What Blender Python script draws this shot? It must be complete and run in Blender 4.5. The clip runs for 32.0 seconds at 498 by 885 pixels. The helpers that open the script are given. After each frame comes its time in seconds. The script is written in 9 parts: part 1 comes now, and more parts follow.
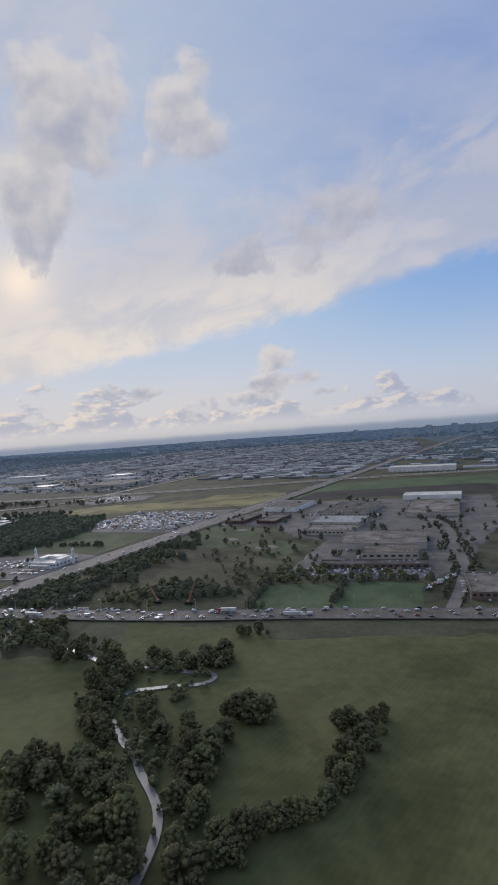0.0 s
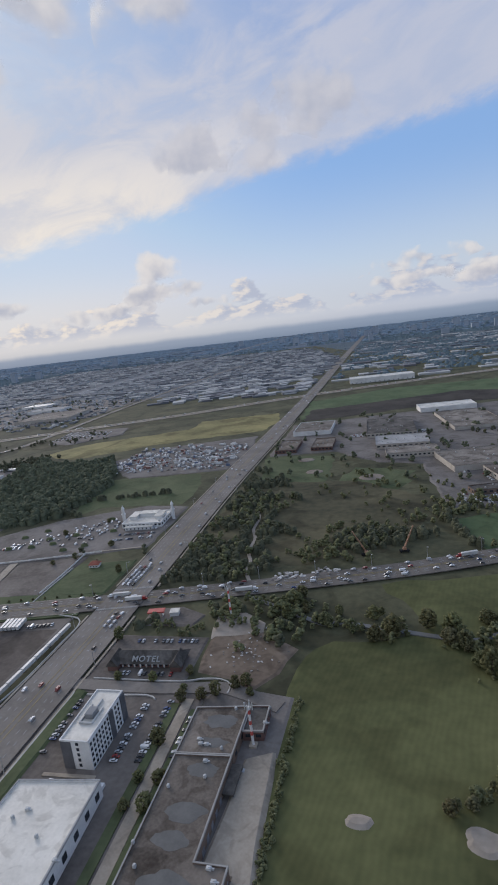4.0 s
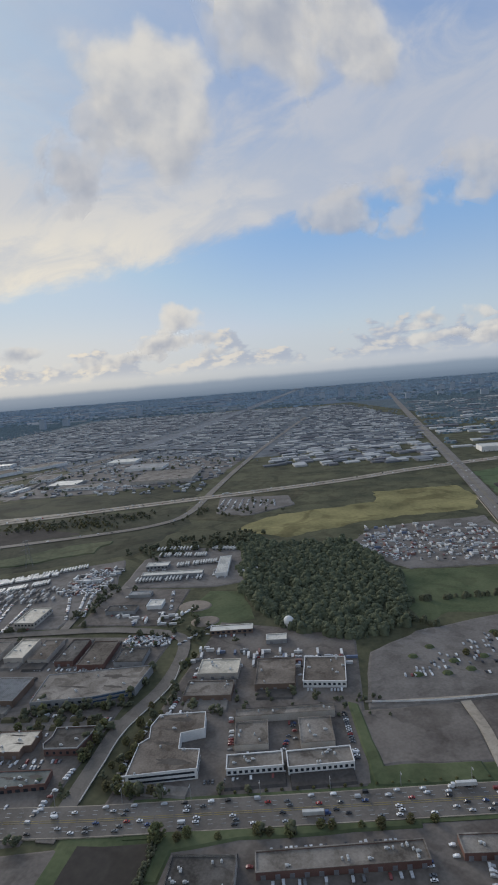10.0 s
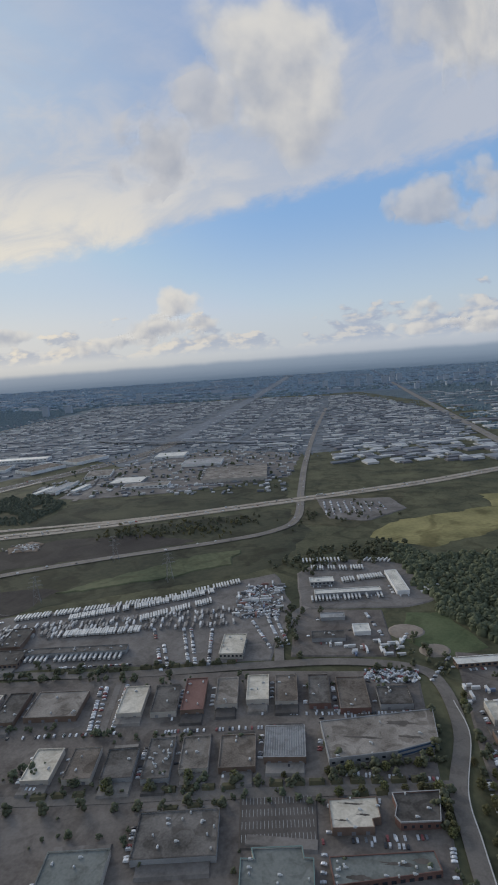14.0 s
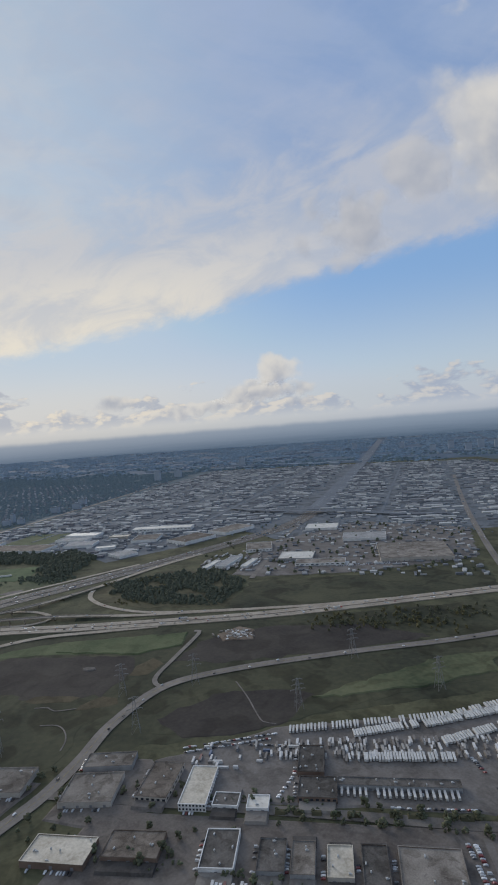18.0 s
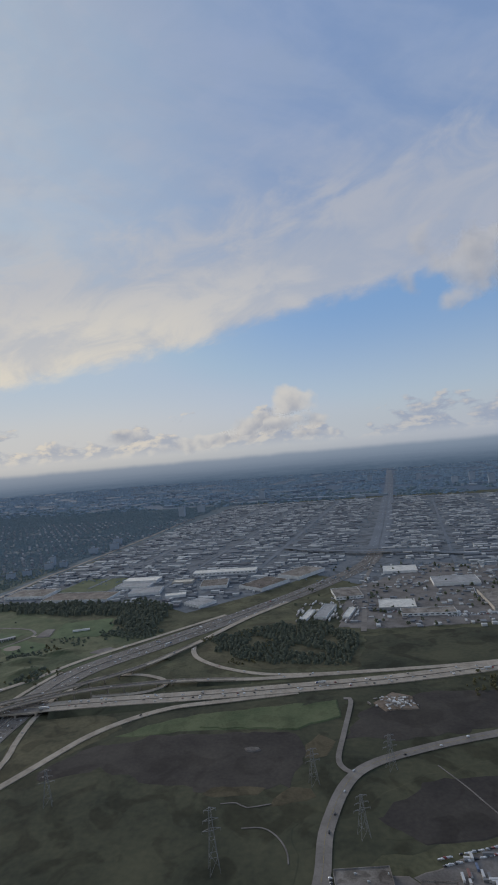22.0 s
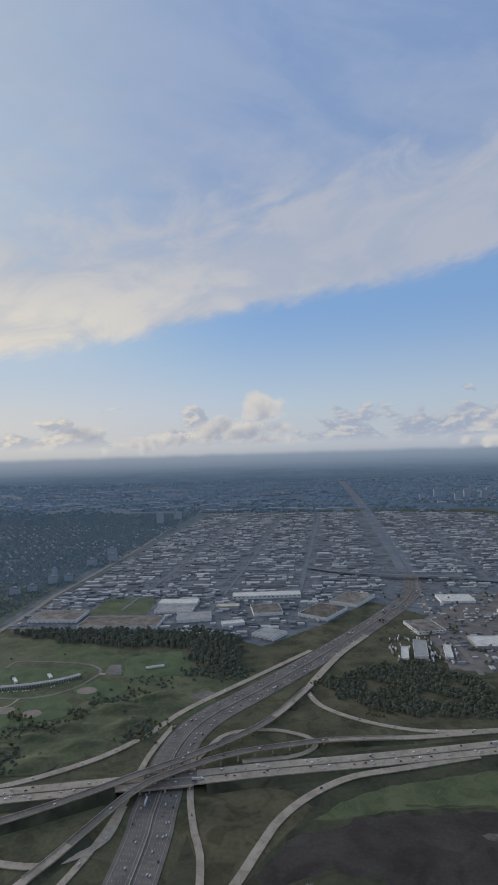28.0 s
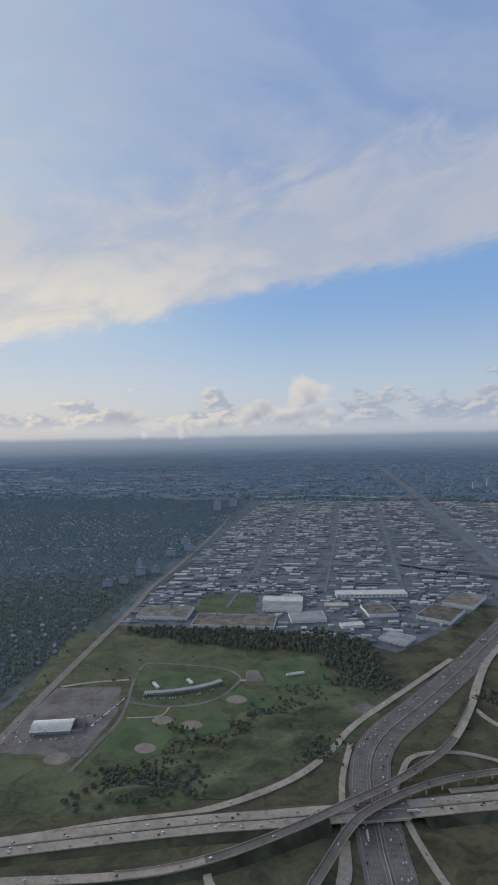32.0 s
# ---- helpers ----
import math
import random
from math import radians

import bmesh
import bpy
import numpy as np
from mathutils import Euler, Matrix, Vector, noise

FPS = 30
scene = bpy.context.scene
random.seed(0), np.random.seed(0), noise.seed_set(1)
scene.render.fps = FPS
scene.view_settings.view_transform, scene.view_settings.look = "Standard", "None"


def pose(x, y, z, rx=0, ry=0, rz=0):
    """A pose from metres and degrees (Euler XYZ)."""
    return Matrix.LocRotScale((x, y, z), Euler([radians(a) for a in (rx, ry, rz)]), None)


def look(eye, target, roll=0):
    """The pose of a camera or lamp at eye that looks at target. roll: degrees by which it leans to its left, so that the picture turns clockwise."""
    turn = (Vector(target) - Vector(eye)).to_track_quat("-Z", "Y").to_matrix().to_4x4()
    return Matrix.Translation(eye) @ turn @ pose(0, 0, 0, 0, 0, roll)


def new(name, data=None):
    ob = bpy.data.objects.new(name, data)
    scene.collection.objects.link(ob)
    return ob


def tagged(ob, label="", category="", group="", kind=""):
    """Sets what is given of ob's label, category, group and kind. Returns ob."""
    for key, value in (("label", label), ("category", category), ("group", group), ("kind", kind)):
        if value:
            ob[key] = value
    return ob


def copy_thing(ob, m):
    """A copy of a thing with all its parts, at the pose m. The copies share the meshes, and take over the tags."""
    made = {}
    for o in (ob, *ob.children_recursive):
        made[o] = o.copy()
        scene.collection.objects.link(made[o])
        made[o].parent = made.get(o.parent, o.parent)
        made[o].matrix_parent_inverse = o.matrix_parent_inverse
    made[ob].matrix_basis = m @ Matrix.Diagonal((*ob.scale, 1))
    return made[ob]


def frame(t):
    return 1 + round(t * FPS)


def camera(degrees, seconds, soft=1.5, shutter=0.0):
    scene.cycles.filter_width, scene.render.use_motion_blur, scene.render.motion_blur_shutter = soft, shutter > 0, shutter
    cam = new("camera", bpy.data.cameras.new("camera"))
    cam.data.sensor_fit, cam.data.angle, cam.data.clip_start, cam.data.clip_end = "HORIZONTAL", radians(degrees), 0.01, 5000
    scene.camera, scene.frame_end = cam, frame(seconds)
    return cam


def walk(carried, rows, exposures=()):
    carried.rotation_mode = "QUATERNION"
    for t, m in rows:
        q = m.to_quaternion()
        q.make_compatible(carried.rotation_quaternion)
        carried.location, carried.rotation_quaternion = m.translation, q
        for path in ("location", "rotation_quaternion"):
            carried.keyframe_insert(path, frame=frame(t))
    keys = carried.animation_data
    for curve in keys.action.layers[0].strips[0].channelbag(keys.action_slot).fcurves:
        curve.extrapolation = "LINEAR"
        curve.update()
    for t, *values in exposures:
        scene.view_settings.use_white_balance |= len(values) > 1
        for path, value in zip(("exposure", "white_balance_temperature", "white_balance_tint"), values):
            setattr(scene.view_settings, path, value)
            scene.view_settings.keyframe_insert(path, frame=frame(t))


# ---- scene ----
KELVIN = 6000
# camera: seconds, eye, and degrees of yaw to the left of +y, pitch and roll
cam = camera(48.77, 32.0, soft=1.9)
ROWS = [
    (0, -0.00, -0.00, 74.46, 28.63, -1.26, -4.18), (0.5, -17.52, -3.12, 77.40, 29.56, -0.89, -5.02), (1, -35.09, -6.17, 80.29, 29.93, -0.81, -5.27),
    (1.5, -52.76, -9.07, 83.07, 29.99, -1.25, -5.52), (2, -70.59, -11.77, 85.70, 29.87, -3.17, -6.05), (2.5, -88.59, -14.19, 88.17, 29.54, -6.66, -6.86),
    (3, -106.68, -16.30, 90.55, 26.89, -8.46, -7.12), (3.5, -124.76, -18.05, 92.97, 21.20, -10.28, -7.14), (4, -142.71, -19.41, 95.55, 15.46, -11.63, -7.03),
    (4.5, -160.45, -20.37, 98.37, 12.67, -11.99, -6.87), (5, -177.99, -21.02, 101.37, 12.14, -11.81, -6.65), (5.5, -195.38, -21.48, 104.44, 11.59, -11.00, -6.39),
    (6, -212.65, -21.85, 107.48, 11.40, -10.30, -6.29), (6.5, -229.84, -22.23, 110.40, 11.27, -9.54, -6.24), (7, -247.03, -22.56, 113.25, 11.23, -9.01, -6.27),
    (7.5, -264.25, -22.78, 116.09, 11.11, -8.71, -6.26), (8, -281.57, -22.81, 118.99, 11.02, -8.53, -6.21), (8.5, -299.02, -22.61, 122.00, 10.88, -8.35, -5.91),
    (9, -316.54, -22.29, 125.04, 11.07, -8.02, -5.51), (9.5, -334.02, -21.98, 128.04, 11.65, -7.45, -5.15), (10, -351.38, -21.83, 130.90, 12.69, -6.85, -4.94),
    (10.5, -368.53, -21.91, 133.56, 13.65, -6.19, -5.26), (11, -385.52, -22.11, 136.10, 14.34, -5.71, -5.28), (11.5, -402.39, -22.23, 138.62, 14.55, -5.35, -5.60),
    (12, -419.21, -22.10, 141.23, 15.18, -5.11, -6.07), (12.5, -436.02, -21.59, 144.01, 15.13, -5.45, -6.23), (13, -452.83, -20.75, 146.94, 13.78, -6.52, -5.52),
    (13.5, -469.63, -19.69, 149.96, 11.06, -7.64, -4.38), (14, -486.43, -18.53, 153.03, 9.97, -8.64, -4.19), (14.5, -503.21, -17.37, 156.10, 9.25, -8.95, -3.35),
    (15, -519.91, -16.29, 159.08, 8.23, -8.92, -2.97), (15.5, -536.47, -15.36, 161.89, 6.92, -8.23, -2.61), (16, -552.83, -14.66, 164.42, 6.33, -7.19, -2.46),
    (16.5, -568.95, -14.24, 166.65, 7.49, -6.10, -2.74), (17, -584.88, -14.10, 168.70, 10.07, -4.40, -3.76), (17.5, -600.71, -14.19, 170.76, 15.36, -2.73, -4.60),
    (18, -616.50, -14.48, 173.01, 17.16, -1.72, -4.48), (18.5, -632.34, -14.95, 175.57, 18.69, -0.54, -4.35), (19, -648.26, -15.54, 178.41, 18.89, 0.12, -4.38),
    (19.5, -664.30, -16.21, 181.43, 18.87, 0.96, -4.28), (20, -680.49, -16.92, 184.52, 19.28, 1.98, -4.66), (20.5, -696.87, -17.60, 187.62, 18.94, 2.27, -5.54),
    (21, -713.43, -18.16, 190.73, 18.51, 2.38, -5.78), (21.5, -730.15, -18.51, 193.86, 16.47, 2.01, -5.60), (22, -747.02, -18.55, 197.06, 15.90, 1.31, -4.97),
    (22.5, -764.03, -18.19, 200.32, 12.84, 0.59, -4.09), (23, -781.13, -17.52, 203.59, 10.21, 0.16, -2.77), (23.5, -798.26, -16.64, 206.82, 9.19, 0.11, -2.82),
    (24, -815.36, -15.65, 209.94, 8.84, 0.14, -2.56), (24.5, -832.39, -14.63, 212.90, 8.70, 0.16, -2.48), (25, -849.38, -13.65, 215.73, 8.79, 0.27, -2.54),
    (25.5, -866.37, -12.73, 218.47, 8.84, 0.49, -2.34), (26, -883.39, -11.91, 221.15, 8.86, 0.67, -2.22), (26.5, -900.46, -11.21, 223.82, 8.84, 0.92, -2.03),
    (27, -917.57, -10.57, 226.49, 8.77, 1.13, -1.83), (27.5, -934.67, -9.93, 229.16, 8.65, 1.16, -1.73), (28, -951.72, -9.22, 231.85, 8.43, 1.03, -1.77),
    (28.5, -968.70, -8.38, 234.54, 8.21, 0.87, -1.64), (29, -985.64, -7.42, 237.24, 7.97, 0.66, -1.71), (29.5, -1002.58, -6.35, 239.94, 7.83, 0.42, -1.73),
    (30, -1019.55, -5.19, 242.61, 7.70, 0.18, -1.73), (30.5, -1036.59, -3.95, 245.25, 7.65, -0.11, -1.58), (31, -1053.70, -2.67, 247.87, 7.60, -0.39, -1.45),
    (31.5, -1070.84, -1.34, 250.48, 7.86, -0.60, -1.09), (32, -1088.00, 0.00, 253.08, 10.43, -0.81, -1.18),
]


def flight_pose(x, y, z, yaw, pitch, roll):
    a, b = radians(yaw), radians(pitch)
    return look((x, y, z), (x - math.sin(a) * math.cos(b), y + math.cos(a) * math.cos(b), z + math.sin(b)), roll)


walk(cam, [(r[0], flight_pose(*r[1:])) for r in ROWS], exposures=[(0.0, -0.26, 5850, 16), (2.5, -0.2, 5850, 16), (5.0, -0.06, 5900, 13), (8.5, -0.08, KELVIN, 10), (10.0, -0.18, KELVIN, 10), (11.0, -0.24, KELVIN, 10), (13.0, -0.22, KELVIN, 10), (14.5, -0.20, 5950, 10), (17.5, -0.24, 5950, 10), (18.5, -0.28, 5950, 11), (20.0, -0.44, 5900, 11), (22.0, -0.44, 5900, 11), (22.9, -0.22, 5950, 11), (23.5, -0.20, 5950, 11), (26.0, -0.24, 5900, 11), (28.0, -0.32, 5900, 11), (30.0, -0.25, 5900, 11), (32.0, -0.25, 5900, 11)])
# ---- daylight: low sun behind broken cloud, and the far sky ----
SUN_AZ, SUN_EL = 50.0, 15.5  # degrees to the left of +y, and up
world = bpy.data.worlds.new("sky")
scene.world = world
world.use_nodes = True
wn, wl = world.node_tree.nodes, world.node_tree.links
wn.clear()


def wmath(op, a, b=None, c=None, clamp=False):
    n = wn.new("ShaderNodeMath")
    n.operation, n.use_clamp = op, clamp
    for i, v in enumerate((a, b, c)):
        if v is None:
            continue
        if isinstance(v, (int, float)):
            n.inputs[i].default_value = v
        else:
            wl.new(v, n.inputs[i])
    return n.outputs[0]


def wstep(v, lo, hi):
    n = wn.new("ShaderNodeMapRange")
    n.interpolation_type = "SMOOTHSTEP"
    wl.new(v, n.inputs["Value"])
    n.inputs["From Min"].default_value, n.inputs["From Max"].default_value = lo, hi
    return n.outputs[0]


def wmix(fac, a, b):
    n = wn.new("ShaderNodeMix")
    n.data_type = "RGBA"
    for i, v in ((0, fac), (6, a), (7, b)):
        if isinstance(v, tuple):
            n.inputs[i].default_value = (*v, 1)
        elif isinstance(v, (int, float)):
            n.inputs[i].default_value = v
        else:
            wl.new(v, n.inputs[i])
    return n.outputs[2]


def wnoise(vec, scale, detail, rough=0.55, distort=0.0):
    n = wn.new("ShaderNodeTexNoise")
    n.inputs["Scale"].default_value, n.inputs["Detail"].default_value = scale, detail
    n.inputs["Roughness"].default_value, n.inputs["Distortion"].default_value = rough, distort
    wl.new(vec, n.inputs["Vector"])
    return n.outputs[0]


def wvec(x, y, z):
    n = wn.new("ShaderNodeCombineXYZ")
    for i, v in enumerate((x, y, z)):
        if isinstance(v, (int, float)):
            n.inputs[i].default_value = v
        else:
            wl.new(v, n.inputs[i])
    return n.outputs[0]


def wcurve(v, lo, hi, stops):
    """A height that follows a few stops of (place, height) between lo and hi."""
    ramp = wn.new("ShaderNodeValToRGB")
    cr = ramp.color_ramp
    for i, (p, h) in enumerate(stops):
        e = cr.elements[i] if i < 2 else cr.elements.new(0.5)
        e.position = (p - lo) / (hi - lo)
        e.color = (h / 50, h / 50, h / 50, 1)
    wl.new(wmath("MULTIPLY_ADD", v, 1 / (hi - lo), -lo / (hi - lo)), ramp.inputs[0])
    return wmath("MULTIPLY", ramp.outputs[0], 50)


SKY = 0.12
w_out, w_bg = wn.new("ShaderNodeOutputWorld"), wn.new("ShaderNodeBackground")
w_sky = wn.new("ShaderNodeTexSky")
w_sky.sky_type, w_sky.sun_disc = "NISHITA", False
w_sky.sun_elevation, w_sky.sun_rotation = radians(SUN_EL), radians(-SUN_AZ)
w_sky.air_density, w_sky.dust_density, w_sky.ozone_density = 1.2, 0.4, 3.0
w_tc, w_sep = wn.new("ShaderNodeTexCoord"), wn.new("ShaderNodeSeparateXYZ")
wl.new(w_tc.outputs["Generated"], w_sep.inputs[0])
dx, dy, dz = w_sep.outputs
az = wmath("MULTIPLY", wmath("ARCTAN2", wmath("MULTIPLY", dx, -1), dy), 57.2958)
el = wmath("MULTIPLY", wmath("ARCSINE", dz), 57.2958)
# thin bright air keeps the glow round the sun from growing without bound
lim = wn.new("ShaderNodeVectorMath")
lim.operation = "MINIMUM"
wl.new(w_sky.outputs[0], lim.inputs[0])
lim.inputs[1].default_value = (5.7, 6.1, 6.2)
tint = wn.new("ShaderNodeVectorMath")
tint.operation = "MULTIPLY"
wl.new(lim.outputs[0], tint.inputs[0])
tint.inputs[1].default_value = (1.05, 0.98, 1.0)
# thin haze evens the clear blue out towards the sun and the horizon
clear_c = wmix(wstep(el, 3.0, 15.0), (5.0, 5.6, 6.1), (2.5, 4.0, 6.2))
clear_c = wmix(wstep(el, 16.0, 24.0), clear_c, (2.5, 3.5, 5.4))
clear_c = wmix(wmath("MULTIPLY", wstep(az, 4, 36), 0.75), clear_c, wmix(wstep(el, 2.5, 9.0), (7.4, 6.8, 5.6), (5.4, 6.2, 6.4)))
base = wmix(0.8, tint.outputs[0], clear_c)
# high sheet of cloud with a ragged lower edge
sheet_uv = wvec(wmath("MULTIPLY", az, 0.055), wmath("MULTIPLY_ADD", az, 0.02, wmath("MULTIPLY", el, 0.11)), 3.7)
n_edge = wnoise(sheet_uv, 2.2, 7, 0.6, 0.5)
n_fine = wnoise(sheet_uv, 7.0, 6, 0.62, 0.3)
low_edge = wcurve(az, -40, 60, [(-40, 20), (-16, 18.4), (7, 15.2), (17, 14.2), (19, 12.6), (24, 10.8), (29, 8.6), (34, 8.3), (44, 6), (60, 5)])
over = wmath("SUBTRACT", el, low_edge)
rag = wmath("MULTIPLY_ADD", n_fine, 2.0, wmath("MULTIPLY_ADD", n_edge, 2.8, -1.3))
over_r = wmath("ADD", over, rag)
band = wmath("MULTIPLY", wstep(over_r, -0.3, 1.6), wmath("SUBTRACT", 1.0, wstep(wmath("MULTIPLY_ADD", wmath("SUBTRACT", n_edge, 0.5), -16, over), 6.0, 17.0)))
streak_uv = wvec(wmath("MULTIPLY", wmath("MULTIPLY_ADD", el, 0.9, az), 0.03), wmath("MULTIPLY", wmath("MULTIPLY_ADD", az, -0.35, el), 0.11), 9.1)
streak = wstep(wmath("MULTIPLY_ADD", n_fine, 0.12, wnoise(streak_uv, 1.5, 7, 0.55, 0.35)), 0.38, 0.76)
streak = wmath("MULTIPLY", wmath("MULTIPLY_ADD", streak, 0.70, 0.20), wstep(over, 3, 10))
veil = wmath("MAXIMUM", wmath("MULTIPLY", band, 0.95), wmath("MULTIPLY", streak, 0.92))
near_sun = wstep(wmath("ADD", az, wmath("MULTIPLY", el, -0.5)), -16, 30)
glow_low = wmath("SUBTRACT", 1.0, wstep(over, 0.5, 9))
lit = wmix(wmath("MULTIPLY", near_sun, wmath("MULTIPLY_ADD", glow_low, 0.7, 0.3)), (4.75, 4.85, 5.2), (8.2, 7.2, 5.6))
lit = wmix(wmath("MULTIPLY", wmath("SUBTRACT", 1.0, band), wmath("SUBTRACT", 1.0, near_sun)), lit, (3.4, 4.1, 5.5))
shade = wmix(wmath("MULTIPLY_ADD", wstep(n_edge, 0.35, 0.62), 0.44, 0.56), (3.5, 4.1, 5.1), lit)
sky_c = wmix(veil, base, shade)
# pale warm air low over the horizon, and a row of far cumulus
low_air = wmath("SUBTRACT", 1.0, wstep(el, 0.2, 6.0))
air_c = wmix(wstep(az, -15, 45), (5.0, 5.1, 5.2), (6.6, 6.1, 5.3))
sky_c = wmix(wmath("MULTIPLY", low_air, 0.85), sky_c, air_c)
row_az, row_el = wmath("MULTIPLY", az, 0.13), wmath("MULTIPLY", el, 0.26)
n_row = wnoise(wvec(row_az, row_el, 1.3), 1.9, 8, 0.55, 0.15)
n_sun = wnoise(wvec(wmath("ADD", row_az, 0.07), wmath("ADD", row_el, 0.075), 1.3), 1.9, 8, 0.55, 0.15)
row_top = wmath("MULTIPLY_ADD", wnoise(wvec(wmath("MULTIPLY", az, 0.045), 0, 6.0), 2.2, 3), 9.0, -0.4)
row = wstep(wmath("ADD", wmath("MULTIPLY_ADD", n_row, 13.0, -7.0), wmath("SUBTRACT", row_top, wmath("MULTIPLY", el, 1.0))), 0.0, 1.1)
row = wmath("MULTIPLY", row, wstep(el, 0.4, 2.0))
row_lit = wstep(wmath("SUBTRACT", n_row, n_sun), -0.03, 0.10)
row_c = wmix(row_lit, wmix(wstep(az, -15, 40), (3.7, 4.05, 4.7), (4.6, 4.6, 4.7)), wmix(wstep(az, -15, 40), (5.8, 5.5, 5.1), (8.0, 6.9, 5.3)))
sky_c = wmix(wmath("MULTIPLY", row, 0.9), sky_c, row_c)
haze_low = wmath("SUBTRACT", 1.0, wstep(el, -0.3, 1.1))
sky_c = wmix(wmath("MULTIPLY", haze_low, 0.4), sky_c, wmix(wstep(az, -15, 40), (3.1, 3.4, 3.8), (3.9, 3.9, 3.8)))
# the sun's disc, dimmed and spread by thin cloud
ds = wmath("ADD", wmath("POWER", wmath("SUBTRACT", az, SUN_AZ), 2.0), wmath("POWER", wmath("SUBTRACT", el, SUN_EL), 2.0))
sky_c = wmix(wmath("MULTIPLY", wmath("EXPONENT", wmath("MULTIPLY", ds, -0.22)), 0.85), sky_c, (11.0, 9.0, 6.2))
sky_c = wmix(wmath("MULTIPLY", wmath("EXPONENT", wmath("MULTIPLY", ds, -0.018)), 0.4), sky_c, (9.4, 7.9, 5.8))
# land past the plan's edge; haze painted into colours that pale towards the horizon
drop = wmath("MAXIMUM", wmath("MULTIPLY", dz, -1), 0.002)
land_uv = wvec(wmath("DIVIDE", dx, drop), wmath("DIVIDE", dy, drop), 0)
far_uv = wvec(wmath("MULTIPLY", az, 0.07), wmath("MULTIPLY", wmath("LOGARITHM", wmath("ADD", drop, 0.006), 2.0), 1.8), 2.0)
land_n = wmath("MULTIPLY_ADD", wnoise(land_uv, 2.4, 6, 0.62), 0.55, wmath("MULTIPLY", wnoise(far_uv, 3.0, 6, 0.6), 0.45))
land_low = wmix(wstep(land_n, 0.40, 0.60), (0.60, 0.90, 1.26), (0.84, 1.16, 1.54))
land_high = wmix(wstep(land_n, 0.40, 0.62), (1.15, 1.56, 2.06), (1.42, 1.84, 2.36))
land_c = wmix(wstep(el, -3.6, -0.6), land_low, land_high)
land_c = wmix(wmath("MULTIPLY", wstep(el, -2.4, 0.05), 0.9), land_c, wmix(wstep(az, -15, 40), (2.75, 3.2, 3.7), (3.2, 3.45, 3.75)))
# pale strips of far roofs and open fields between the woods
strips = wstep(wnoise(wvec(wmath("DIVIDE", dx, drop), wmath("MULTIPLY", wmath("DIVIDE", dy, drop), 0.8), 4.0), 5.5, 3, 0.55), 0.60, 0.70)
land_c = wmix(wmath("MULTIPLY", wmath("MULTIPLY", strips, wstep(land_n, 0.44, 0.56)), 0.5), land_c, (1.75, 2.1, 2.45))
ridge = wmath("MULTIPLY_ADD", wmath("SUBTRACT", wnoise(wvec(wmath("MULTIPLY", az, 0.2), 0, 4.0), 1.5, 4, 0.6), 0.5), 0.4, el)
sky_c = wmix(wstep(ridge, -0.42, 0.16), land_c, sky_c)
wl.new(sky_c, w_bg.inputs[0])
w_bg.inputs["Strength"].default_value = SKY
wl.new(w_bg.outputs[0], w_out.inputs[0])
sun = new("sun", bpy.data.lights.new("sun", "SUN"))
sun.data.energy, sun.data.angle, sun.data.color = 2.5, radians(30), (1.0, 0.9, 0.78)
sun.matrix_world = look((0, 0, 0), (math.sin(radians(SUN_AZ)) * math.cos(radians(SUN_EL)), -math.cos(radians(SUN_AZ)) * math.cos(radians(SUN_EL)), -math.sin(radians(SUN_EL))))

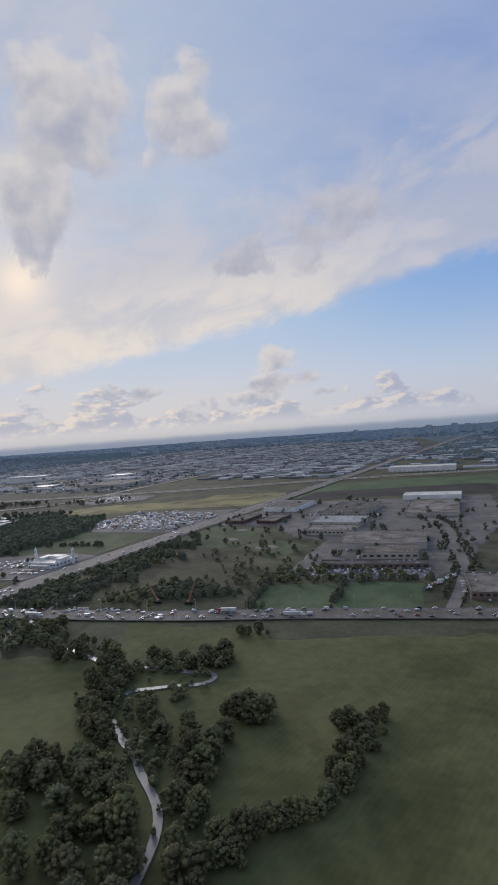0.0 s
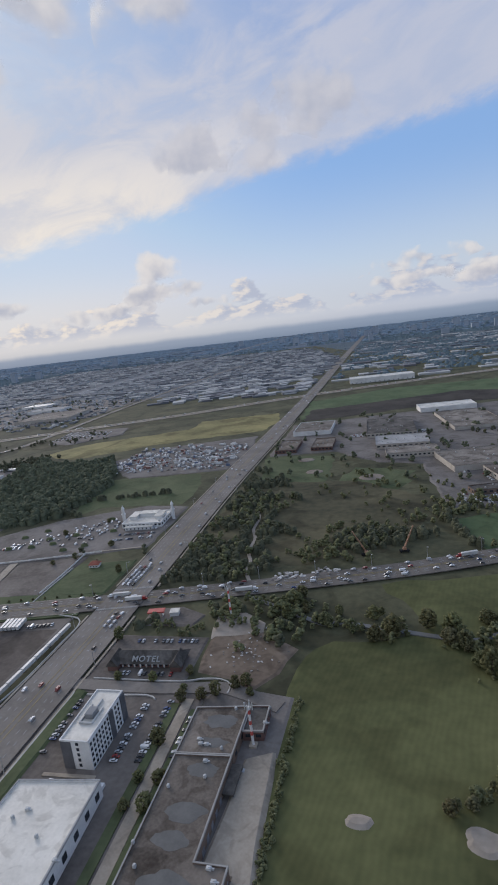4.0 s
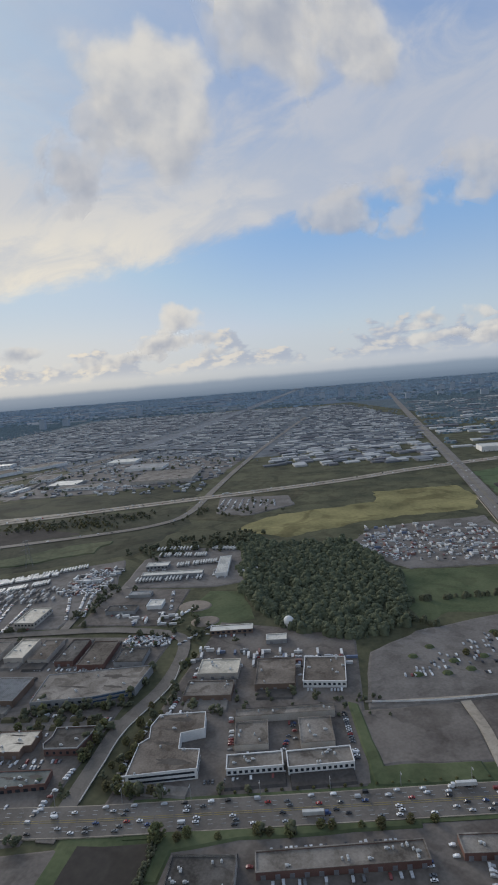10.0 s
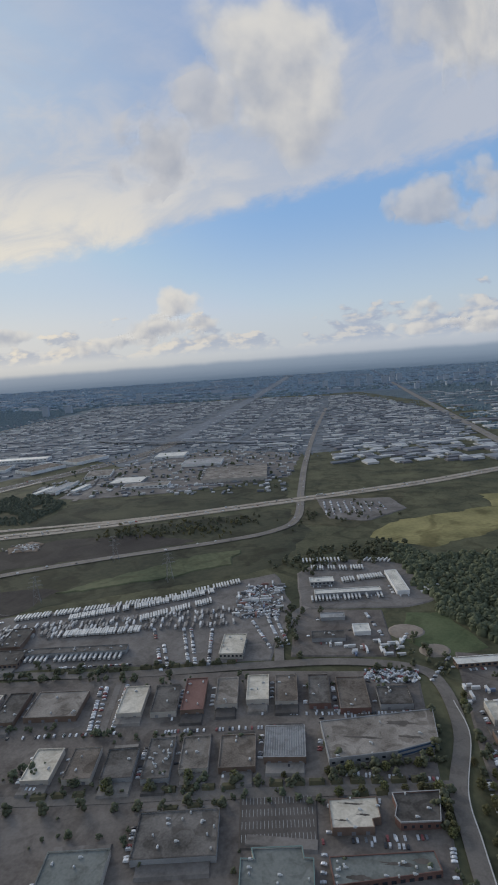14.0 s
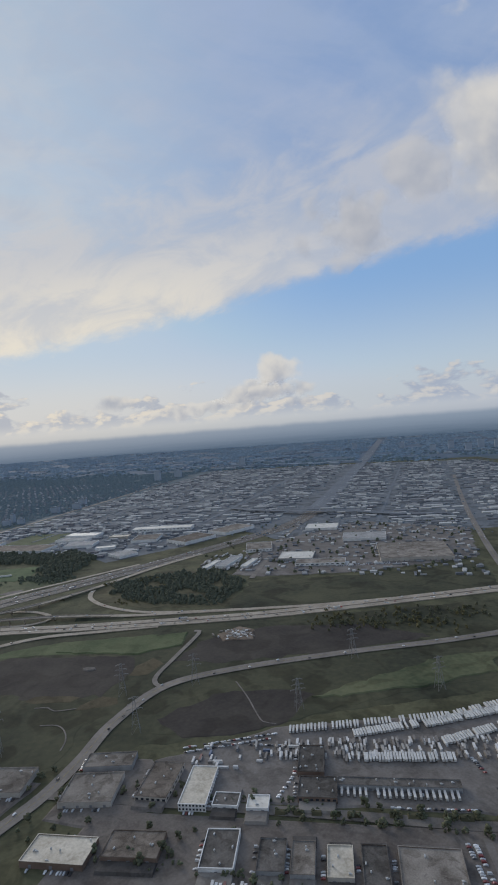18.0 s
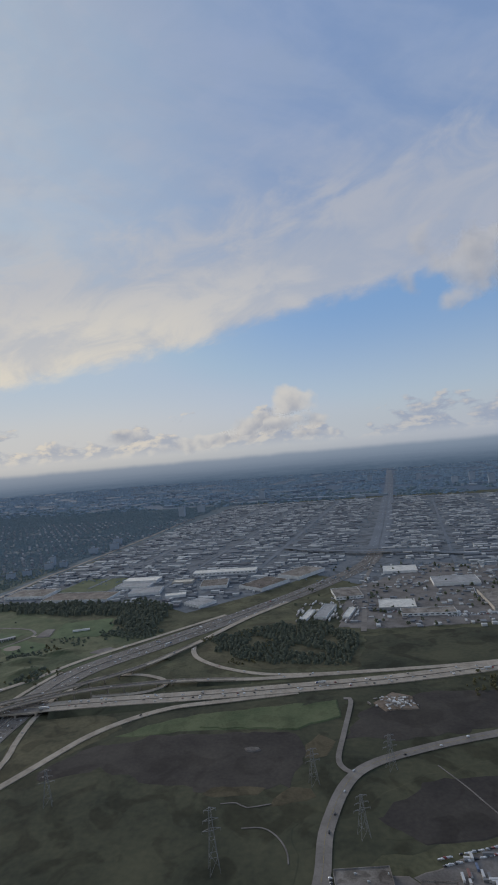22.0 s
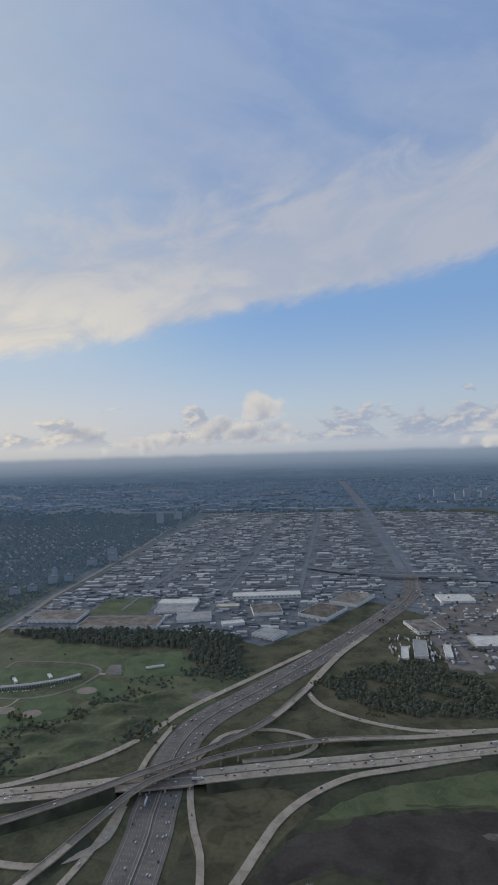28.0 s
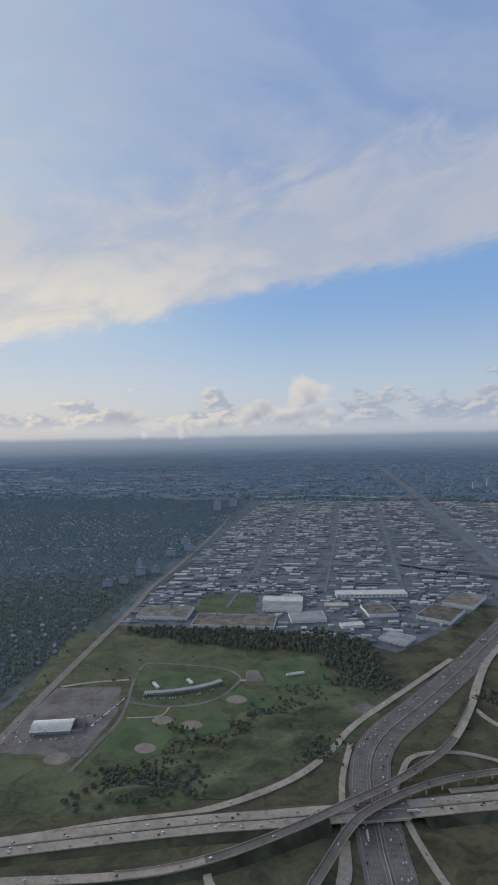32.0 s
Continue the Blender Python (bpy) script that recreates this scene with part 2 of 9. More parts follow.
# ---- materials ----
def surface(name, dark, light, rough=0.9, scale=0.3, fine=3.0, bump=0.0, metal=0.0, vary=0.0, stain=0.0, stain_scale=0.12):
    """A two-scale noisy surface; vary: spread of brightness from one object to the next."""
    m = bpy.data.materials.new(name)
    m.use_nodes = True
    n, l = m.node_tree.nodes, m.node_tree.links
    b = n["Principled BSDF"]
    geo = n.new("ShaderNodeNewGeometry")
    big, small = n.new("ShaderNodeTexNoise"), n.new("ShaderNodeTexNoise")
    big.inputs["Scale"].default_value, big.inputs["Detail"].default_value = scale, 4
    small.inputs["Scale"].default_value, small.inputs["Detail"].default_value = fine, 3
    for node in (big, small):
        l.new(geo.outputs["Position"], node.inputs["Vector"])
    mix = n.new("ShaderNodeMath")
    mix.operation = "MULTIPLY_ADD"
    l.new(small.outputs[0], mix.inputs[0])
    mix.inputs[1].default_value = 0.45
    l.new(big.outputs[0], mix.inputs[2])
    ramp = n.new("ShaderNodeValToRGB")
    ramp.color_ramp.elements[0].position, ramp.color_ramp.elements[1].position = 0.5, 0.95
    ramp.color_ramp.elements[0].color, ramp.color_ramp.elements[1].color = (*dark, 1), (*light, 1)
    l.new(mix.outputs[0], ramp.inputs[0])
    colour = ramp.outputs[0]
    if stain:
        spot, edge, wash = n.new("ShaderNodeTexNoise"), n.new("ShaderNodeMapRange"), n.new("ShaderNodeMix")
        spot.inputs["Scale"].default_value, spot.inputs["Detail"].default_value, spot.inputs["Distortion"].default_value = stain_scale, 6, 1.2
        l.new(geo.outputs["Position"], spot.inputs["Vector"])
        l.new(spot.outputs[0], edge.inputs["Value"])
        edge.inputs["From Min"].default_value, edge.inputs["From Max"].default_value = 0.50, 0.60
        edge.inputs["To Max"].default_value = stain
        wash.data_type, wash.blend_type = "RGBA", "MULTIPLY"
        l.new(edge.outputs[0], wash.inputs[0])
        l.new(colour, wash.inputs[6])
        wash.inputs[7].default_value = (0.42, 0.40, 0.38, 1)
        colour = wash.outputs[2]
    if vary:
        info, hsv, gain = n.new("ShaderNodeObjectInfo"), n.new("ShaderNodeHueSaturation"), n.new("ShaderNodeMapRange")
        gain.inputs["To Min"].default_value, gain.inputs["To Max"].default_value = 1 - vary, 1 + vary
        l.new(info.outputs["Random"], gain.inputs["Value"])
        l.new(gain.outputs[0], hsv.inputs["Value"])
        l.new(colour, hsv.inputs["Color"])
        colour = hsv.outputs[0]
    l.new(colour, b.inputs["Base Color"])
    b.inputs["Roughness"].default_value, b.inputs["Metallic"].default_value = rough, metal
    b.inputs["Specular IOR Level"].default_value = 0.5 if rough < 0.75 else 0.12
    if bump:
        bp = n.new("ShaderNodeBump")
        bp.inputs["Strength"].default_value, bp.inputs["Distance"].default_value = bump, 0.3
        l.new(small.outputs[0], bp.inputs["Height"])
        l.new(bp.outputs[0], b.inputs["Normal"])
    return m


def foliage(name, dark, light):
    """Leaves that vary from clump to clump and from tree to tree."""
    m = surface(name, dark, light, 0.95, 0.25, 1.6, bump=0.4)
    n, l = m.node_tree.nodes, m.node_tree.links
    b = n["Principled BSDF"]
    source = b.inputs["Base Color"].links[0].from_socket
    geo, info = n.new("ShaderNodeNewGeometry"), n.new("ShaderNodeObjectInfo")
    add = n.new("ShaderNodeMath")
    add.operation = "ADD"
    l.new(geo.outputs["Random Per Island"], add.inputs[0])
    l.new(info.outputs["Random"], add.inputs[1])
    span, hsv = n.new("ShaderNodeMapRange"), n.new("ShaderNodeHueSaturation")
    span.inputs["From Max"].default_value = 2.0
    span.inputs["To Min"].default_value, span.inputs["To Max"].default_value = 0.74, 1.26
    l.new(add.outputs[0], span.inputs["Value"])
    l.new(span.outputs[0], hsv.inputs["Value"])
    hue = n.new("ShaderNodeMapRange")
    hue.inputs["To Min"].default_value, hue.inputs["To Max"].default_value = 0.47, 0.515
    l.new(info.outputs["Random"], hue.inputs["Value"])
    l.new(hue.outputs[0], hsv.inputs["Hue"])
    l.new(source, hsv.inputs["Color"])
    l.new(hsv.outputs[0], b.inputs["Base Color"])
    return m


M_LAND = surface("rough_grass", (0.051, 0.054, 0.033), (0.124, 0.119, 0.068), 0.95, 0.03, 0.4, stain=0.5, stain_scale=0.05)
M_LOT = surface("asphalt", (0.104, 0.089, 0.078), (0.200, 0.176, 0.153), 0.85, 0.05, 0.9, stain=0.38, stain_scale=0.09)
M_LOTPALE = surface("worn_grey_asphalt", (0.122, 0.109, 0.097), (0.225, 0.204, 0.184), 0.9, 0.05, 0.9, stain=0.35, stain_scale=0.1)
M_ROAD = surface("worn_road_asphalt", (0.160, 0.143, 0.125), (0.242, 0.216, 0.188), 0.8, 0.06, 1.5, stain=0.2, stain_scale=0.2)
M_DARKROAD = surface("dark_road_asphalt", (0.122, 0.108, 0.094), (0.190, 0.170, 0.148), 0.8, 0.06, 1.5, stain=0.25, stain_scale=0.2)
M_CONCRETE = surface("pale_concrete", (0.275, 0.236, 0.186), (0.420, 0.362, 0.288), 0.85, 0.06, 1.5, stain=0.3, stain_scale=0.2)
M_LAWN = surface("mown_grass", (0.066, 0.086, 0.042), (0.128, 0.142, 0.074), 0.95, 0.04, 0.6, stain=0.3, stain_scale=0.06)
M_PARK = surface("park_grass", (0.056, 0.072, 0.039), (0.146, 0.148, 0.082), 0.95, 0.02, 0.3, stain=0.45, stain_scale=0.04)
M_TURF = surface("playing_field_turf", (0.066, 0.098, 0.047), (0.118, 0.150, 0.074), 0.95, 0.03, 0.4, stain=0.3, stain_scale=0.05)
M_CLAY = surface("ball_field_clay", (0.20, 0.165, 0.13), (0.29, 0.245, 0.20), 0.95, 0.1, 0.8)
M_FIELD = surface("meadow_grass", (0.066, 0.074, 0.031), (0.140, 0.141, 0.060), 0.95, 0.02, 0.3, stain=0.35, stain_scale=0.03)
def mown(m, turn, depth):
    """Faint uneven mowing streaks across a grass material."""
    n, l = m.node_tree.nodes, m.node_tree.links
    b = n["Principled BSDF"]
    source = b.inputs["Base Color"].links[0].from_socket
    geo, spin, wave, span, wash = n.new("ShaderNodeNewGeometry"), n.new("ShaderNodeMapping"), n.new("ShaderNodeTexWave"), n.new("ShaderNodeMapRange"), n.new("ShaderNodeHueSaturation")
    spin.inputs["Rotation"].default_value = (0, 0, radians(turn))
    wave.inputs["Scale"].default_value, wave.inputs["Distortion"].default_value, wave.inputs["Detail"].default_value, wave.inputs["Detail Scale"].default_value = 0.20, 5.0, 2.0, 0.5
    l.new(geo.outputs["Position"], spin.inputs["Vector"])
    l.new(spin.outputs[0], wave.inputs["Vector"])
    l.new(wave.outputs[1], span.inputs["Value"])
    span.inputs["To Min"].default_value, span.inputs["To Max"].default_value = 1 - depth, 1 + depth
    l.new(span.outputs[0], wash.inputs["Value"])
    l.new(source, wash.inputs["Color"])
    l.new(wash.outputs[0], b.inputs["Base Color"])


mown(M_FIELD, 12, 0.035)
M_GREENFIELD = surface("fallow_grass", (0.036, 0.040, 0.027), (0.088, 0.086, 0.052), 0.95, 0.02, 0.25, stain=0.55, stain_scale=0.035)
M_SCRUB = surface("scrub_grass", (0.052, 0.052, 0.032), (0.129, 0.115, 0.067), 0.95, 0.03, 0.3, stain=0.5, stain_scale=0.05)
M_SOIL = surface("dark_soil", (0.040, 0.035, 0.032), (0.076, 0.067, 0.056), 0.95, 0.03, 0.4, stain=0.35, stain_scale=0.04)
M_YELLOW = surface("yellow_meadow", (0.145, 0.132, 0.058), (0.315, 0.275, 0.120), 0.95, 0.025, 0.3, stain=0.62, stain_scale=0.028)
M_DIRT = surface("bare_dirt", (0.120, 0.091, 0.068), (0.248, 0.196, 0.148), 0.95, 0.05, 0.5, stain=0.5)
M_GRAVEL = surface("wet_gravel", (0.070, 0.058, 0.050), (0.150, 0.127, 0.108), 0.85, 0.05, 0.7, stain=0.55, stain_scale=0.05)
M_SAND = surface("pale_sand", (0.255, 0.217, 0.174), (0.391, 0.340, 0.281), 0.95, 0.08, 0.8)
M_WATER = surface("still_water", (0.125, 0.124, 0.118), (0.175, 0.172, 0.162), 0.4, 0.3, 2)
M_POOL = surface("standing_water", (0.10, 0.097, 0.09), (0.14, 0.135, 0.125), 0.3, 0.3, 2)
for wet in (M_WATER, M_POOL):
    wet.node_tree.nodes["Principled BSDF"].inputs["Specular IOR Level"].default_value = 0.3
M_PAINT = surface("road_paint", (0.272, 0.272, 0.257), (0.356, 0.356, 0.347), 0.7, 0.5, 3)
M_YPAINT = surface("yellow_road_paint", (0.248, 0.189, 0.059), (0.307, 0.238, 0.090), 0.7, 0.5, 3)
# far land, foliage and road tones: aerial haze painted in as pale blue-grey
M_FAR = surface("haze_tinted_wooded_land", (0.078, 0.106, 0.124), (0.125, 0.155, 0.168), 0.95, 0.02, 0.12, stain=0.35, stain_scale=0.02)
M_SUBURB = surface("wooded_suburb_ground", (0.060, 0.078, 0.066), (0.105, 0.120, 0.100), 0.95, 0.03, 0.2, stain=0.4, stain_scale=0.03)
M_MIDTREE = foliage("haze_tinted_suburb_foliage", (0.104, 0.130, 0.112), (0.158, 0.184, 0.150))
M_FAREDGE = surface("haze_tinted_far_land", (0.085, 0.115, 0.155), (0.130, 0.165, 0.205), 0.95, 0.006, 0.03, stain=0.4, stain_scale=0.004)
M_FARLOT = surface("haze_tinted_paved_land", (0.100, 0.112, 0.124), (0.190, 0.203, 0.215), 0.95, 0.03, 0.25, stain=0.6, stain_scale=0.04)
M_HAZETREE = foliage("haze_tinted_horizon_foliage", (0.170, 0.222, 0.288), (0.220, 0.276, 0.342))
M_FARROAD = surface("haze_tinted_road", (0.126, 0.140, 0.157), (0.177, 0.193, 0.212), 0.9, 0.02, 0.3)
M_FARTREE = foliage("haze_tinted_foliage", (0.122, 0.160, 0.190), (0.168, 0.208, 0.232))

ROOFS = {
    "white": surface("white_roof_membrane", (0.520, 0.490, 0.425), (0.710, 0.672, 0.590), 0.6, 0.12, 1.2, stain=0.35, stain_scale=0.2),
    "cream": surface("cream_roof_membrane", (0.37, 0.325, 0.25), (0.66, 0.60, 0.49), 0.7, 0.10, 1.0, stain=0.35, stain_scale=0.2),
    "grey": surface("grey_gravel_roof", (0.122, 0.105, 0.088), (0.296, 0.265, 0.228), 0.95, 0.09, 1.5, stain=0.62, stain_scale=0.13, vary=0.15),
    "dark": surface("dark_tar_roof", (0.060, 0.055, 0.049), (0.166, 0.151, 0.135), 0.9, 0.09, 1.2, stain=0.55, stain_scale=0.16, vary=0.2),
    "brown": surface("brown_gravel_roof", (0.090, 0.074, 0.060), (0.232, 0.198, 0.164), 0.95, 0.09, 1.5, stain=0.55, stain_scale=0.16, vary=0.15),
    "green": surface("green_grey_roof", (0.112, 0.120, 0.108), (0.205, 0.212, 0.192), 0.8, 0.09, 1.2, stain=0.35, stain_scale=0.2),
    "red": surface("red_brown_roof", (0.135, 0.075, 0.062), (0.21, 0.125, 0.105), 0.9, 0.09, 1.2),
    "pale": surface("pale_grey_roof", (0.27, 0.265, 0.255), (0.40, 0.39, 0.375), 0.9, 0.06, 0.8, stain=0.35, stain_scale=0.2),
}
WALLS = {
    "white": surface("white_wall_panel", (0.55, 0.54, 0.52), (0.72, 0.71, 0.68), 0.7, 0.2, 2),
    "beige": surface("beige_wall_panel", (0.34, 0.31, 0.27), (0.46, 0.425, 0.375), 0.8, 0.2, 2),
    "grey": surface("grey_wall_panel", (0.22, 0.22, 0.22), (0.32, 0.32, 0.315), 0.8, 0.2, 2),
    "brick": surface("red_brick_wall", (0.120, 0.070, 0.058), (0.190, 0.115, 0.096), 0.9, 0.2, 4),
    "brown": surface("brown_brick_wall", (0.135, 0.095, 0.072), (0.205, 0.150, 0.118), 0.9, 0.2, 4),
}
M_METAL = surface("galvanised_metal", (0.34, 0.34, 0.34), (0.50, 0.50, 0.50), 0.45, 0.6, 4, metal=0.6)
M_UNIT = surface("rooftop_unit_paint", (0.36, 0.36, 0.35), (0.55, 0.55, 0.53), 0.6, 0.6, 4)
M_DOOR = surface("loading_door", (0.14, 0.14, 0.15), (0.22, 0.22, 0.23), 0.6, 0.6, 4)
M_GLASS = surface("dark_window_glass", (0.020, 0.024, 0.030), (0.040, 0.046, 0.055), 0.12, 0.6, 4)
M_TYRE = surface("tyre_rubber", (0.02, 0.02, 0.02), (0.03, 0.03, 0.03), 0.9, 1, 5)
M_TRUNK = surface("tree_bark", (0.05, 0.040, 0.030), (0.095, 0.075, 0.055), 0.95, 0.5, 3)
M_LATTICE = surface("steel_lattice", (0.17, 0.17, 0.165), (0.25, 0.25, 0.245), 0.6, 0.5, 4)


M_LEAF = foliage("leaves", (0.082, 0.087, 0.042), (0.172, 0.166, 0.074))
M_LEAF_DARK = foliage("dark_leaves", (0.063, 0.070, 0.045), (0.127, 0.133, 0.081))
# wood leaves lightened and greyed a little to paint in slight haze
M_LEAF_WOOD = foliage("hazed_broadleaf_wood", (0.070, 0.083, 0.060), (0.135, 0.150, 0.105))
M_LEAF_PALE = foliage("olive_leaves", (0.084, 0.090, 0.044), (0.171, 0.169, 0.085))


def mixed_paint(name, colours, rough=0.4):
    """One paint out of a few for every island of a mesh."""
    m = bpy.data.materials.new(name)
    m.use_nodes = True
    n, l = m.node_tree.nodes, m.node_tree.links
    geo, ramp = n.new("ShaderNodeNewGeometry"), n.new("ShaderNodeValToRGB")
    ramp.color_ramp.interpolation = "CONSTANT"
    for i, c in enumerate(colours):
        e = ramp.color_ramp.elements[i] if i < 2 else ramp.color_ramp.elements.new(0.5)
        e.position, e.color = i / len(colours), (*c, 1)
    l.new(geo.outputs["Random Per Island"], ramp.inputs[0])
    l.new(ramp.outputs[0], n["Principled BSDF"].inputs["Base Color"])
    n["Principled BSDF"].inputs["Roughness"].default_value = rough
    n["Principled BSDF"].inputs["Specular IOR Level"].default_value = 0.5 if rough < 0.75 else 0.12
    return m


CARS = {"white": (0.70, 0.70, 0.69), "silver": (0.42, 0.43, 0.44), "black": (0.025, 0.025, 0.028), "grey": (0.13, 0.135, 0.14), "red": (0.32, 0.035, 0.03), "blue": (0.05, 0.08, 0.19)}
CAR_PAINT = {k: surface(k + "_car_paint", tuple(0.9 * a for a in c), c, 0.3, 1, 5) for k, c in CARS.items()}
M_CARMIX = mixed_paint("car_paints", [CARS["white"], CARS["black"], CARS["silver"], CARS["grey"], CARS["white"], CARS["black"], CARS["silver"], CARS["white"], CARS["grey"], CARS["grey"], CARS["black"], (0.19, 0.05, 0.045), (0.07, 0.085, 0.12)])
# roof colours greyed and blued with distance, so haze sits in the paint
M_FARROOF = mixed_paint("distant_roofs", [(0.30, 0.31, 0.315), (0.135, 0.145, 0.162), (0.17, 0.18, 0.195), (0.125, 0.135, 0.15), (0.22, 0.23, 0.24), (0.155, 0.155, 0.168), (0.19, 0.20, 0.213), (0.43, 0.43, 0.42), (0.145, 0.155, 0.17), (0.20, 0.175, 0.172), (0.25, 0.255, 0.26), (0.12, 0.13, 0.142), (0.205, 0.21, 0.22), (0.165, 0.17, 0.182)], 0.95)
M_HAZEROOF = mixed_paint("haze_tinted_far_roofs", [(0.20, 0.24, 0.29), (0.17, 0.21, 0.26), (0.26, 0.30, 0.34), (0.34, 0.37, 0.40), (0.19, 0.23, 0.28)], 0.95)
M_TRAILER = surface("white_trailer_panel", (0.430, 0.420, 0.395), (0.585, 0.572, 0.535), 0.5, 0.4, 3, vary=0.12)

# ---- ground ----
def mesh_object(name, verts, faces, material, parent=None, label=""):
    me = bpy.data.meshes.new(name)
    me.from_pydata(verts, [], faces)
    me.materials.append(material)
    me.update()
    ob = new(name, me)
    if parent is not None:
        ob.parent = parent
    if label:
        ob["label"] = label
    return ob


def smooth_line(points, step=6.0):
    """A rounded line through a few bends."""
    p = [Vector((q[0], q[1], q[2] if len(q) > 2 else 0.0)) for q in points]
    p = [2 * p[0] - p[1]] + p + [2 * p[-1] - p[-2]]
    out = []
    for i in range(1, len(p) - 2):
        a, b, c, d = p[i - 1:i + 3]
        n = min(40, max(2, int((c - b).length / step)))
        for k in range(n):
            t = k / n
            out.append(0.5 * (2 * b + (c - a) * t + (2 * a - 5 * b + 4 * c - d) * t * t + (3 * b - a - 3 * c + d) * t ** 3))
    out.append(p[-2])
    return out


def offset_line(line, off):
    out = []
    for i, q in enumerate(line):
        d = line[min(i + 1, len(line) - 1)] - line[max(i - 1, 0)]
        n = Vector((-d.y, d.x, 0)).normalized()
        out.append(q + n * off)
    return out


def ribbon(name, line, left, right, z, material, thick=0.25, parent=None, label="", slope=0.0):
    """A strip of some thickness between two offsets from a line; slope widens its foot."""
    a, b = offset_line(line, left), offset_line(line, right)
    c, d = offset_line(line, left + slope), offset_line(line, right - slope)
    v, f = [], []
    for p, q, r, s in zip(a, b, c, d):
        foot = p.z + z - thick if not slope else -0.1
        v += [(p.x, p.y, p.z + z), (q.x, q.y, q.z + z), (r.x, r.y, foot), (s.x, s.y, foot)]
    for i in range(len(a) - 1):
        k = 4 * i
        f += [(k + 1, k + 5, k + 4, k), (k, k + 4, k + 6, k + 2), (k + 3, k + 7, k + 5, k + 1), (k + 2, k + 6, k + 7, k + 3)]
    f += [(0, 2, 3, 1), (len(v) - 4, len(v) - 3, len(v) - 1, len(v) - 2)]
    return mesh_object(name, v, f, material, parent, label)


LAYER = [0]


def patch(name, points, material, label="", ragged=3.0, thick=0.3, level=0.03, kind="structure"):
    """A piece of land with an uneven edge, laid on the ground a little above the one before."""
    LAYER[0] += 1
    z = level + 0.006 * LAYER[0]
    pts = []
    n = len(points)
    for i in range(n):
        a, b = Vector((*points[i], 0)), Vector((*points[(i + 1) % n], 0))
        m = max(1, int((b - a).length / 6)) if ragged else 1
        for k in range(m):
            p = a.lerp(b, k / m)
            if ragged:
                p += Vector((noise.noise(p * 0.09), noise.noise(p * 0.09 + Vector((7, 3, 0))), 0)) * ragged + Vector((noise.noise(p * 0.31), noise.noise(p * 0.33 + Vector((5, 1, 0))), 0)) * min(ragged, 4) * 0.25
            pts.append((p.x, p.y, z))
    m = len(pts)
    area = sum(pts[i][0] * pts[(i + 1) % m][1] - pts[(i + 1) % m][0] * pts[i][1] for i in range(m))
    v = list(pts)
    for i in range(m):
        p, q = pts[i - 1], pts[(i + 1) % m]
        n_ = Vector((q[1] - p[1], p[0] - q[0], 0)).normalized() * (1.2 if area > 0 else -1.2)
        v.append((pts[i][0] + n_.x, pts[i][1] + n_.y, -0.02))
    top = tuple(range(m)) if area > 0 else tuple(range(m))[::-1]
    f = [top] + [(i, i + m, (i + 1) % m + m, (i + 1) % m) for i in range(m)]
    return tagged(mesh_object(name, v, f, material), label, kind=kind)


def rect(x, y, w, d, turn=0.0):
    c, s = math.cos(radians(turn)), math.sin(radians(turn))
    return [(x + c * a * w / 2 - s * b * d / 2, y + s * a * w / 2 + c * b * d / 2) for a, b in ((-1, -1), (1, -1), (1, 1), (-1, 1))]


gv = [(x, y, 0) for y in (-900, 0, 700, 1500, 2600, 4450) for x in (-4600, -2000, -1000, -300, 300, 1200, 3500)]
tagged(mesh_object("ground", gv, [(j * 7 + i, j * 7 + i + 1, j * 7 + i + 8, j * 7 + i + 7) for j in range(5) for i in range(6)], M_LAND), "wide flat ground of rough dark grass", kind="structure")
# far suburbs under the trees; their blue-grey colours carry the haze
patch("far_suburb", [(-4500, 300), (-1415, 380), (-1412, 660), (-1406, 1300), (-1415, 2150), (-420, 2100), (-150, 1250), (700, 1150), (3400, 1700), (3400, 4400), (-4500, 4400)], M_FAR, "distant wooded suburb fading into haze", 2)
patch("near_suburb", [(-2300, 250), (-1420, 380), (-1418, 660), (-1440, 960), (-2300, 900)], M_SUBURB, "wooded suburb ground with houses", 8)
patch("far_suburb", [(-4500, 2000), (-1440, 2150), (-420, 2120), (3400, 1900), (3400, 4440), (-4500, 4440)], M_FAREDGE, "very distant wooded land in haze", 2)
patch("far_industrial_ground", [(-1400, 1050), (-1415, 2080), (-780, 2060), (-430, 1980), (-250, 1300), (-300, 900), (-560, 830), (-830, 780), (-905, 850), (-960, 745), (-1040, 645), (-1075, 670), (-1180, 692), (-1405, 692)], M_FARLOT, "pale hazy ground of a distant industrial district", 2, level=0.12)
# fields and woods floors
patch("fallow_ground", [(-1050, 240), (-1040, 372), (-812, 445), (-690, 470), (-545, 520), (-520, 450), (-540, 365), (-640, 318), (-720, 285), (-790, 240), (-900, 160), (-1030, 150)], M_GREENFIELD, "wide dark green fallow land", 4)
patch("meadow", [(-192, 8), (-176, 60), (-172, 128), (-150, 131), (-103, 163), (-60, 152), (-34, 136), (-24, 100), (-18, 60), (-20, -20)], M_FIELD, "broad mown green meadow", 4)
patch("meadow", [(-103, 165), (60, 225), (300, 280), (300, -60), (-20, -20), (-34, 60), (-30, 103), (-39, 134), (-70, 129)], M_FIELD, "broad mown green meadow", 4)
patch("meadow", [(-150, 168), (-100, 178), (-80, 162), (-96, 142), (-130, 134)], M_FIELD, "small green meadow by the river", 4)
patch("lawn", [(-343, 327), (-278, 332), (-268, 297), (-268, 268), (-319, 268), (-331, 253), (-345, 302)], M_LAWN, "green lawn beside the woods", 3)
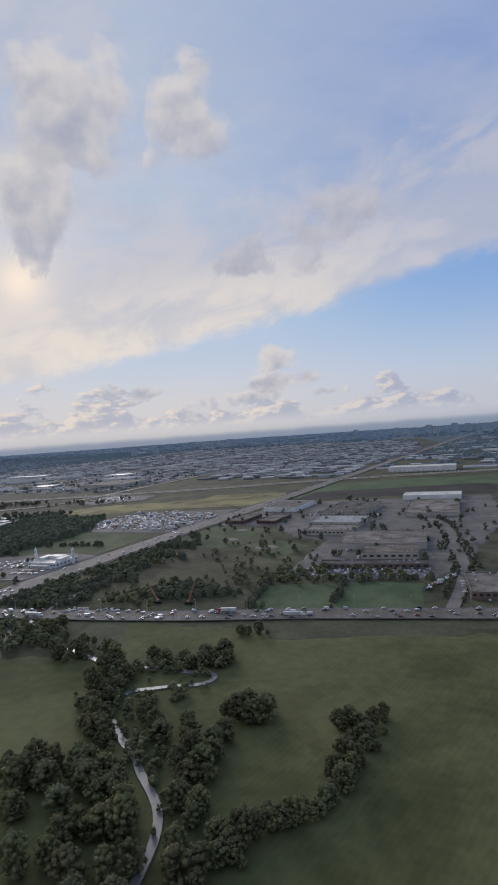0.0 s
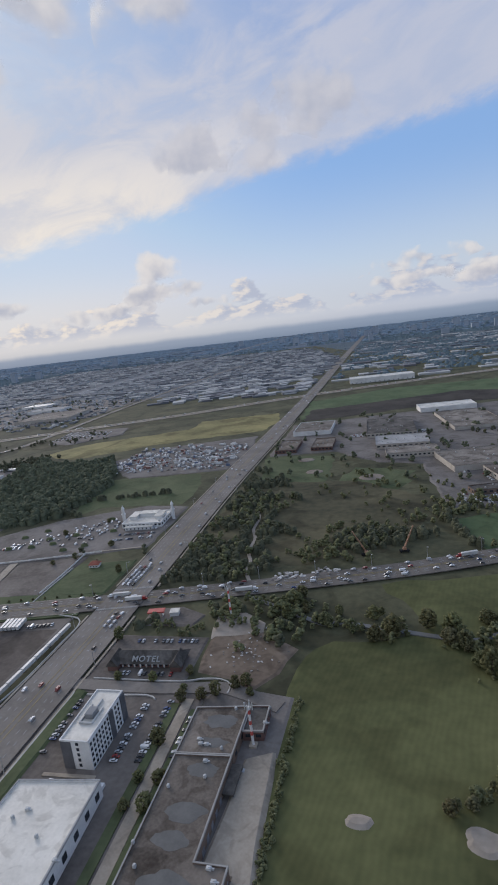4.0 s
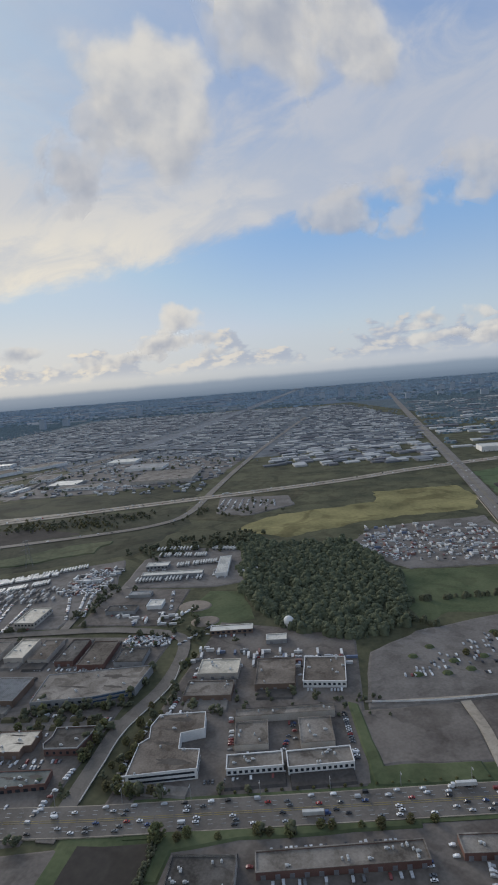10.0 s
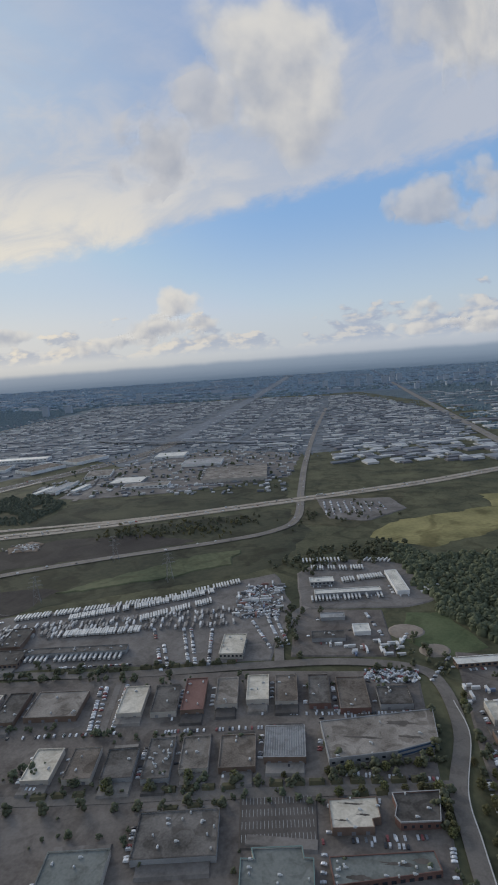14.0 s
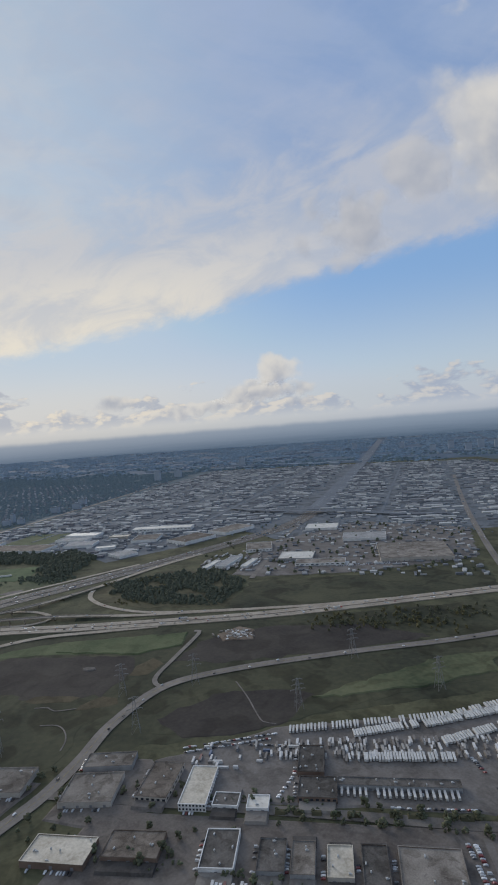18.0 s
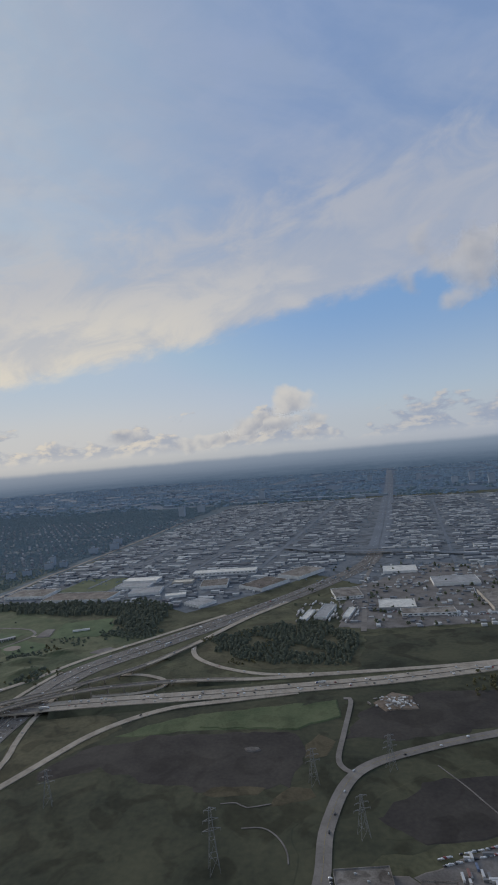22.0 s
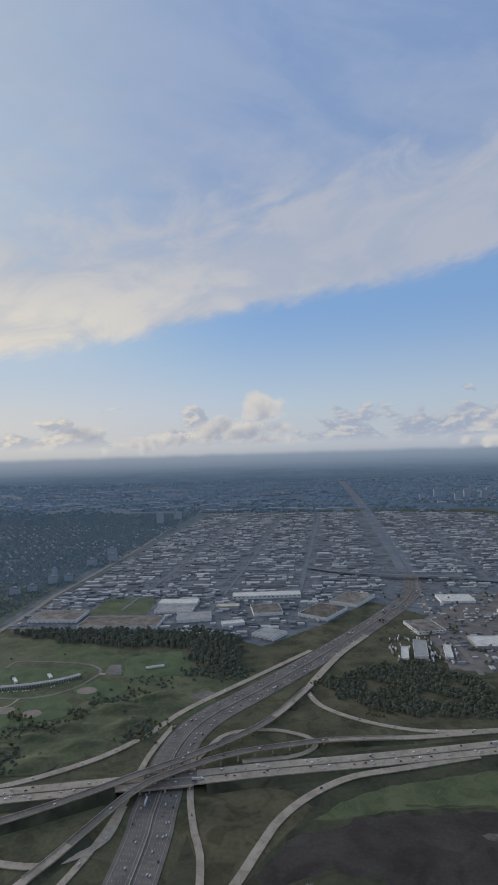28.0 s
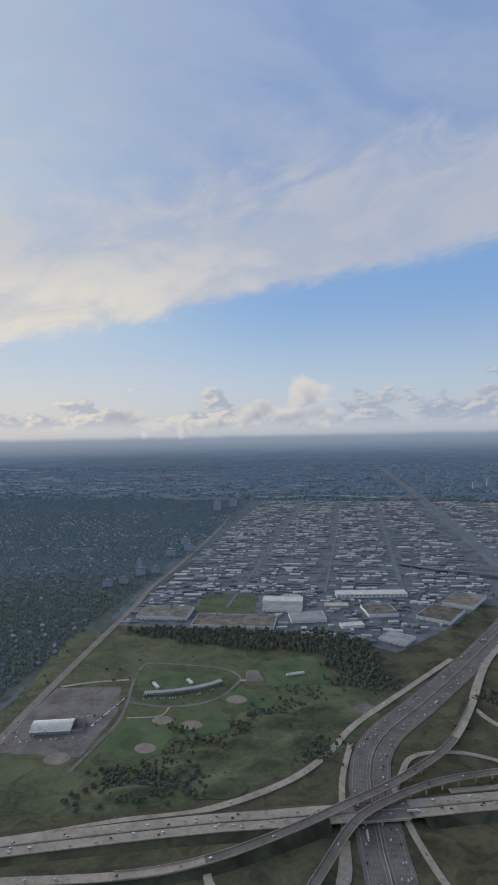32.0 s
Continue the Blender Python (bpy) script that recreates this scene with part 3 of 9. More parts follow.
patch("yellow_meadow", [(-469, 429), (-450, 470), (-400, 492), (-351, 510), (-353, 556), (-300, 566), (-268, 572), (-259, 524), (-266, 478), (-354, 450), (-422, 404)], M_YELLOW, "yellowed meadow of dry grass", 5)
patch("lawn", [(-461, 265), (-455, 292), (-436, 294), (-420, 256), (-442, 246)], M_LAWN, "green ball park lawn", 2)
patch("lawn", [(-112, 198), (-82, 206), (-90, 240), (-120, 231)], M_TURF, "green playing field between hedges", 2)
patch("lawn", [(-79, 206), (-48, 215), (-54, 251), (-87, 243)], M_TURF, "green playing field between hedges", 2)
patch("lawn", [(-226, 296), (-187, 297), (-186, 330), (-190, 364), (-237, 370)], M_LAWN, "green ball park lawn", 4)
patch("lawn", [(-182, 282), (-143, 282), (-135, 313), (-170, 330)], M_LAWN, "green ball park lawn", 4)
patch("meadow", [(-235, 520), (40, 590), (120, 720), (-150, 700), (-240, 640)], M_TURF, "broad green field beyond the avenue", 6)
patch("dark_field", [(-232, 512), (-183, 522), (-120, 545), (-46, 557), (-20, 610), (-68, 633), (-181, 590), (-232, 575)], M_SOIL, "brown ploughed field beside a green one", 5)
patch("scrub", [(-236, 172), (-150, 196), (-125, 260), (-170, 300), (-236, 300)], M_SCRUB, "rough brownish scrub", 5)
patch("dark_field", [(-1000, 292), (-982, 322), (-948, 342), (-887, 356), (-839, 361), (-826, 335), (-831, 300), (-889, 286), (-931, 276), (-977, 274)], M_SOIL, "dark bare ploughed field", 6)
patch("dark_field", [(-803, 360), (-797, 397), (-748, 434), (-670, 446), (-620, 424), (-690, 388), (-764, 360)], M_SOIL, "dark bare ploughed field", 5)
M_REED = surface("dry_reeds", (0.064, 0.055, 0.034), (0.125, 0.104, 0.064), 0.95, 0.05, 0.6, stain=0.4, stain_scale=0.08)
for reeds in (((-838, 280), (-814, 291), (-817, 298), (-830, 300), (-836, 292)), ((-826, 330), (-814, 336), (-812, 352), (-824, 360), (-828, 344)), ((-880, 283), (-850, 290), (-846, 297), (-878, 292))):
    patch("reed_bed", list(reeds), M_REED, "dry brown reeds in wet ground", 3)
patch("dark_field", [(-786, 287), (-758, 318), (-660, 372), (-560, 412), (-560, 370), (-640, 330), (-716, 280), (-773, 262)], M_GREENFIELD, "dark green fallow field", 6)
patch("dark_field", [(-779, 278), (-755, 313), (-713, 327), (-690, 322), (-700, 290), (-728, 272), (-756, 264)], M_SOIL, "dark bare ploughed field", 5)
patch("fallow_field", [(-1040, 250), (-960, 300), (-885, 288), (-822, 270), (-815, 225), (-900, 170)], M_GREENFIELD, "dark green fallow field", 6)
patch("scrub", [(-1042, 372), (-985, 368), (-972, 352), (-1000, 300), (-1012, 268), (-1028, 285), (-1050, 330)], M_SCRUB, "brownish rough grass between slip roads", 1.5)
patch("verge", [(-970, 340), (-954, 358), (-924, 378), (-884, 392), (-842, 406), (-853, 366), (-893, 360), (-919, 355), (-944, 346)], M_LAWN, "green strip between a slip road and a ploughed field", 3)
patch("park_lawn", [(-1445, 661), (-1286, 649), (-1149, 604), (-1088, 577), (-1040, 560), (-1082, 470), (-1115, 416), (-1176, 375), (-1242, 345), (-1330, 330), (-1400, 420)], M_PARK, "rolling green park grass", 6)
patch("park_meadow", [(-1290, 640), (-1160, 596), (-1100, 570), (-1150, 540), (-1240, 560), (-1300, 590)], M_LAWN, "mown green park lawn", 4)
patch("park_meadow", [(-1290, 500), (-1230, 500), (-1200, 480), (-1215, 440), (-1290, 410)], M_LAWN, "mown green ball park lawn", 3)
patch("scrub", [(-973, 546), (-917, 604), (-866, 615), (-815, 570), (-805, 482), (-891, 470), (-965, 490)], M_SCRUB, "rough dark scrub", 5)
patch("scrub", [(-805, 560), (-700, 590), (-560, 640), (-550, 560), (-700, 500), (-805, 470)], M_GREENFIELD, "dark green grassland beside the freeway", 5)
patch("scrub", [(-540, 470), (-480, 455), (-440, 520), (-420, 590), (-535, 545)], M_SCRUB, "rough brown scrub", 5)
patch("green_plot", [(-1314, 758), (-1226, 763), (-1235, 855), (-1317, 846)], M_LAWN, "green vacant plot among warehouses", 4)
# paved and bare plots
patch("dirt_plot", [(-204, 133), (-189, 134), (-177, 126), (-180, 114), (-185, 107), (-192, 111), (-202, 114)], M_DIRT, "bare brown construction dirt", 1.2)
patch("dirt_mound", [(-204.5, 131), (-205, 143), (-198, 146), (-189.5, 138.5), (-189, 134), (-196, 132)], M_SAND, "pale sandy construction dirt", 1.5)
patch("paved_lot", [(-262, 140), (-262, 70), (-262, 30), (-330, 30), (-345, 80), (-345, 128)], M_LOT, "dark worn asphalt yard", 0)
patch("gravel_yard", [(-287, 129), (-263, 133), (-262.5, 100), (-263, 60), (-264, 40), (-285, 40), (-286, 80)], M_GRAVEL, "dark wet gravel yard with wheel tracks", 0.8)
patch("paved_lot", [(-345, 128), (-345, 30), (-440, 20), (-470, 98), (-400, 116)], M_LOT, "grey asphalt yard between industrial units", 0)
patch("verge", [(-447, 114), (-447, 88), (-414, 92), (-415, 115.5), (-420, 116.5)], M_LAWN, "green verge round an empty plot", 0.5)
patch("dirt_plot", [(-441, 106), (-441.5, 90), (-417, 93), (-418, 110.5)], M_SOIL, "empty plot of bare brown soil", 0.8)
patch("paved_lot", [(-238, 108), (-238, 30), (-200, 30), (-198, 108)], M_LOT, "dark asphalt hotel parking lot", 0)
patch("paved_lot", [(-196, 108), (-196, 20), (-176, 20), (-174, 104)], M_LOTPALE, "grey asphalt service yard", 0)
patch("verge", [(-237.2, 103), (-237.2, 40), (-233.6, 40), (-233.6, 103)], M_LAWN, "green grass verge beside the avenue", 0.3)
patch("paved_lot", [(-236, 130), (-236, 108), (-206, 106), (-206, 130)], M_LOT, "dark asphalt motel parking lot", 0)
patch("paved_lot", [(-232, 147), (-232, 138), (-214, 138), (-212, 144), (-222, 149)], M_LOT, "small asphalt filling station lot", 0)
patch("paved_lot", [(-357, 222), (-335, 244), (-288, 266), (-262, 262), (-262, 205), (-329, 186), (-358, 180)], M_LOTPALE, "worn pale asphalt parking lot", 1.5)
patch("paved_plot", [(-361, 177), (-324, 186), (-319, 155), (-355, 149)], M_LOT, "empty dark asphalt plot", 1.5)
patch("paved_plot", [(-318, 187), (-287, 194), (-289, 158), (-312, 153)], M_LOT, "empty dark asphalt plot", 1.5)
patch("lawn", [(-285, 186), (-260, 190), (-260, 160), (-287, 156)], M_LAWN, "green lawn round a small house", 1)
patch("verge", [(-366, 180), (-362, 178), (-356, 147), (-319, 153), (-288, 157), (-260, 158), (-262, 154), (-320, 145), (-358, 138)], M_LAWN, "green grass verge with young trees", 0.8)
patch("paved_lot", [(-376, 379), (-352, 425), (-265, 452), (-258, 385), (-260, 341), (-332, 331)], M_LOTPALE, "gravelly storage yard", 3)
patch("paved_lot", [(-440, 118), (-440, 180), (-436, 250), (-366, 240), (-358, 140), (-400, 128)], M_LOT, "asphalt around office units", 0)
patch("paved_lot", [(-460, 105), (-458, 232), (-540, 228), (-662, 212), (-770, 200), (-770, 110), (-600, 70)], M_LOT, "asphalt yards of an industrial district", 0)
patch("paved_lot", [(-530, 240), (-664, 224), (-720, 218), (-760, 240), (-700, 283), (-612, 308), (-540, 352), (-524, 300)], M_LOTPALE, "grey gravel truck yard", 2)
patch("paved_lot", [(-523, 352), (-507, 376), (-450, 380), (-426, 317), (-453, 302), (-516, 297)], M_LOTPALE, "pale asphalt bus depot yard", 2)
patch("paved_lot", [(-520, 296), (-470, 296), (-466, 246), (-518, 244)], M_LOT, "asphalt yard", 0)
patch("paved_lot", [(-764, 240), (-730, 218), (-768, 190), (-792, 190), (-794, 236)], M_LOT, "asphalt yards of warehouses", 1)
patch("paved_lot", [(-812, 212), (-816, 186), (-866, 176), (-880, 200), (-845, 212)], M_LOT, "asphalt yards of warehouses", 1)
patch("paved_lot", [(-840, 750), (-835, 590), (-800, 585), (-690, 605), (-560, 670), (-555, 840), (-720, 910)], M_LOTPALE, "pale asphalt warehouse yards", 5)
patch("paved_lot", [(-1383, 395), (-1384, 508), (-1321, 520), (-1303, 470), (-1303, 400)], M_LOTPALE, "grey asphalt arena parking lot", 1)
patch("paved_lot", [(-120, 243), (-48, 260), (-40, 300), (-30, 430), (-50, 540), (-125, 520), (-236, 490), (-236, 372), (-188, 376), (-155, 340), (-128, 330)], M_LOTPALE, "grey asphalt of a business park", 3)
patch("paved_lot", [(-1093, 501), (-1079, 499), (-1067, 513), (-1078, 519), (-1087, 513)], M_LOTPALE, "small pale gravel yard beside the freeway", 1)
# matt sand colour on the pond: mud plus a painted sky reflection
patch("water", [(-131.5 + (3.0 + 0.6 * math.sin(k * 0.7)) * math.cos(k * 0.196), 68.3 + (1.9 + 0.5 * math.cos(k * 0.55)) * math.sin(k * 0.196)) for k in range(32)], M_SAND, "small muddy pond, painted pale for reflected sky", 0.6)
patch("water", [(-155 + (1.7 + 0.3 * math.sin(k)) * math.cos(k * 0.262), 69.5 + 0.8 * math.sin(k * 0.262)) for k in range(24)], M_SAND, "tiny pale muddy pool", 0.8)
for pts in (((-1287, 400), (-1293, 427), (-1294, 470), (-1252, 465), (-1238, 437), (-1242, 413), (-1252, 396)), ((-1250, 491), (-1228, 499), (-1199, 478), (-1194, 456), (-1213, 444), (-1234, 448)), ((-1217, 513), (-1200, 535), (-1158, 521), (-1166, 498), (-1191, 490)), ((-1191, 600), (-1136, 622), (-1110, 580), (-1115, 553), (-1173, 545)), ((-1318, 557), (-1303, 562), (-1222, 560), (-1223, 538), (-1281, 514), (-1300, 515))):
    patch("playing_field", list(pts), M_TURF, "mown green playing field in a park", 3)
patch("paved_lot", [(-1195, 547), (-1200, 574), (-1187, 571), (-1185, 547)], M_LOTPALE, "small paved lot in a park", 0.5)
for bx, by, br in ((-1256, 419, 9), (-1229, 459, 9.5), (-1257, 463, 9), (-1199, 510, 10), (-1320, 395, 10), (-458, 271, 9), (-446, 252, 7), (-206, 355, 5), (-196, 323, 5), (-159, 305, 7)):
    patch("ball_diamond", [(bx + br * math.cos(a * 0.45), by + br * 0.8 * math.sin(a * 0.45)) for a in range(14)], M_CLAY, "pale sandy ball diamond", 0.8)


# ---- roads ----
def road(name, points, width, material, label, z=0.5, thick=0.35, step=6.0):
    line = smooth_line(points, step)
    LAYER[0] += 1
    tagged(ribbon(name, line, width / 2, -width / 2, z + 0.004 * (LAYER[0] % 30), material, thick), label, kind="structure")
    return line


def walk_line(line, start, end, step):
    """Places and headings at even steps along a line."""
    out, s = [], 0.0
    for a, b in zip(line, line[1:]):
        d = (b - a).length
        while s <= d:
            out.append((a.lerp(b, s / d), math.atan2(b.y - a.y, b.x - a.x)))
            s += step
        s -= d
    n = len(out)
    return out[int(n * start):int(n * end)]


def dashes(name, line, offs, z, dash, gap, material, wide=0.16, label="", start=0.0, end=1.0):
    v, f = [], []
    for off in offs:
        for p, a in walk_line(offset_line(line, off), start, end, dash + gap):
            u, n = Vector((math.cos(a), math.sin(a), 0)) * dash / 2, Vector((-math.sin(a), math.cos(a), 0)) * wide / 2
            k = len(v)
            v += [tuple(p + q + Vector((0, 0, z))) for q in (-u - n, u - n, u + n, -u + n)]
            v += [tuple(p + q + Vector((0, 0, z - 0.05))) for q in (-u - n, u - n, u + n, -u + n)]
            f += [(k, k + 1, k + 2, k + 3), (k, k + 4, k + 5, k + 1), (k + 2, k + 6, k + 7, k + 3), (k + 1, k + 5, k + 6, k + 2), (k + 3, k + 7, k + 4, k)]
    return tagged(mesh_object(name, v, f, material), label, kind="stuff")


A_LINE = road("arterial_road", [(-900, -10), (-640, 66), (-509, 103), (-436, 116.2), (-346, 133.2), (-256, 151.2), (-150, 177), (-75, 202), (60, 240), (400, 330)], 11.6, M_DARKROAD, "busy wide asphalt arterial road", 0.55)
B_LINE = road("crossing_avenue", [(-246, -300), (-246, 70), (-247, 155), (-250, 300), (-249, 480), (-250, 800), (-255, 1400), (-262, 2600)], 16, M_ROAD, "wide straight asphalt avenue running to the horizon", 0.72)
D_LINE = road("country_road", [(-533, 1544), (-544, 1064), (-543, 757), (-538, 597), (-534, 490), (-552, 449), (-598, 421), (-683, 385), (-755, 349), (-793, 318), (-804, 270), (-802, 230), (-806, 190), (-830, 130), (-900, 60)], 8, M_ROAD, "curving two-lane asphalt road", 0.5)
road("side_road", [(-812, 416), (-806, 412), (-806, 364), (-806, 332), (-800, 320), (-793, 318)], 3.6, M_ROAD, "narrow asphalt side road", 0.5, step=2)
road("curved_street", [(-452, 106), (-453, 141), (-453, 160), (-446, 190), (-448, 221), (-458, 235), (-493, 239), (-539, 233), (-598, 223), (-662, 218), (-800, 205)], 6, M_DARKROAD, "curving industrial street", 0.42, step=3)
road("back_street", [(-800, 118), (-603, 142), (-559, 148), (-517, 153), (-455, 161)], 5, M_DARKROAD, "straight industrial street", 0.38)
road("hotel_street", [(-240, 104.5), (-214, 104.5), (-202, 105.5), (-192, 106), (-176, 100)], 4.5, M_ROAD, "short asphalt street ending in a turning circle", 0.4, step=2)
road("plot_lane", [(-316, 150), (-318, 170), (-322, 187)], 4, M_CONCRETE, "pale concrete lane between empty plots", 0.4, step=2)
BUSINESS_ROAD = road("business_road", [(-100, 470), (-84, 420), (-64, 386), (-50, 323), (-41, 292), (-37, 255), (-36, 214)], 5, M_ROAD, "asphalt street through a business park", 0.48)
road("yard_street", [(-524, 236), (-526, 262), (-520, 290), (-514, 300)], 5, M_ROAD, "narrow industrial street beside a truck yard", 0.42, step=3)
patch("storage_yard", [(-503, 482), (-518, 552), (-443, 552), (-431, 512), (-470, 474)], M_LOTPALE, "gravel yard of stored vehicles beside the country road", 2)
road("yard_lane", [(-601, 216), (-594, 180)], 3, M_LOTPALE, "pale lane between parked trucks", 0.42)
road("park_drive", [(-1302, 379), (-1298, 418), (-1296, 464), (-1313, 536), (-1316, 575), (-1290, 580), (-1240, 578), (-1217, 570), (-1204, 551), (-1220, 507), (-1258, 487), (-1299, 490)], 3.4, M_LOTPALE, "grey curving park drive", 0.42)
TERRACE = smooth_line([(-1291, 507), (-1276, 511), (-1262, 516), (-1243, 526), (-1231, 535), (-1222, 544)], 2.4)
road("suburb_road", [(-1375, 350), (-1388, 470), (-1401, 648), (-1408, 766), (-1420, 878), (-1422, 1008), (-1437, 1376), (-1491, 2140), (-1560, 3400)], 9, M_ROAD, "straight suburban main road", 0.5)
road("depot_lane", [(-812, 1000), (-822, 800), (-815, 700), (-808, 575)], 6, M_ROAD, "long straight lane to warehouses", 0.48)
# far streets and the far freeway wear a blue-grey tint in place of haze
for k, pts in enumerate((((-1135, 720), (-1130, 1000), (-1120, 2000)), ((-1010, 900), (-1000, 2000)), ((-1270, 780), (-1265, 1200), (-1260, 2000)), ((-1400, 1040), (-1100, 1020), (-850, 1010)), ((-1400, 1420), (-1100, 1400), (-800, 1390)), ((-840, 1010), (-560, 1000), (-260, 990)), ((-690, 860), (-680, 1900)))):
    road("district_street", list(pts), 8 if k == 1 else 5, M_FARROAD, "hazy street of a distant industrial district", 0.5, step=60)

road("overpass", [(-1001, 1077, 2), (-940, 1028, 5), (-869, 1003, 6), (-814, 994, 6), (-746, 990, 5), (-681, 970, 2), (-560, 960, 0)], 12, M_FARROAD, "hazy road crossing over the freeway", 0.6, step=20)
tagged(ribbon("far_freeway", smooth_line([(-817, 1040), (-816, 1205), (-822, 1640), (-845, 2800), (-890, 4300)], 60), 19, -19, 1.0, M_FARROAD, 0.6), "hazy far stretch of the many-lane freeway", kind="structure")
# freeway junction: the freeway and two flyovers pass over the cross freeway
E_PLAN = [(-1060, 120), (-1068, 294), (-1073, 340), (-1078, 411), (-1066, 463), (-1022, 533), (-961, 634), (-886, 772), (-835, 890), (-818, 1003), (-816, 1205), (-822, 1640), (-845, 2800), (-878, 3900)]
road("cross_freeway", E_PLAN[:11], 30, M_DARKROAD, "many-lane asphalt freeway", 0.3)
E_LINE = smooth_line(E_PLAN)
F_LINE = smooth_line([(-2200, 20, 0), (-1600, 205, 0), (-1235, 325, 0.8), (-1140, 350, 2.6), (-1100, 360, 3.2), (-1047, 374, 3.2), (-1000, 389, 2.4), (-900, 418, 0.6), (-757, 462, 0), (-599, 528, 0), (-405, 613, 0), (-268, 690, 0), (0, 800, 0), (500, 950, 0)])
tagged(ribbon("freeway", F_LINE, 8.6, 1.0, 0.75, M_CONCRETE, 0.7), "pale concrete carriageway of a freeway", kind="structure")
tagged(ribbon("freeway", F_LINE, -1.0, -8.6, 0.75, M_CONCRETE, 0.7), "pale concrete carriageway of a freeway", kind="structure")
tagged(ribbon("freeway_median", F_LINE, 0.98, -0.98, 0.62, M_DARKROAD, 0.5), "dark asphalt median strip", kind="structure")
for a_, b_ in ((8.55, 1.05), (-1.05, -8.55)):
    tagged(ribbon("bridge_deck", [p for p in F_LINE if -1090 < p.x < -1050], a_, b_, 0.78, M_DARKROAD, 0.1), "dark asphalt deck where the freeway crosses over", kind="structure")
tagged(ribbon("median_barrier", F_LINE, 0.2, -0.2, 1.15, M_CONCRETE, 0.6), "low concrete median barrier", kind="structure")
for piece in ([p for p in F_LINE if -1330 < p.x < -1100], [p for p in F_LINE if -1050 < p.x < -820]):
    tagged(ribbon("embankment", piece, 9.4, -9.4, 0.1, M_GREENFIELD, slope=7.0), "grassy freeway embankment", kind="structure")
RAMPS = (
    ("flyover", [(-1150, 220, 0), (-1119, 287, 1.2), (-1108, 310, 3.6), (-1089, 350, 6.2), (-1066, 374, 6.6), (-1032, 399, 6.0), (-994, 418, 4.2), (-954, 434, 2.2), (-890, 447, 0.4), (-843, 459, 0), (-776, 475, 0), (-717, 490, 0), (-645, 514, 0)], 6),
    ("flyover", [(-1400, 255, 0), (-1290, 278, 0.2), (-1216, 294, 1.0), (-1171, 312, 2.6), (-1127, 340, 5.0), (-1094, 366, 6.4), (-1058, 398, 6.0), (-1016, 452, 3.0), (-986, 519, 1.0), (-950, 620, 0.2), (-915, 690, 0)], 6.5),
    ("loop_ramp", [(-790, 472.5, 0), (-843, 461.5, 0), (-888, 458.5, 0), (-930, 470, 0), (-964, 492, 0), (-979, 518, 0), (-980, 540, 0), (-958, 605, 0), (-940, 645, 0)], 5),
    ("loop_ramp", [(-1060, 400, 0), (-1054, 418, 0), (-1048, 434, 0), (-1033, 445, 0), (-1005, 449, 0), (-979, 441, 0), (-971, 430, 0), (-978, 417, 0.2), (-995, 406, 1), (-1024, 396, 2)], 4.5),
    ("slip_road", [(-1032, 200, 0), (-1025, 242, 0), (-1018, 262, 0), (-1007, 293, 0), (-1000, 315, 0), (-990, 341, 0), (-970, 368, 0), (-943, 389, 0.2), (-905, 403, 0.3), (-850, 424, 0)], 6),
    ("slip_road", [(-1029, 215, 0), (-1026, 245, 0), (-1027, 270, 0), (-1034, 303, 0), (-1041, 319, 0), (-1049, 341, 0), (-1055, 362, 0), (-1062, 400, 0)], 4.5),
    ("slip_road", [(-1560, 220, 0), (-1440, 262, 0), (-1350, 293, 0), (-1290, 315, 0), (-1241, 336, 0), (-1190, 354, 0), (-1140, 391, 0), (-1110, 432, 0), (-1088, 480, 0), (-1036, 556, 0), (-982, 634, 0)], 6),
    ("loop_ramp", [(-1095, 341, 0), (-1094, 327, 0), (-1094, 311, 0), (-1101, 299, 0), (-1111, 291, 0), (-1123, 285, 0), (-1140, 284, 0), (-1156, 286, 0), (-1167, 292, 0), (-1173, 301, 0), (-1174, 307, 0), (-1170, 314, 0.4)], 5),
    ("slip_road", [(-1110, 250, 0), (-1099, 300, 0), (-1096, 345, 0), (-1098, 400, 0), (-1092, 450, 0)], 4.5),
)
RAMP_LINES = []
for nm, pts, wide in RAMPS:
    ln = smooth_line(pts)
    RAMP_LINES.append(ln)
    LAYER[0] += 1
    z_ramp = 0.6 + 0.005 * (LAYER[0] % 20)
    runs, k0 = [], 0
    for k in range(1, len(ln) + 1):
        if k == len(ln) or (ln[k].z > 2.4) != (ln[k0].z > 2.4):
            runs.append(ln[max(0, k0 - 1):k])
            k0 = k
    for run in runs:
        if len(run) > 1:
            deck = run[-1].z > 2.4
            tagged(ribbon("bridge_deck" if deck else nm, run, wide / 2, -wide / 2, z_ramp, M_DARKROAD if deck else M_CONCRETE, 0.6), "dark asphalt deck of a flyover" if deck else "pale concrete ramp of the freeway junction", kind="structure")
    for side in (1, -1):
        high = [p for p in ln if p.z > 0.8]
        if len(high) > 3:
            tagged(ribbon("ramp_parapet", high, side * wide / 2 + 0.15, side * wide / 2 - 0.15, 1.2, M_CONCRETE, 0.9), "low concrete parapet along the ramp", kind="structure")
    # earth banks end where a flyover stands on piers over the loop
    bridge_end = (-945, -1000)[len(RAMP_LINES) - 1] if len(RAMP_LINES) < 3 else -1043
    for seg in ([p for p in ln if p.z > 0.5 and p.x < -1107], [p for p in ln if p.z > 0.5 and p.x > bridge_end]):
        if len(seg) > 3:
            tagged(ribbon("embankment", seg, wide / 2, -wide / 2, 0.0, M_GREENFIELD, slope=6.0), "grassy ramp embankment", kind="structure")
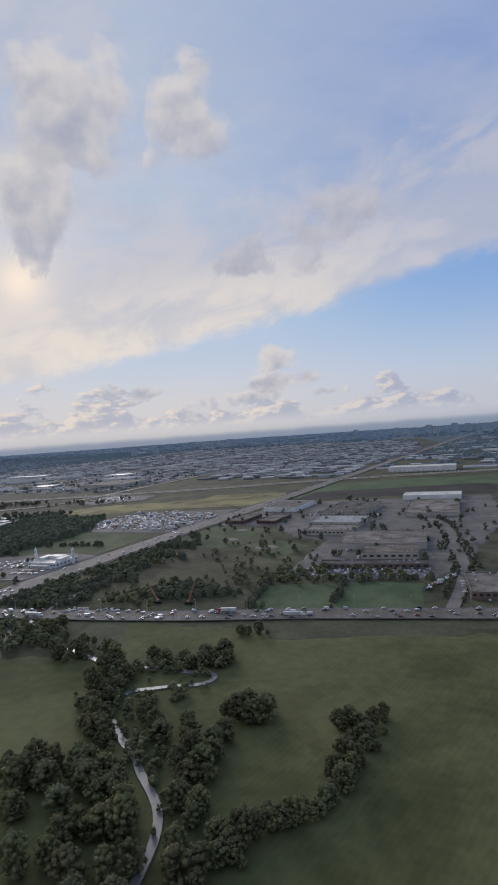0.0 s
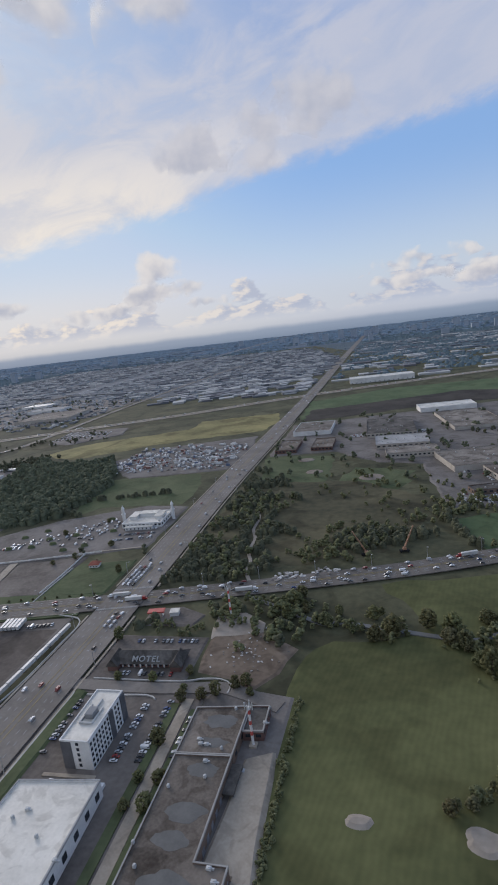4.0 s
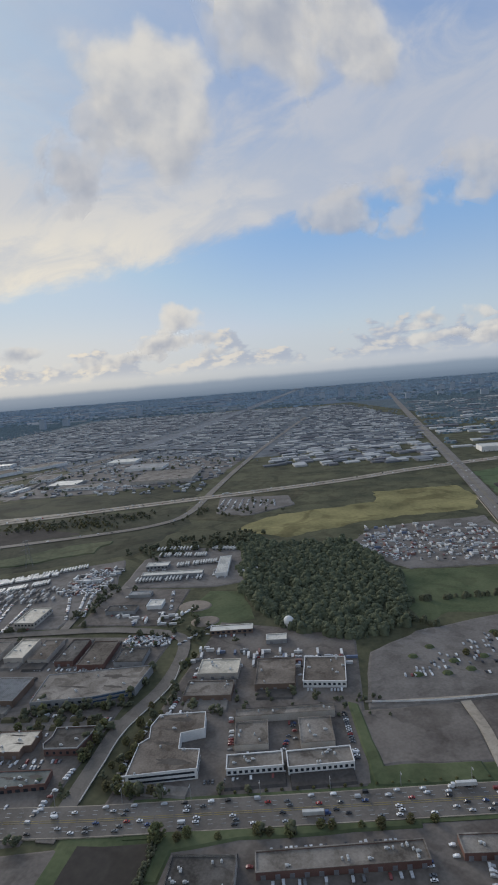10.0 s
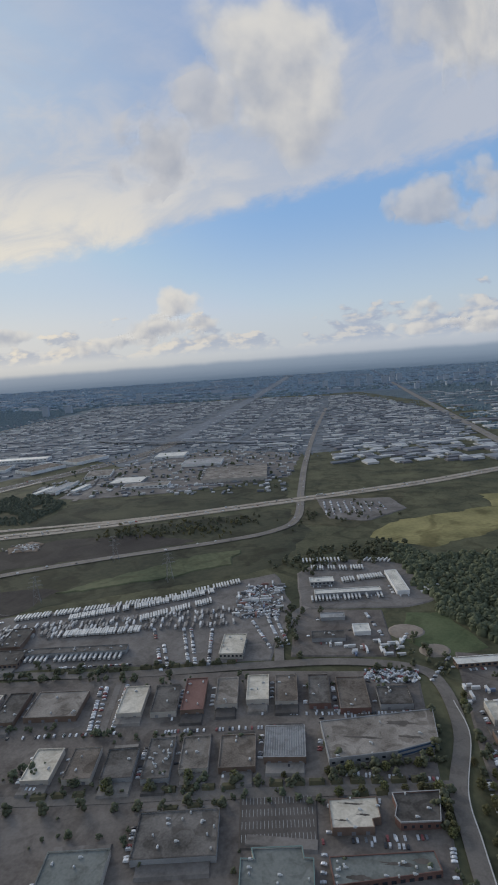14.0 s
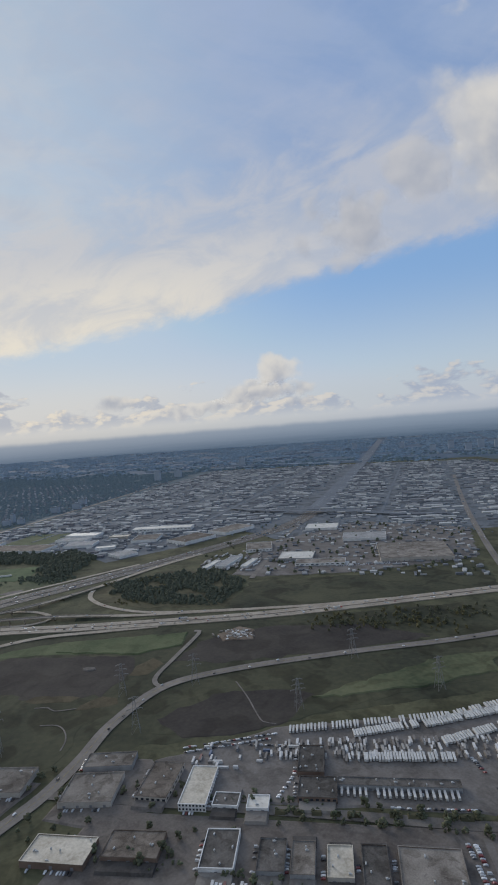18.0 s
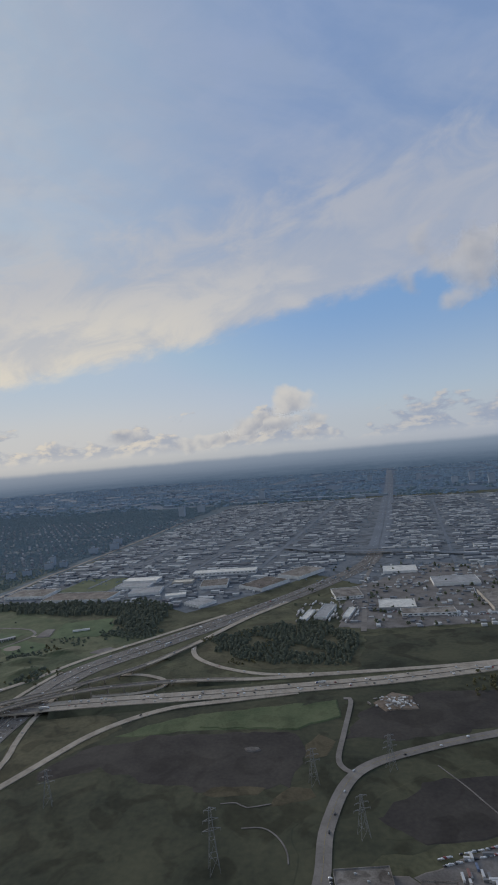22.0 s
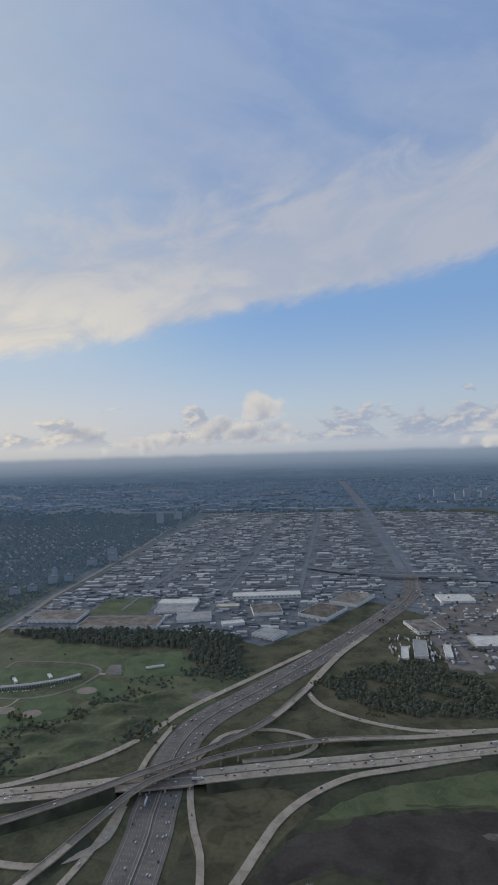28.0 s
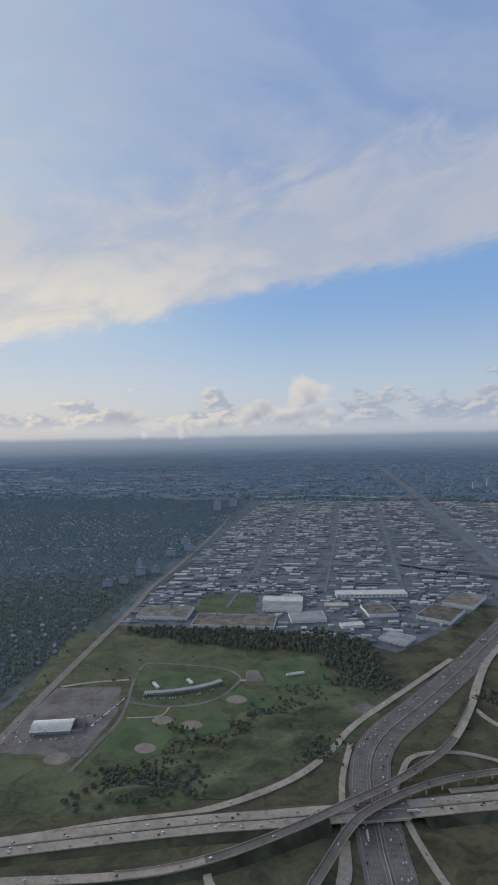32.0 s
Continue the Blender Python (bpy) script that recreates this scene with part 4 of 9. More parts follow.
dashes("lane_markings", A_LINE, (-3.8, -2.2, 2.2, 3.8), 0.70, 1.4, 2.6, M_PAINT, 0.17, "white dashed lane markings", 0.15, 0.8)
dashes("centre_line", A_LINE, (-0.4, 0.4), 0.705, 5.5, 0.5, M_YPAINT, 0.17, "yellow centre line", 0.15, 0.8)
dashes("lane_markings", B_LINE, (-5.4, -3.4, 3.4, 5.4), 0.87, 1.4, 2.6, M_PAINT, 0.17, "white dashed lane markings", 0.1, 0.5)
dashes("centre_line", B_LINE, (-0.9, 0.9), 0.875, 5.5, 0.5, M_YPAINT, 0.2, "yellow centre line", 0.1, 0.6)
dashes("centre_line", D_LINE, (0,), 0.66, 5, 1, M_YPAINT, 0.2, "yellow centre line", 0.35, 0.97)
dashes("lane_markings", E_LINE, (-10.5, -8.7, -6.9, -5.1, 5.1, 6.9, 8.7, 10.5), 0.46, 1.6, 3.4, M_PAINT, 0.18, "white dashed lane markings", 0.0, 0.45)
dashes("edge_lines", E_LINE, (-12.6, -2.2, 2.2, 12.6), 0.465, 5.8, 0.3, M_PAINT, 0.22, "white edge lines", 0.0, 0.5)
tagged(ribbon("median_barrier", E_LINE, 0.3, -0.3, 1.0, M_CONCRETE, 0.8), "low concrete median barrier", kind="structure")
dashes("lane_markings", F_LINE, (-5.0, -3.2, 3.2, 5.0), 0.80, 1.6, 3.4, M_PAINT, 0.15, "white dashed lane markings", 0.1, 0.9)
for side in (1, -1):
    tagged(ribbon("pavement", [p for p in B_LINE if -50 < p.y < 146], side * 9.6, side * 8.9, 0.55, M_CONCRETE, 0.5), "pale concrete pavement", kind="structure")
    tagged(ribbon("pavement", [p for p in B_LINE if 164 < p.y < 520], side * 9.4, side * 8.7, 0.55, M_CONCRETE, 0.5), "pale concrete pavement", kind="structure")
    tagged(ribbon("kerb", [p for p in A_LINE if -700 < p.x < -262], side * 6.15, side * 5.75, 0.62, M_CONCRETE, 0.5), "pale concrete kerb", kind="structure")
    tagged(ribbon("verge", [p for p in A_LINE if -435 < p.x < -262], side * 7.6 if side > 0 else -6.16, 6.16 if side > 0 else -7.6, 0.44, M_LAWN, 0.4), "narrow grass verge along the arterial road", kind="structure")
for y0, x0 in ((146.2, -247), (161.5, -247)):
    v, f = [], []
    for i in range(22):
        k, x = len(v), x0 - 7.6 + i * 0.7
        y = y0 + 0.2 * (x - x0)
        v += [(x, y, 0.93), (x + 0.36, y, 0.93), (x + 0.36, y + 1.3, 0.93), (x, y + 1.3, 0.93)]
        v += [(x, y, 0.85), (x + 0.36, y, 0.85), (x + 0.36, y + 1.3, 0.85), (x, y + 1.3, 0.85)]
        f += [(k, k + 1, k + 2, k + 3), (k, k + 4, k + 5, k + 1), (k + 2, k + 6, k + 7, k + 3)]
    tagged(mesh_object("crosswalk", v, f, M_PAINT), "white striped pedestrian crossing", kind="stuff")
# bay lines of an empty car park
patch("paved_lot", [(-528, 149), (-502, 152.5), (-500.6, 132), (-525, 129.5)], surface("car_park_asphalt", (0.070, 0.061, 0.054), (0.118, 0.104, 0.092), 0.85, 0.08, 1.0), "dark asphalt of an empty car park", 0)
bay_z = 0.05 + 0.006 * LAYER[0]
v, f = [], []
for row_ in range(4):
    for i in range(20):
        c, q = math.cos(radians(8)), math.sin(radians(8))
        u, w = -12 + i * 1.25, -7.5 + row_ * 5
        k = len(v)
        for du, dw in ((0, 0), (0.14, 0), (0.14, 3.0), (0, 3.0)):
            v.append((-514 + c * (u + du) - q * (w + dw), 140.5 + q * (u + du) + c * (w + dw), bay_z))
        f.append((k, k + 1, k + 2, k + 3))
tagged(mesh_object("bay_lines", v, f, M_PAINT), "white bay lines of an empty car park", kind="stuff")
# river through the meadows
RIVER = smooth_line([(-200, 158), (-186, 150), (-180, 146), (-169, 140), (-164, 141), (-150, 138), (-127, 133), (-119, 136), (-112, 139), (-104, 138), (-97, 140), (-93, 138), (-94, 133), (-101, 129), (-107, 125), (-112, 121), (-113, 114), (-109, 109), (-96, 100), (-89, 96), (-84, 92), (-69, 79), (-60, 50)], 2)
tagged(ribbon("river", RIVER, 0.95, -0.95, 0.42, M_WATER, 0.4), "narrow winding river with pale water", kind="structure")
tagged(ribbon("creek", smooth_line([(-218, 262), (-216.5, 250), (-213.5, 238), (-213, 224), (-209.5, 212), (-209, 198), (-205.5, 187), (-205, 178), (-201, 168)], 1.5), 0.75, -0.75, 0.42, M_SAND, 0.4), "pale dry creek bed", kind="structure")

# ---- buildings ----
def box_bm(bm, x0, y0, z0, x1, y1, z1, bevel=0.0):
    m = Matrix.LocRotScale(((x0 + x1) / 2, (y0 + y1) / 2, (z0 + z1) / 2), None, (x1 - x0, y1 - y0, z1 - z0))
    r = bmesh.ops.create_cube(bm, size=1.0, matrix=m)
    if bevel:
        edges = {e for v in r["verts"] for e in v.link_edges}
        bmesh.ops.bevel(bm, geom=list(edges), offset=bevel, segments=1, affect="EDGES")


def part(name, bm, material, parent=None, label=""):
    me = bpy.data.meshes.new(name)
    bm.to_mesh(me)
    bm.free()
    me.materials.append(material)
    ob = new(name, me)
    ob.parent = parent
    if label:
        ob["label"] = label
    return ob


def box_part(name, dims, material, parent, label="", bevel=0.0):
    bm = bmesh.new()
    box_bm(bm, *dims, bevel=bevel)
    return part(name, bm, material, parent, label)


BUILT = []
UNIT_MESH = {}


def shared(key, make):
    if key not in UNIT_MESH:
        UNIT_MESH[key] = make()
    return UNIT_MESH[key]


def unit_mesh(kind):
    """A rooftop air unit: cabinet, fan ring and duct."""
    bm = bmesh.new()
    s = (1.0, 0.7, 0.55) if kind == 0 else (0.6, 0.6, 0.7)
    box_bm(bm, -s[0] / 2, -s[1] / 2, 0, s[0] / 2, s[1] / 2, s[2], 0.05)
    bmesh.ops.create_cone(bm, cap_ends=True, segments=8, radius1=0.22, radius2=0.2, depth=0.16, matrix=Matrix.Translation((0.1, 0, s[2] + 0.06)))
    if kind == 0:
        box_bm(bm, s[0] / 2, -0.15, 0.05, s[0] / 2 + 0.5, 0.15, 0.35)
    me = bpy.data.meshes.new("rooftop_unit")
    bm.to_mesh(me)
    bm.free()
    me.materials.append(M_UNIT)
    return me


def rib_mesh(long, material):
    bm = bmesh.new()
    box_bm(bm, -0.22, -long / 2, 0, 0.22, long / 2, 0.36, 0.05)
    me = bpy.data.meshes.new("roof_rib")
    bm.to_mesh(me)
    bm.free()
    me.materials.append(material)
    return me


def panel_mesh(key, w, h, material, deep=0.12):
    def make():
        bm = bmesh.new()
        box_bm(bm, -w / 2, -deep, -h / 2, w / 2, 0.02, h / 2, 0.02)
        me = bpy.data.meshes.new(key)
        bm.to_mesh(me)
        bm.free()
        me.materials.append(material)
        return me
    return shared(key, make)


def put(name, mesh, parent, x, y, z, turn=0.0):
    ob = new(name, mesh)
    ob.parent = parent
    ob.matrix_local = Matrix.LocRotScale((x, y, z), Euler((0, 0, turn)), None)
    return ob


def building(name, x, y, w, d, h, turn, roof, wall, label, category="building", units=3, doors=0, windows=0, storeys=1, ribs=0, group=""):
    """A flat-roofed building: walls, sunken roof, parapet cap, roof units, doors and windows on the side that faces the camera's line."""
    BUILT.append((x, y, w, d, turn))
    root = new(name)
    tagged(root, label, category, group)
    root.matrix_world = pose(x, y, 0, 0, 0, turn)
    a, b = w / 2, d / 2
    bm = bmesh.new()
    for q in ((-a, -b, a, -b + 0.25), (-a, b - 0.25, a, b), (-a, -b + 0.25, -a + 0.25, b - 0.25), (a - 0.25, -b + 0.25, a, b - 0.25)):
        box_bm(bm, q[0], q[1], -0.1, q[2], q[3], h)
    part("wall", bm, WALLS[wall], root)
    bm = bmesh.new()
    box_bm(bm, -a + 0.25, -b + 0.25, h - 0.7, a - 0.25, b - 0.25, h - 0.25)
    roof_part = part("roof", bm, ROOFS[roof], root)
    for i in range(ribs):
        put("roof_rib", shared("rib%s%.1f" % (roof, d), lambda: rib_mesh(d - 1.2, ROOFS[roof])), roof_part, -a + 0.6 + (w - 1.2) * (i + 0.5) / ribs, 0, h - 0.26)
    bm = bmesh.new()
    for q in ((-a - 0.08, -b - 0.08, a + 0.08, -b + 0.3), (-a - 0.08, b - 0.3, a + 0.08, b + 0.08), (-a - 0.08, -b + 0.3, -a + 0.3, b - 0.3), (a - 0.3, -b + 0.3, a + 0.08, b - 0.3)):
        box_bm(bm, q[0], q[1], h, q[2], q[3], h + 0.14)
    part("parapet", bm, WALLS["white"] if wall == "white" else ROOFS[roof], root)
    rng = random.Random(int(abs(x) * 7 + abs(y) * 13))
    for i in range(units):
        put("rooftop_unit", shared("unit%d" % (i % 2), lambda k=i % 2: unit_mesh(k)), roof_part, rng.uniform(-a + 1.2, a - 1.2), rng.uniform(-b + 1.2, b - 1.2), h - 0.25, rng.choice((0, 1.57)))
    n = max(doors, 1)
    for i in range(doors):
        put("loading_door", panel_mesh("loading_door", 1.3, 1.5, M_DOOR), root, -a + w * (i + 0.5) / n, -b, 0.9)
    for s in range(storeys if windows else 0):
        for i in range(windows):
            put("window", panel_mesh("window%.1f" % (w / windows), 0.55 * w / windows, min(1.0, 0.5 * h / storeys), M_GLASS, 0.06), root, -a + w * (i + 0.5) / windows, -b, (s + 0.6) * h / storeys)
        side = max(2, int(windows * d / w * 0.7))
        for i in range(side):
            for sx in (-1, 1):
                put("window", panel_mesh("window%.1f" % (w / windows), 0.55 * w / windows, min(1.0, 0.5 * h / storeys), M_GLASS, 0.06), root, sx * a, -b + d * (i + 0.5) / side, (s + 0.6) * h / storeys, sx * math.pi / 2)
    return root


def stepped_building(name, plan, h, roof, wall, label, category, units, bands=(), rim=None, glass=None, fronts=(), stains=(), pools=()):
    """A flat-roofed building of any plan, corners anticlockwise: walls with a raised rim, sunken roof, window bands on some sides."""
    cx, cy = sum(q[0] for q in plan) / len(plan), sum(q[1] for q in plan) / len(plan)
    xs, ys = [q[0] for q in plan], [q[1] for q in plan]
    BUILT.append((cx, cy, max(xs) - min(xs), max(ys) - min(ys), 0))
    root = tagged(new(name), label, category)
    root.matrix_world = pose(cx, cy, 0)
    out = [Vector((x - cx, y - cy)) for x, y in plan]
    n, inner = len(plan), []
    for i in range(n):
        a, b, c = out[i - 1], out[i], out[(i + 1) % n]
        u, w = (b - a).normalized(), (c - b).normalized()
        m = Vector((-u.y - w.y, u.x + w.x))
        m = m / max(0.4, 0.5 * m.length_squared)
        inner.append(b + m * 0.24)
    v = [(q.x, q.y, -0.1) for q in out] + [(q.x, q.y, h) for q in out] + [(q.x, q.y, h) for q in inner] + [(q.x, q.y, h - 0.5) for q in inner]
    f = []
    for i in range(n):
        j = (i + 1) % n
        f += [(i, j, n + j, n + i), (n + i, n + j, 2 * n + j, 2 * n + i), (2 * n + i, 2 * n + j, 3 * n + j, 3 * n + i)]
    mesh_object("wall", v, f, WALLS[wall], root)
    roof_part = mesh_object("roof", [(q.x, q.y, h - 0.3) for q in inner] + [(q.x, q.y, h - 0.45) for q in inner], [tuple(range(n)), tuple(range(2 * n - 1, n - 1, -1))] + [(n + i, n + (i + 1) % n, (i + 1) % n, i) for i in range(n)], ROOFS[roof], root)
    rng = random.Random(int(abs(cx) + abs(cy)))
    placed = 0
    while placed < units:
        q = (rng.uniform(min(xs), max(xs)), rng.uniform(min(ys), max(ys)))
        hit = False
        for (x0, y0), (x1, y1) in zip(plan, plan[1:] + plan[:1]):
            if (y0 > q[1]) != (y1 > q[1]) and q[0] < (x1 - x0) * (q[1] - y0) / (y1 - y0) + x0:
                hit = not hit
        if hit:
            put("rooftop_unit", shared("unit%d" % (placed % 2), lambda k=placed % 2: unit_mesh(k)), roof_part, q[0] - cx, q[1] - cy, h - 0.3)
            placed += 1
    for i in bands:
        a, b = out[i], out[(i + 1) % n]
        mid_, long = (a + b) / 2, (b - a).length
        for z in (1.2, 2.9):
            bm = bmesh.new()
            box_bm(bm, -long * 0.46, -0.06, z - 0.35, long * 0.46, 0.02, z + 0.35)
            ob = part("window_band", bm, glass or M_GLASS, root, "blue window band" if glass else "dark window band")
            ob.matrix_local = Matrix.LocRotScale((mid_.x, mid_.y, 0), Euler((0, 0, math.atan2(b.y - a.y, b.x - a.x))), None)
    if rim:
        edge_ = [q + (q - p) * 0.35 for p, q in zip(inner, out)]
        v = [(q.x, q.y, h - 0.35) for q in edge_] + [(q.x, q.y, h + 0.12) for q in edge_] + [(q.x, q.y, h + 0.12) for q in inner] + [(q.x, q.y, h + 0.004) for q in inner]
        f = []
        for i in range(n):
            j = (i + 1) % n
            f += [(i, j, n + j, n + i), (n + i, n + j, 2 * n + j, 2 * n + i), (2 * n + i, 2 * n + j, 3 * n + j, 3 * n + i)]
        mesh_object("parapet", v, f, rim, root, "contrasting parapet rim")
    # doors or windows along a side: side, how many, name, width, height, level, material
    for i, count, kind_, wide, tall_, z, mat in fronts:
        a, b = out[i], out[(i + 1) % n]
        for k in range(count):
            p = a.lerp(b, (k + 0.5) / count)
            put(kind_, panel_mesh(kind_ + "%.1f_%.1f" % (wide, tall_), wide, tall_, mat, 0.08), root, p.x, p.y, z, math.atan2(b.y - a.y, b.x - a.x))
    # stains and standing water on the roof: place, half width, half depth
    for spots_, nm_, mat in ((stains, "tar_stain", ROOF_STAIN), (pools, "puddle", M_POOL)):
        for x, y, rx_, ry_ in spots_:
            v, m = [], 26
            for k in range(m):
                a = 2 * math.pi * k / m
                c_ = 1 + (0.75 if nm_ == "tar_stain" else 0.35) * noise.noise(Vector((1.9 * math.cos(a) + x * 3.1, 1.9 * math.sin(a) + y * 3.1, 0)))
                v.append((x - cx + rx_ * c_ * math.cos(a), y - cy + ry_ * c_ * math.sin(a), h - 0.285))
            v += [(q[0], q[1], h - 0.31) for q in v]
            mesh_object(nm_, v, [tuple(range(m))] + [(k, m + k, m + (k + 1) % m, (k + 1) % m) for k in range(m)], mat, roof_part, "pale standing rainwater" if mat == M_POOL else "dark stain left by rainwater")
    return root


ROOF_STAIN = surface("stained_roof", (0.066, 0.058, 0.050), (0.125, 0.110, 0.095), 0.97, 0.2, 1.5)
M_BLUEGLASS = surface("blue_glazing", (0.045, 0.075, 0.13), (0.07, 0.11, 0.18), 0.2, 0.4, 3)
TEAL_RIM = surface("teal_parapet", (0.10, 0.155, 0.142), (0.15, 0.215, 0.195), 0.7, 0.3, 2)

W_DARK, W_GREY = "low warehouse with a dark tar roof and rooftop units", "low warehouse with a grey gravel roof and rooftop units"
# offices and units north of the arterial road
stepped_building("office_block", [(-437, 130), (-414, 136), (-416, 145.5), (-423.5, 145), (-425.5, 153), (-417.5, 156.5), (-420, 166.5), (-437.5, 163), (-438.5, 156), (-436.5, 149.5), (-439, 146)], 4.2, "brown", "white", "pale office block with a stepped gravel roof", "office", 6, (0, 1, 10), stains=((-428, 161, 4.0, 1.2), (-430, 155, 4.2, 0.5), (-429.5, 147.5, 3.6, 0.8), (-424, 138.5, 6.0, 1.3)))
building("industrial_unit", -396, 143, 19, 7, 3.2, 12, "grey", "white", "white-fronted row of industrial units", "warehouse", 5, windows=10, group="white-fronted units")
building("industrial_unit", -374.5, 147, 22, 8, 3.2, 13, "grey", "white", "white-fronted row of industrial units", "warehouse", 6, windows=12, group="white-fronted units")
building("industrial_unit", -400, 157, 12, 13, 3.2, 11, "grey", "beige", "grey-roofed wing of the industrial units", "warehouse", 4, group="white-fronted units")
building("industrial_unit", -377, 161, 12, 14, 3.2, 11, "grey", "beige", "grey-roofed wing of the industrial units", "warehouse", 5, group="white-fronted units")
building("industrial_unit", -390, 171, 38, 4, 3.2, 11, "grey", "beige", "long narrow rear wing of industrial units", "warehouse", 4)
building("warehouse", -377, 202, 18, 20, 3.2, 4, "brown", "white", "brown-roofed warehouse with a white front", "warehouse", 6, windows=9)
building("warehouse", -398, 199, 17, 21, 3.2, 7, "brown", "brown", "brick warehouse with a brown gravel roof", "warehouse", 2, doors=3)
building("warehouse", -424, 201, 18, 12, 3.2, 6, "cream", "beige", "warehouse with a bright cream roof", "warehouse", 5, doors=4)
building("warehouse", -424, 184, 20, 11, 3.0, 6, "grey", "brown", W_GREY, "warehouse", 4, doors=4)
building("long_shed", -428, 240, 22, 6, 2.6, 10, "white", "brown", "long low shed with a white roof", "shed", 0, windows=8)
building("shed", -403, 231, 10, 6, 2.5, 9, "white", "grey", "small white-roofed shed in a yard", "shed", 0, doors=2)
building("mosque_hall", -276, 239.5, 22, 19, 3.0, 4, "white", "white", "white mosque hall with flat roofs", "mosque", 3, windows=10)
# south of the arterial road
building("strip_mall", -365.7, 110.2, 46, 6.6, 2.6, 12, "grey", "brick", "long low brick strip mall with a gravel roof", "strip mall", 12, doors=12, group="brick strip malls")
building("strip_mall", -311.7, 121.4, 46, 6.2, 2.6, 9, "grey", "brick", "long low brick strip mall with a gravel roof", "strip mall", 10, doors=14, group="brick strip malls")
stepped_building("factory", [(-325.3, 87.6), (-294, 93), (-295.1, 99), (-297.2, 98.9), (-298.3, 107.6), (-327.4, 102.8)], 3.9, "grey", "brick", "large brick factory with a stained gravel roof", "factory", 3, fronts=((0, 6, "loading_door", 1.3, 1.5, 0.9, M_DOOR),), rim=ROOFS["pale"], stains=((-323, 100.2, 2.2, 1.7), (-315, 102.4, 1.5, 1.4), (-310, 101.6, 1.2, 1.7), (-301.6, 101.8, 1.8, 1.2), (-320.5, 91.4, 3.0, 1.5), (-311.5, 93.2, 2.0, 1.3), (-299.4, 94.9, 2.8, 1.0), (-312, 97.5, 1.6, 0.9)))
stepped_building("factory", [(-325.6, 103.6), (-298.0, 108.1), (-297.7, 115.2), (-325.8, 111.4)], 3.3, "grey", "brick", "lower rear hall of the brick factory", "factory", 3, rim=ROOFS["pale"], stains=((-315.3, 109.6, 2.2, 1.0), (-305, 111.4, 1.8, 0.8)))
building("warehouse", -300, 66, 16, 18, 3.5, 13, "brown", "brown", "brown brick warehouse with a flat roof", "warehouse", 3)
building("warehouse", -401, 94.5, 18, 21, 3.5, 7, "dark", "beige", "large dark-roofed warehouse with many roof units", "warehouse", 12, doors=4)
building("warehouse", -377, 89, 14, 12, 3.0, 11, "dark", "grey", W_DARK, "warehouse", 5)
building("warehouse", -354.5, 93.5, 29, 16, 3.0, 8, "grey", "grey", W_GREY, "warehouse", 9)
building("shed", -291.6, 112.2, 4.6, 4.4, 2.0, 10, "red", "white", "small red-roofed shed beside a factory", "shed", 0)
stepped_building("showroom", [(-229, 40), (-208.2, 41.5), (-209.5, 68.6), (-228.5, 66.4)], 4.5, "white", "white", "large low shop with a bright white roof", "shop", 4, rim=ROOFS["pale"], fronts=((1, 6, "window", 1.6, 1.6, 2.2, M_GLASS),))
PALE_RIM = surface("pale_parapet_cap", (0.27, 0.255, 0.235), (0.38, 0.365, 0.335), 0.8, 0.3, 2)
complex_ = stepped_building("warehouse_complex", [(-196, 44), (-176.5, 44), (-176.5, 54.5), (-182.9, 54.5), (-182.9, 79.4), (-196.2, 78.7)], 3.5, "brown", "brown", "long flat-roofed complex with a thin pale parapet", "warehouse", 9, rim=PALE_RIM, fronts=((3, 9, "loading_door", 1.3, 1.5, 0.9, M_DOOR), (1, 3, "loading_door", 1.3, 1.5, 0.9, M_DOOR), (0, 9, "window", 1.3, 1.0, 1.6, M_GLASS)), pools=((-188.2, 75.2, 3.6, 2.0), (-188.4, 64.6, 4.2, 2.3), (-189, 58.2, 3.8, 2.0), (-186.5, 49.4, 5.6, 3.0)))
box_part("canopy", (-182.84 - complex_.location.x, 70.8 - complex_.location.y, 1.5, -180.3 - complex_.location.x, 79.0 - complex_.location.y, 1.95), ROOFS["dark"], complex_, "dark flat canopy over a loading bay", 0.05)
for y_ in (71.2, 74.8, 78.4):
    box_part("canopy_post", (-180.7 - complex_.location.x, y_ - complex_.location.y, -0.1, -180.4 - complex_.location.x, y_ + 0.3 - complex_.location.y, 1.52), WALLS["grey"], complex_)
stepped_building("warehouse_complex", [(-196.2, 79.0), (-182.9, 79.7), (-182.9, 95.8), (-196.3, 94.2)], 3.5, "brown", "brown", "rear block of the complex with rainwater on its roof", "warehouse", 5, rim=PALE_RIM, fronts=((1, 3, "window", 1.3, 1.0, 1.6, M_GLASS),), pools=((-188.6, 90.2, 3.9, 2.3), (-188.8, 83.2, 3.8, 1.6)))
stepped_building("annexe", [(-182.7, 87.8), (-177.7, 88.2), (-177.9, 97), (-182.7, 96.6)], 3.0, "dark", "brick", "small brick annexe with a white roof rim", "annexe", 1, rim=PALE_RIM, fronts=((1, 3, "window", 1.2, 0.8, 1.7, M_GLASS), (0, 2, "window", 1.2, 0.8, 1.7, M_GLASS)))
# industrial district, nearest row
teal_office = stepped_building("office_block", [(-522, 112.3), (-500.4, 114.6), (-501.2, 125), (-504, 125), (-505, 128.9), (-520.6, 126.8), (-519.2, 123.2), (-523.3, 123)], 4.0, "green", "beige", "pale office block with a green-grey roof and teal rim", "office", 8, rim=TEAL_RIM, fronts=((1, 4, "window", 0.9, 1.5, 1.8, M_GLASS),))
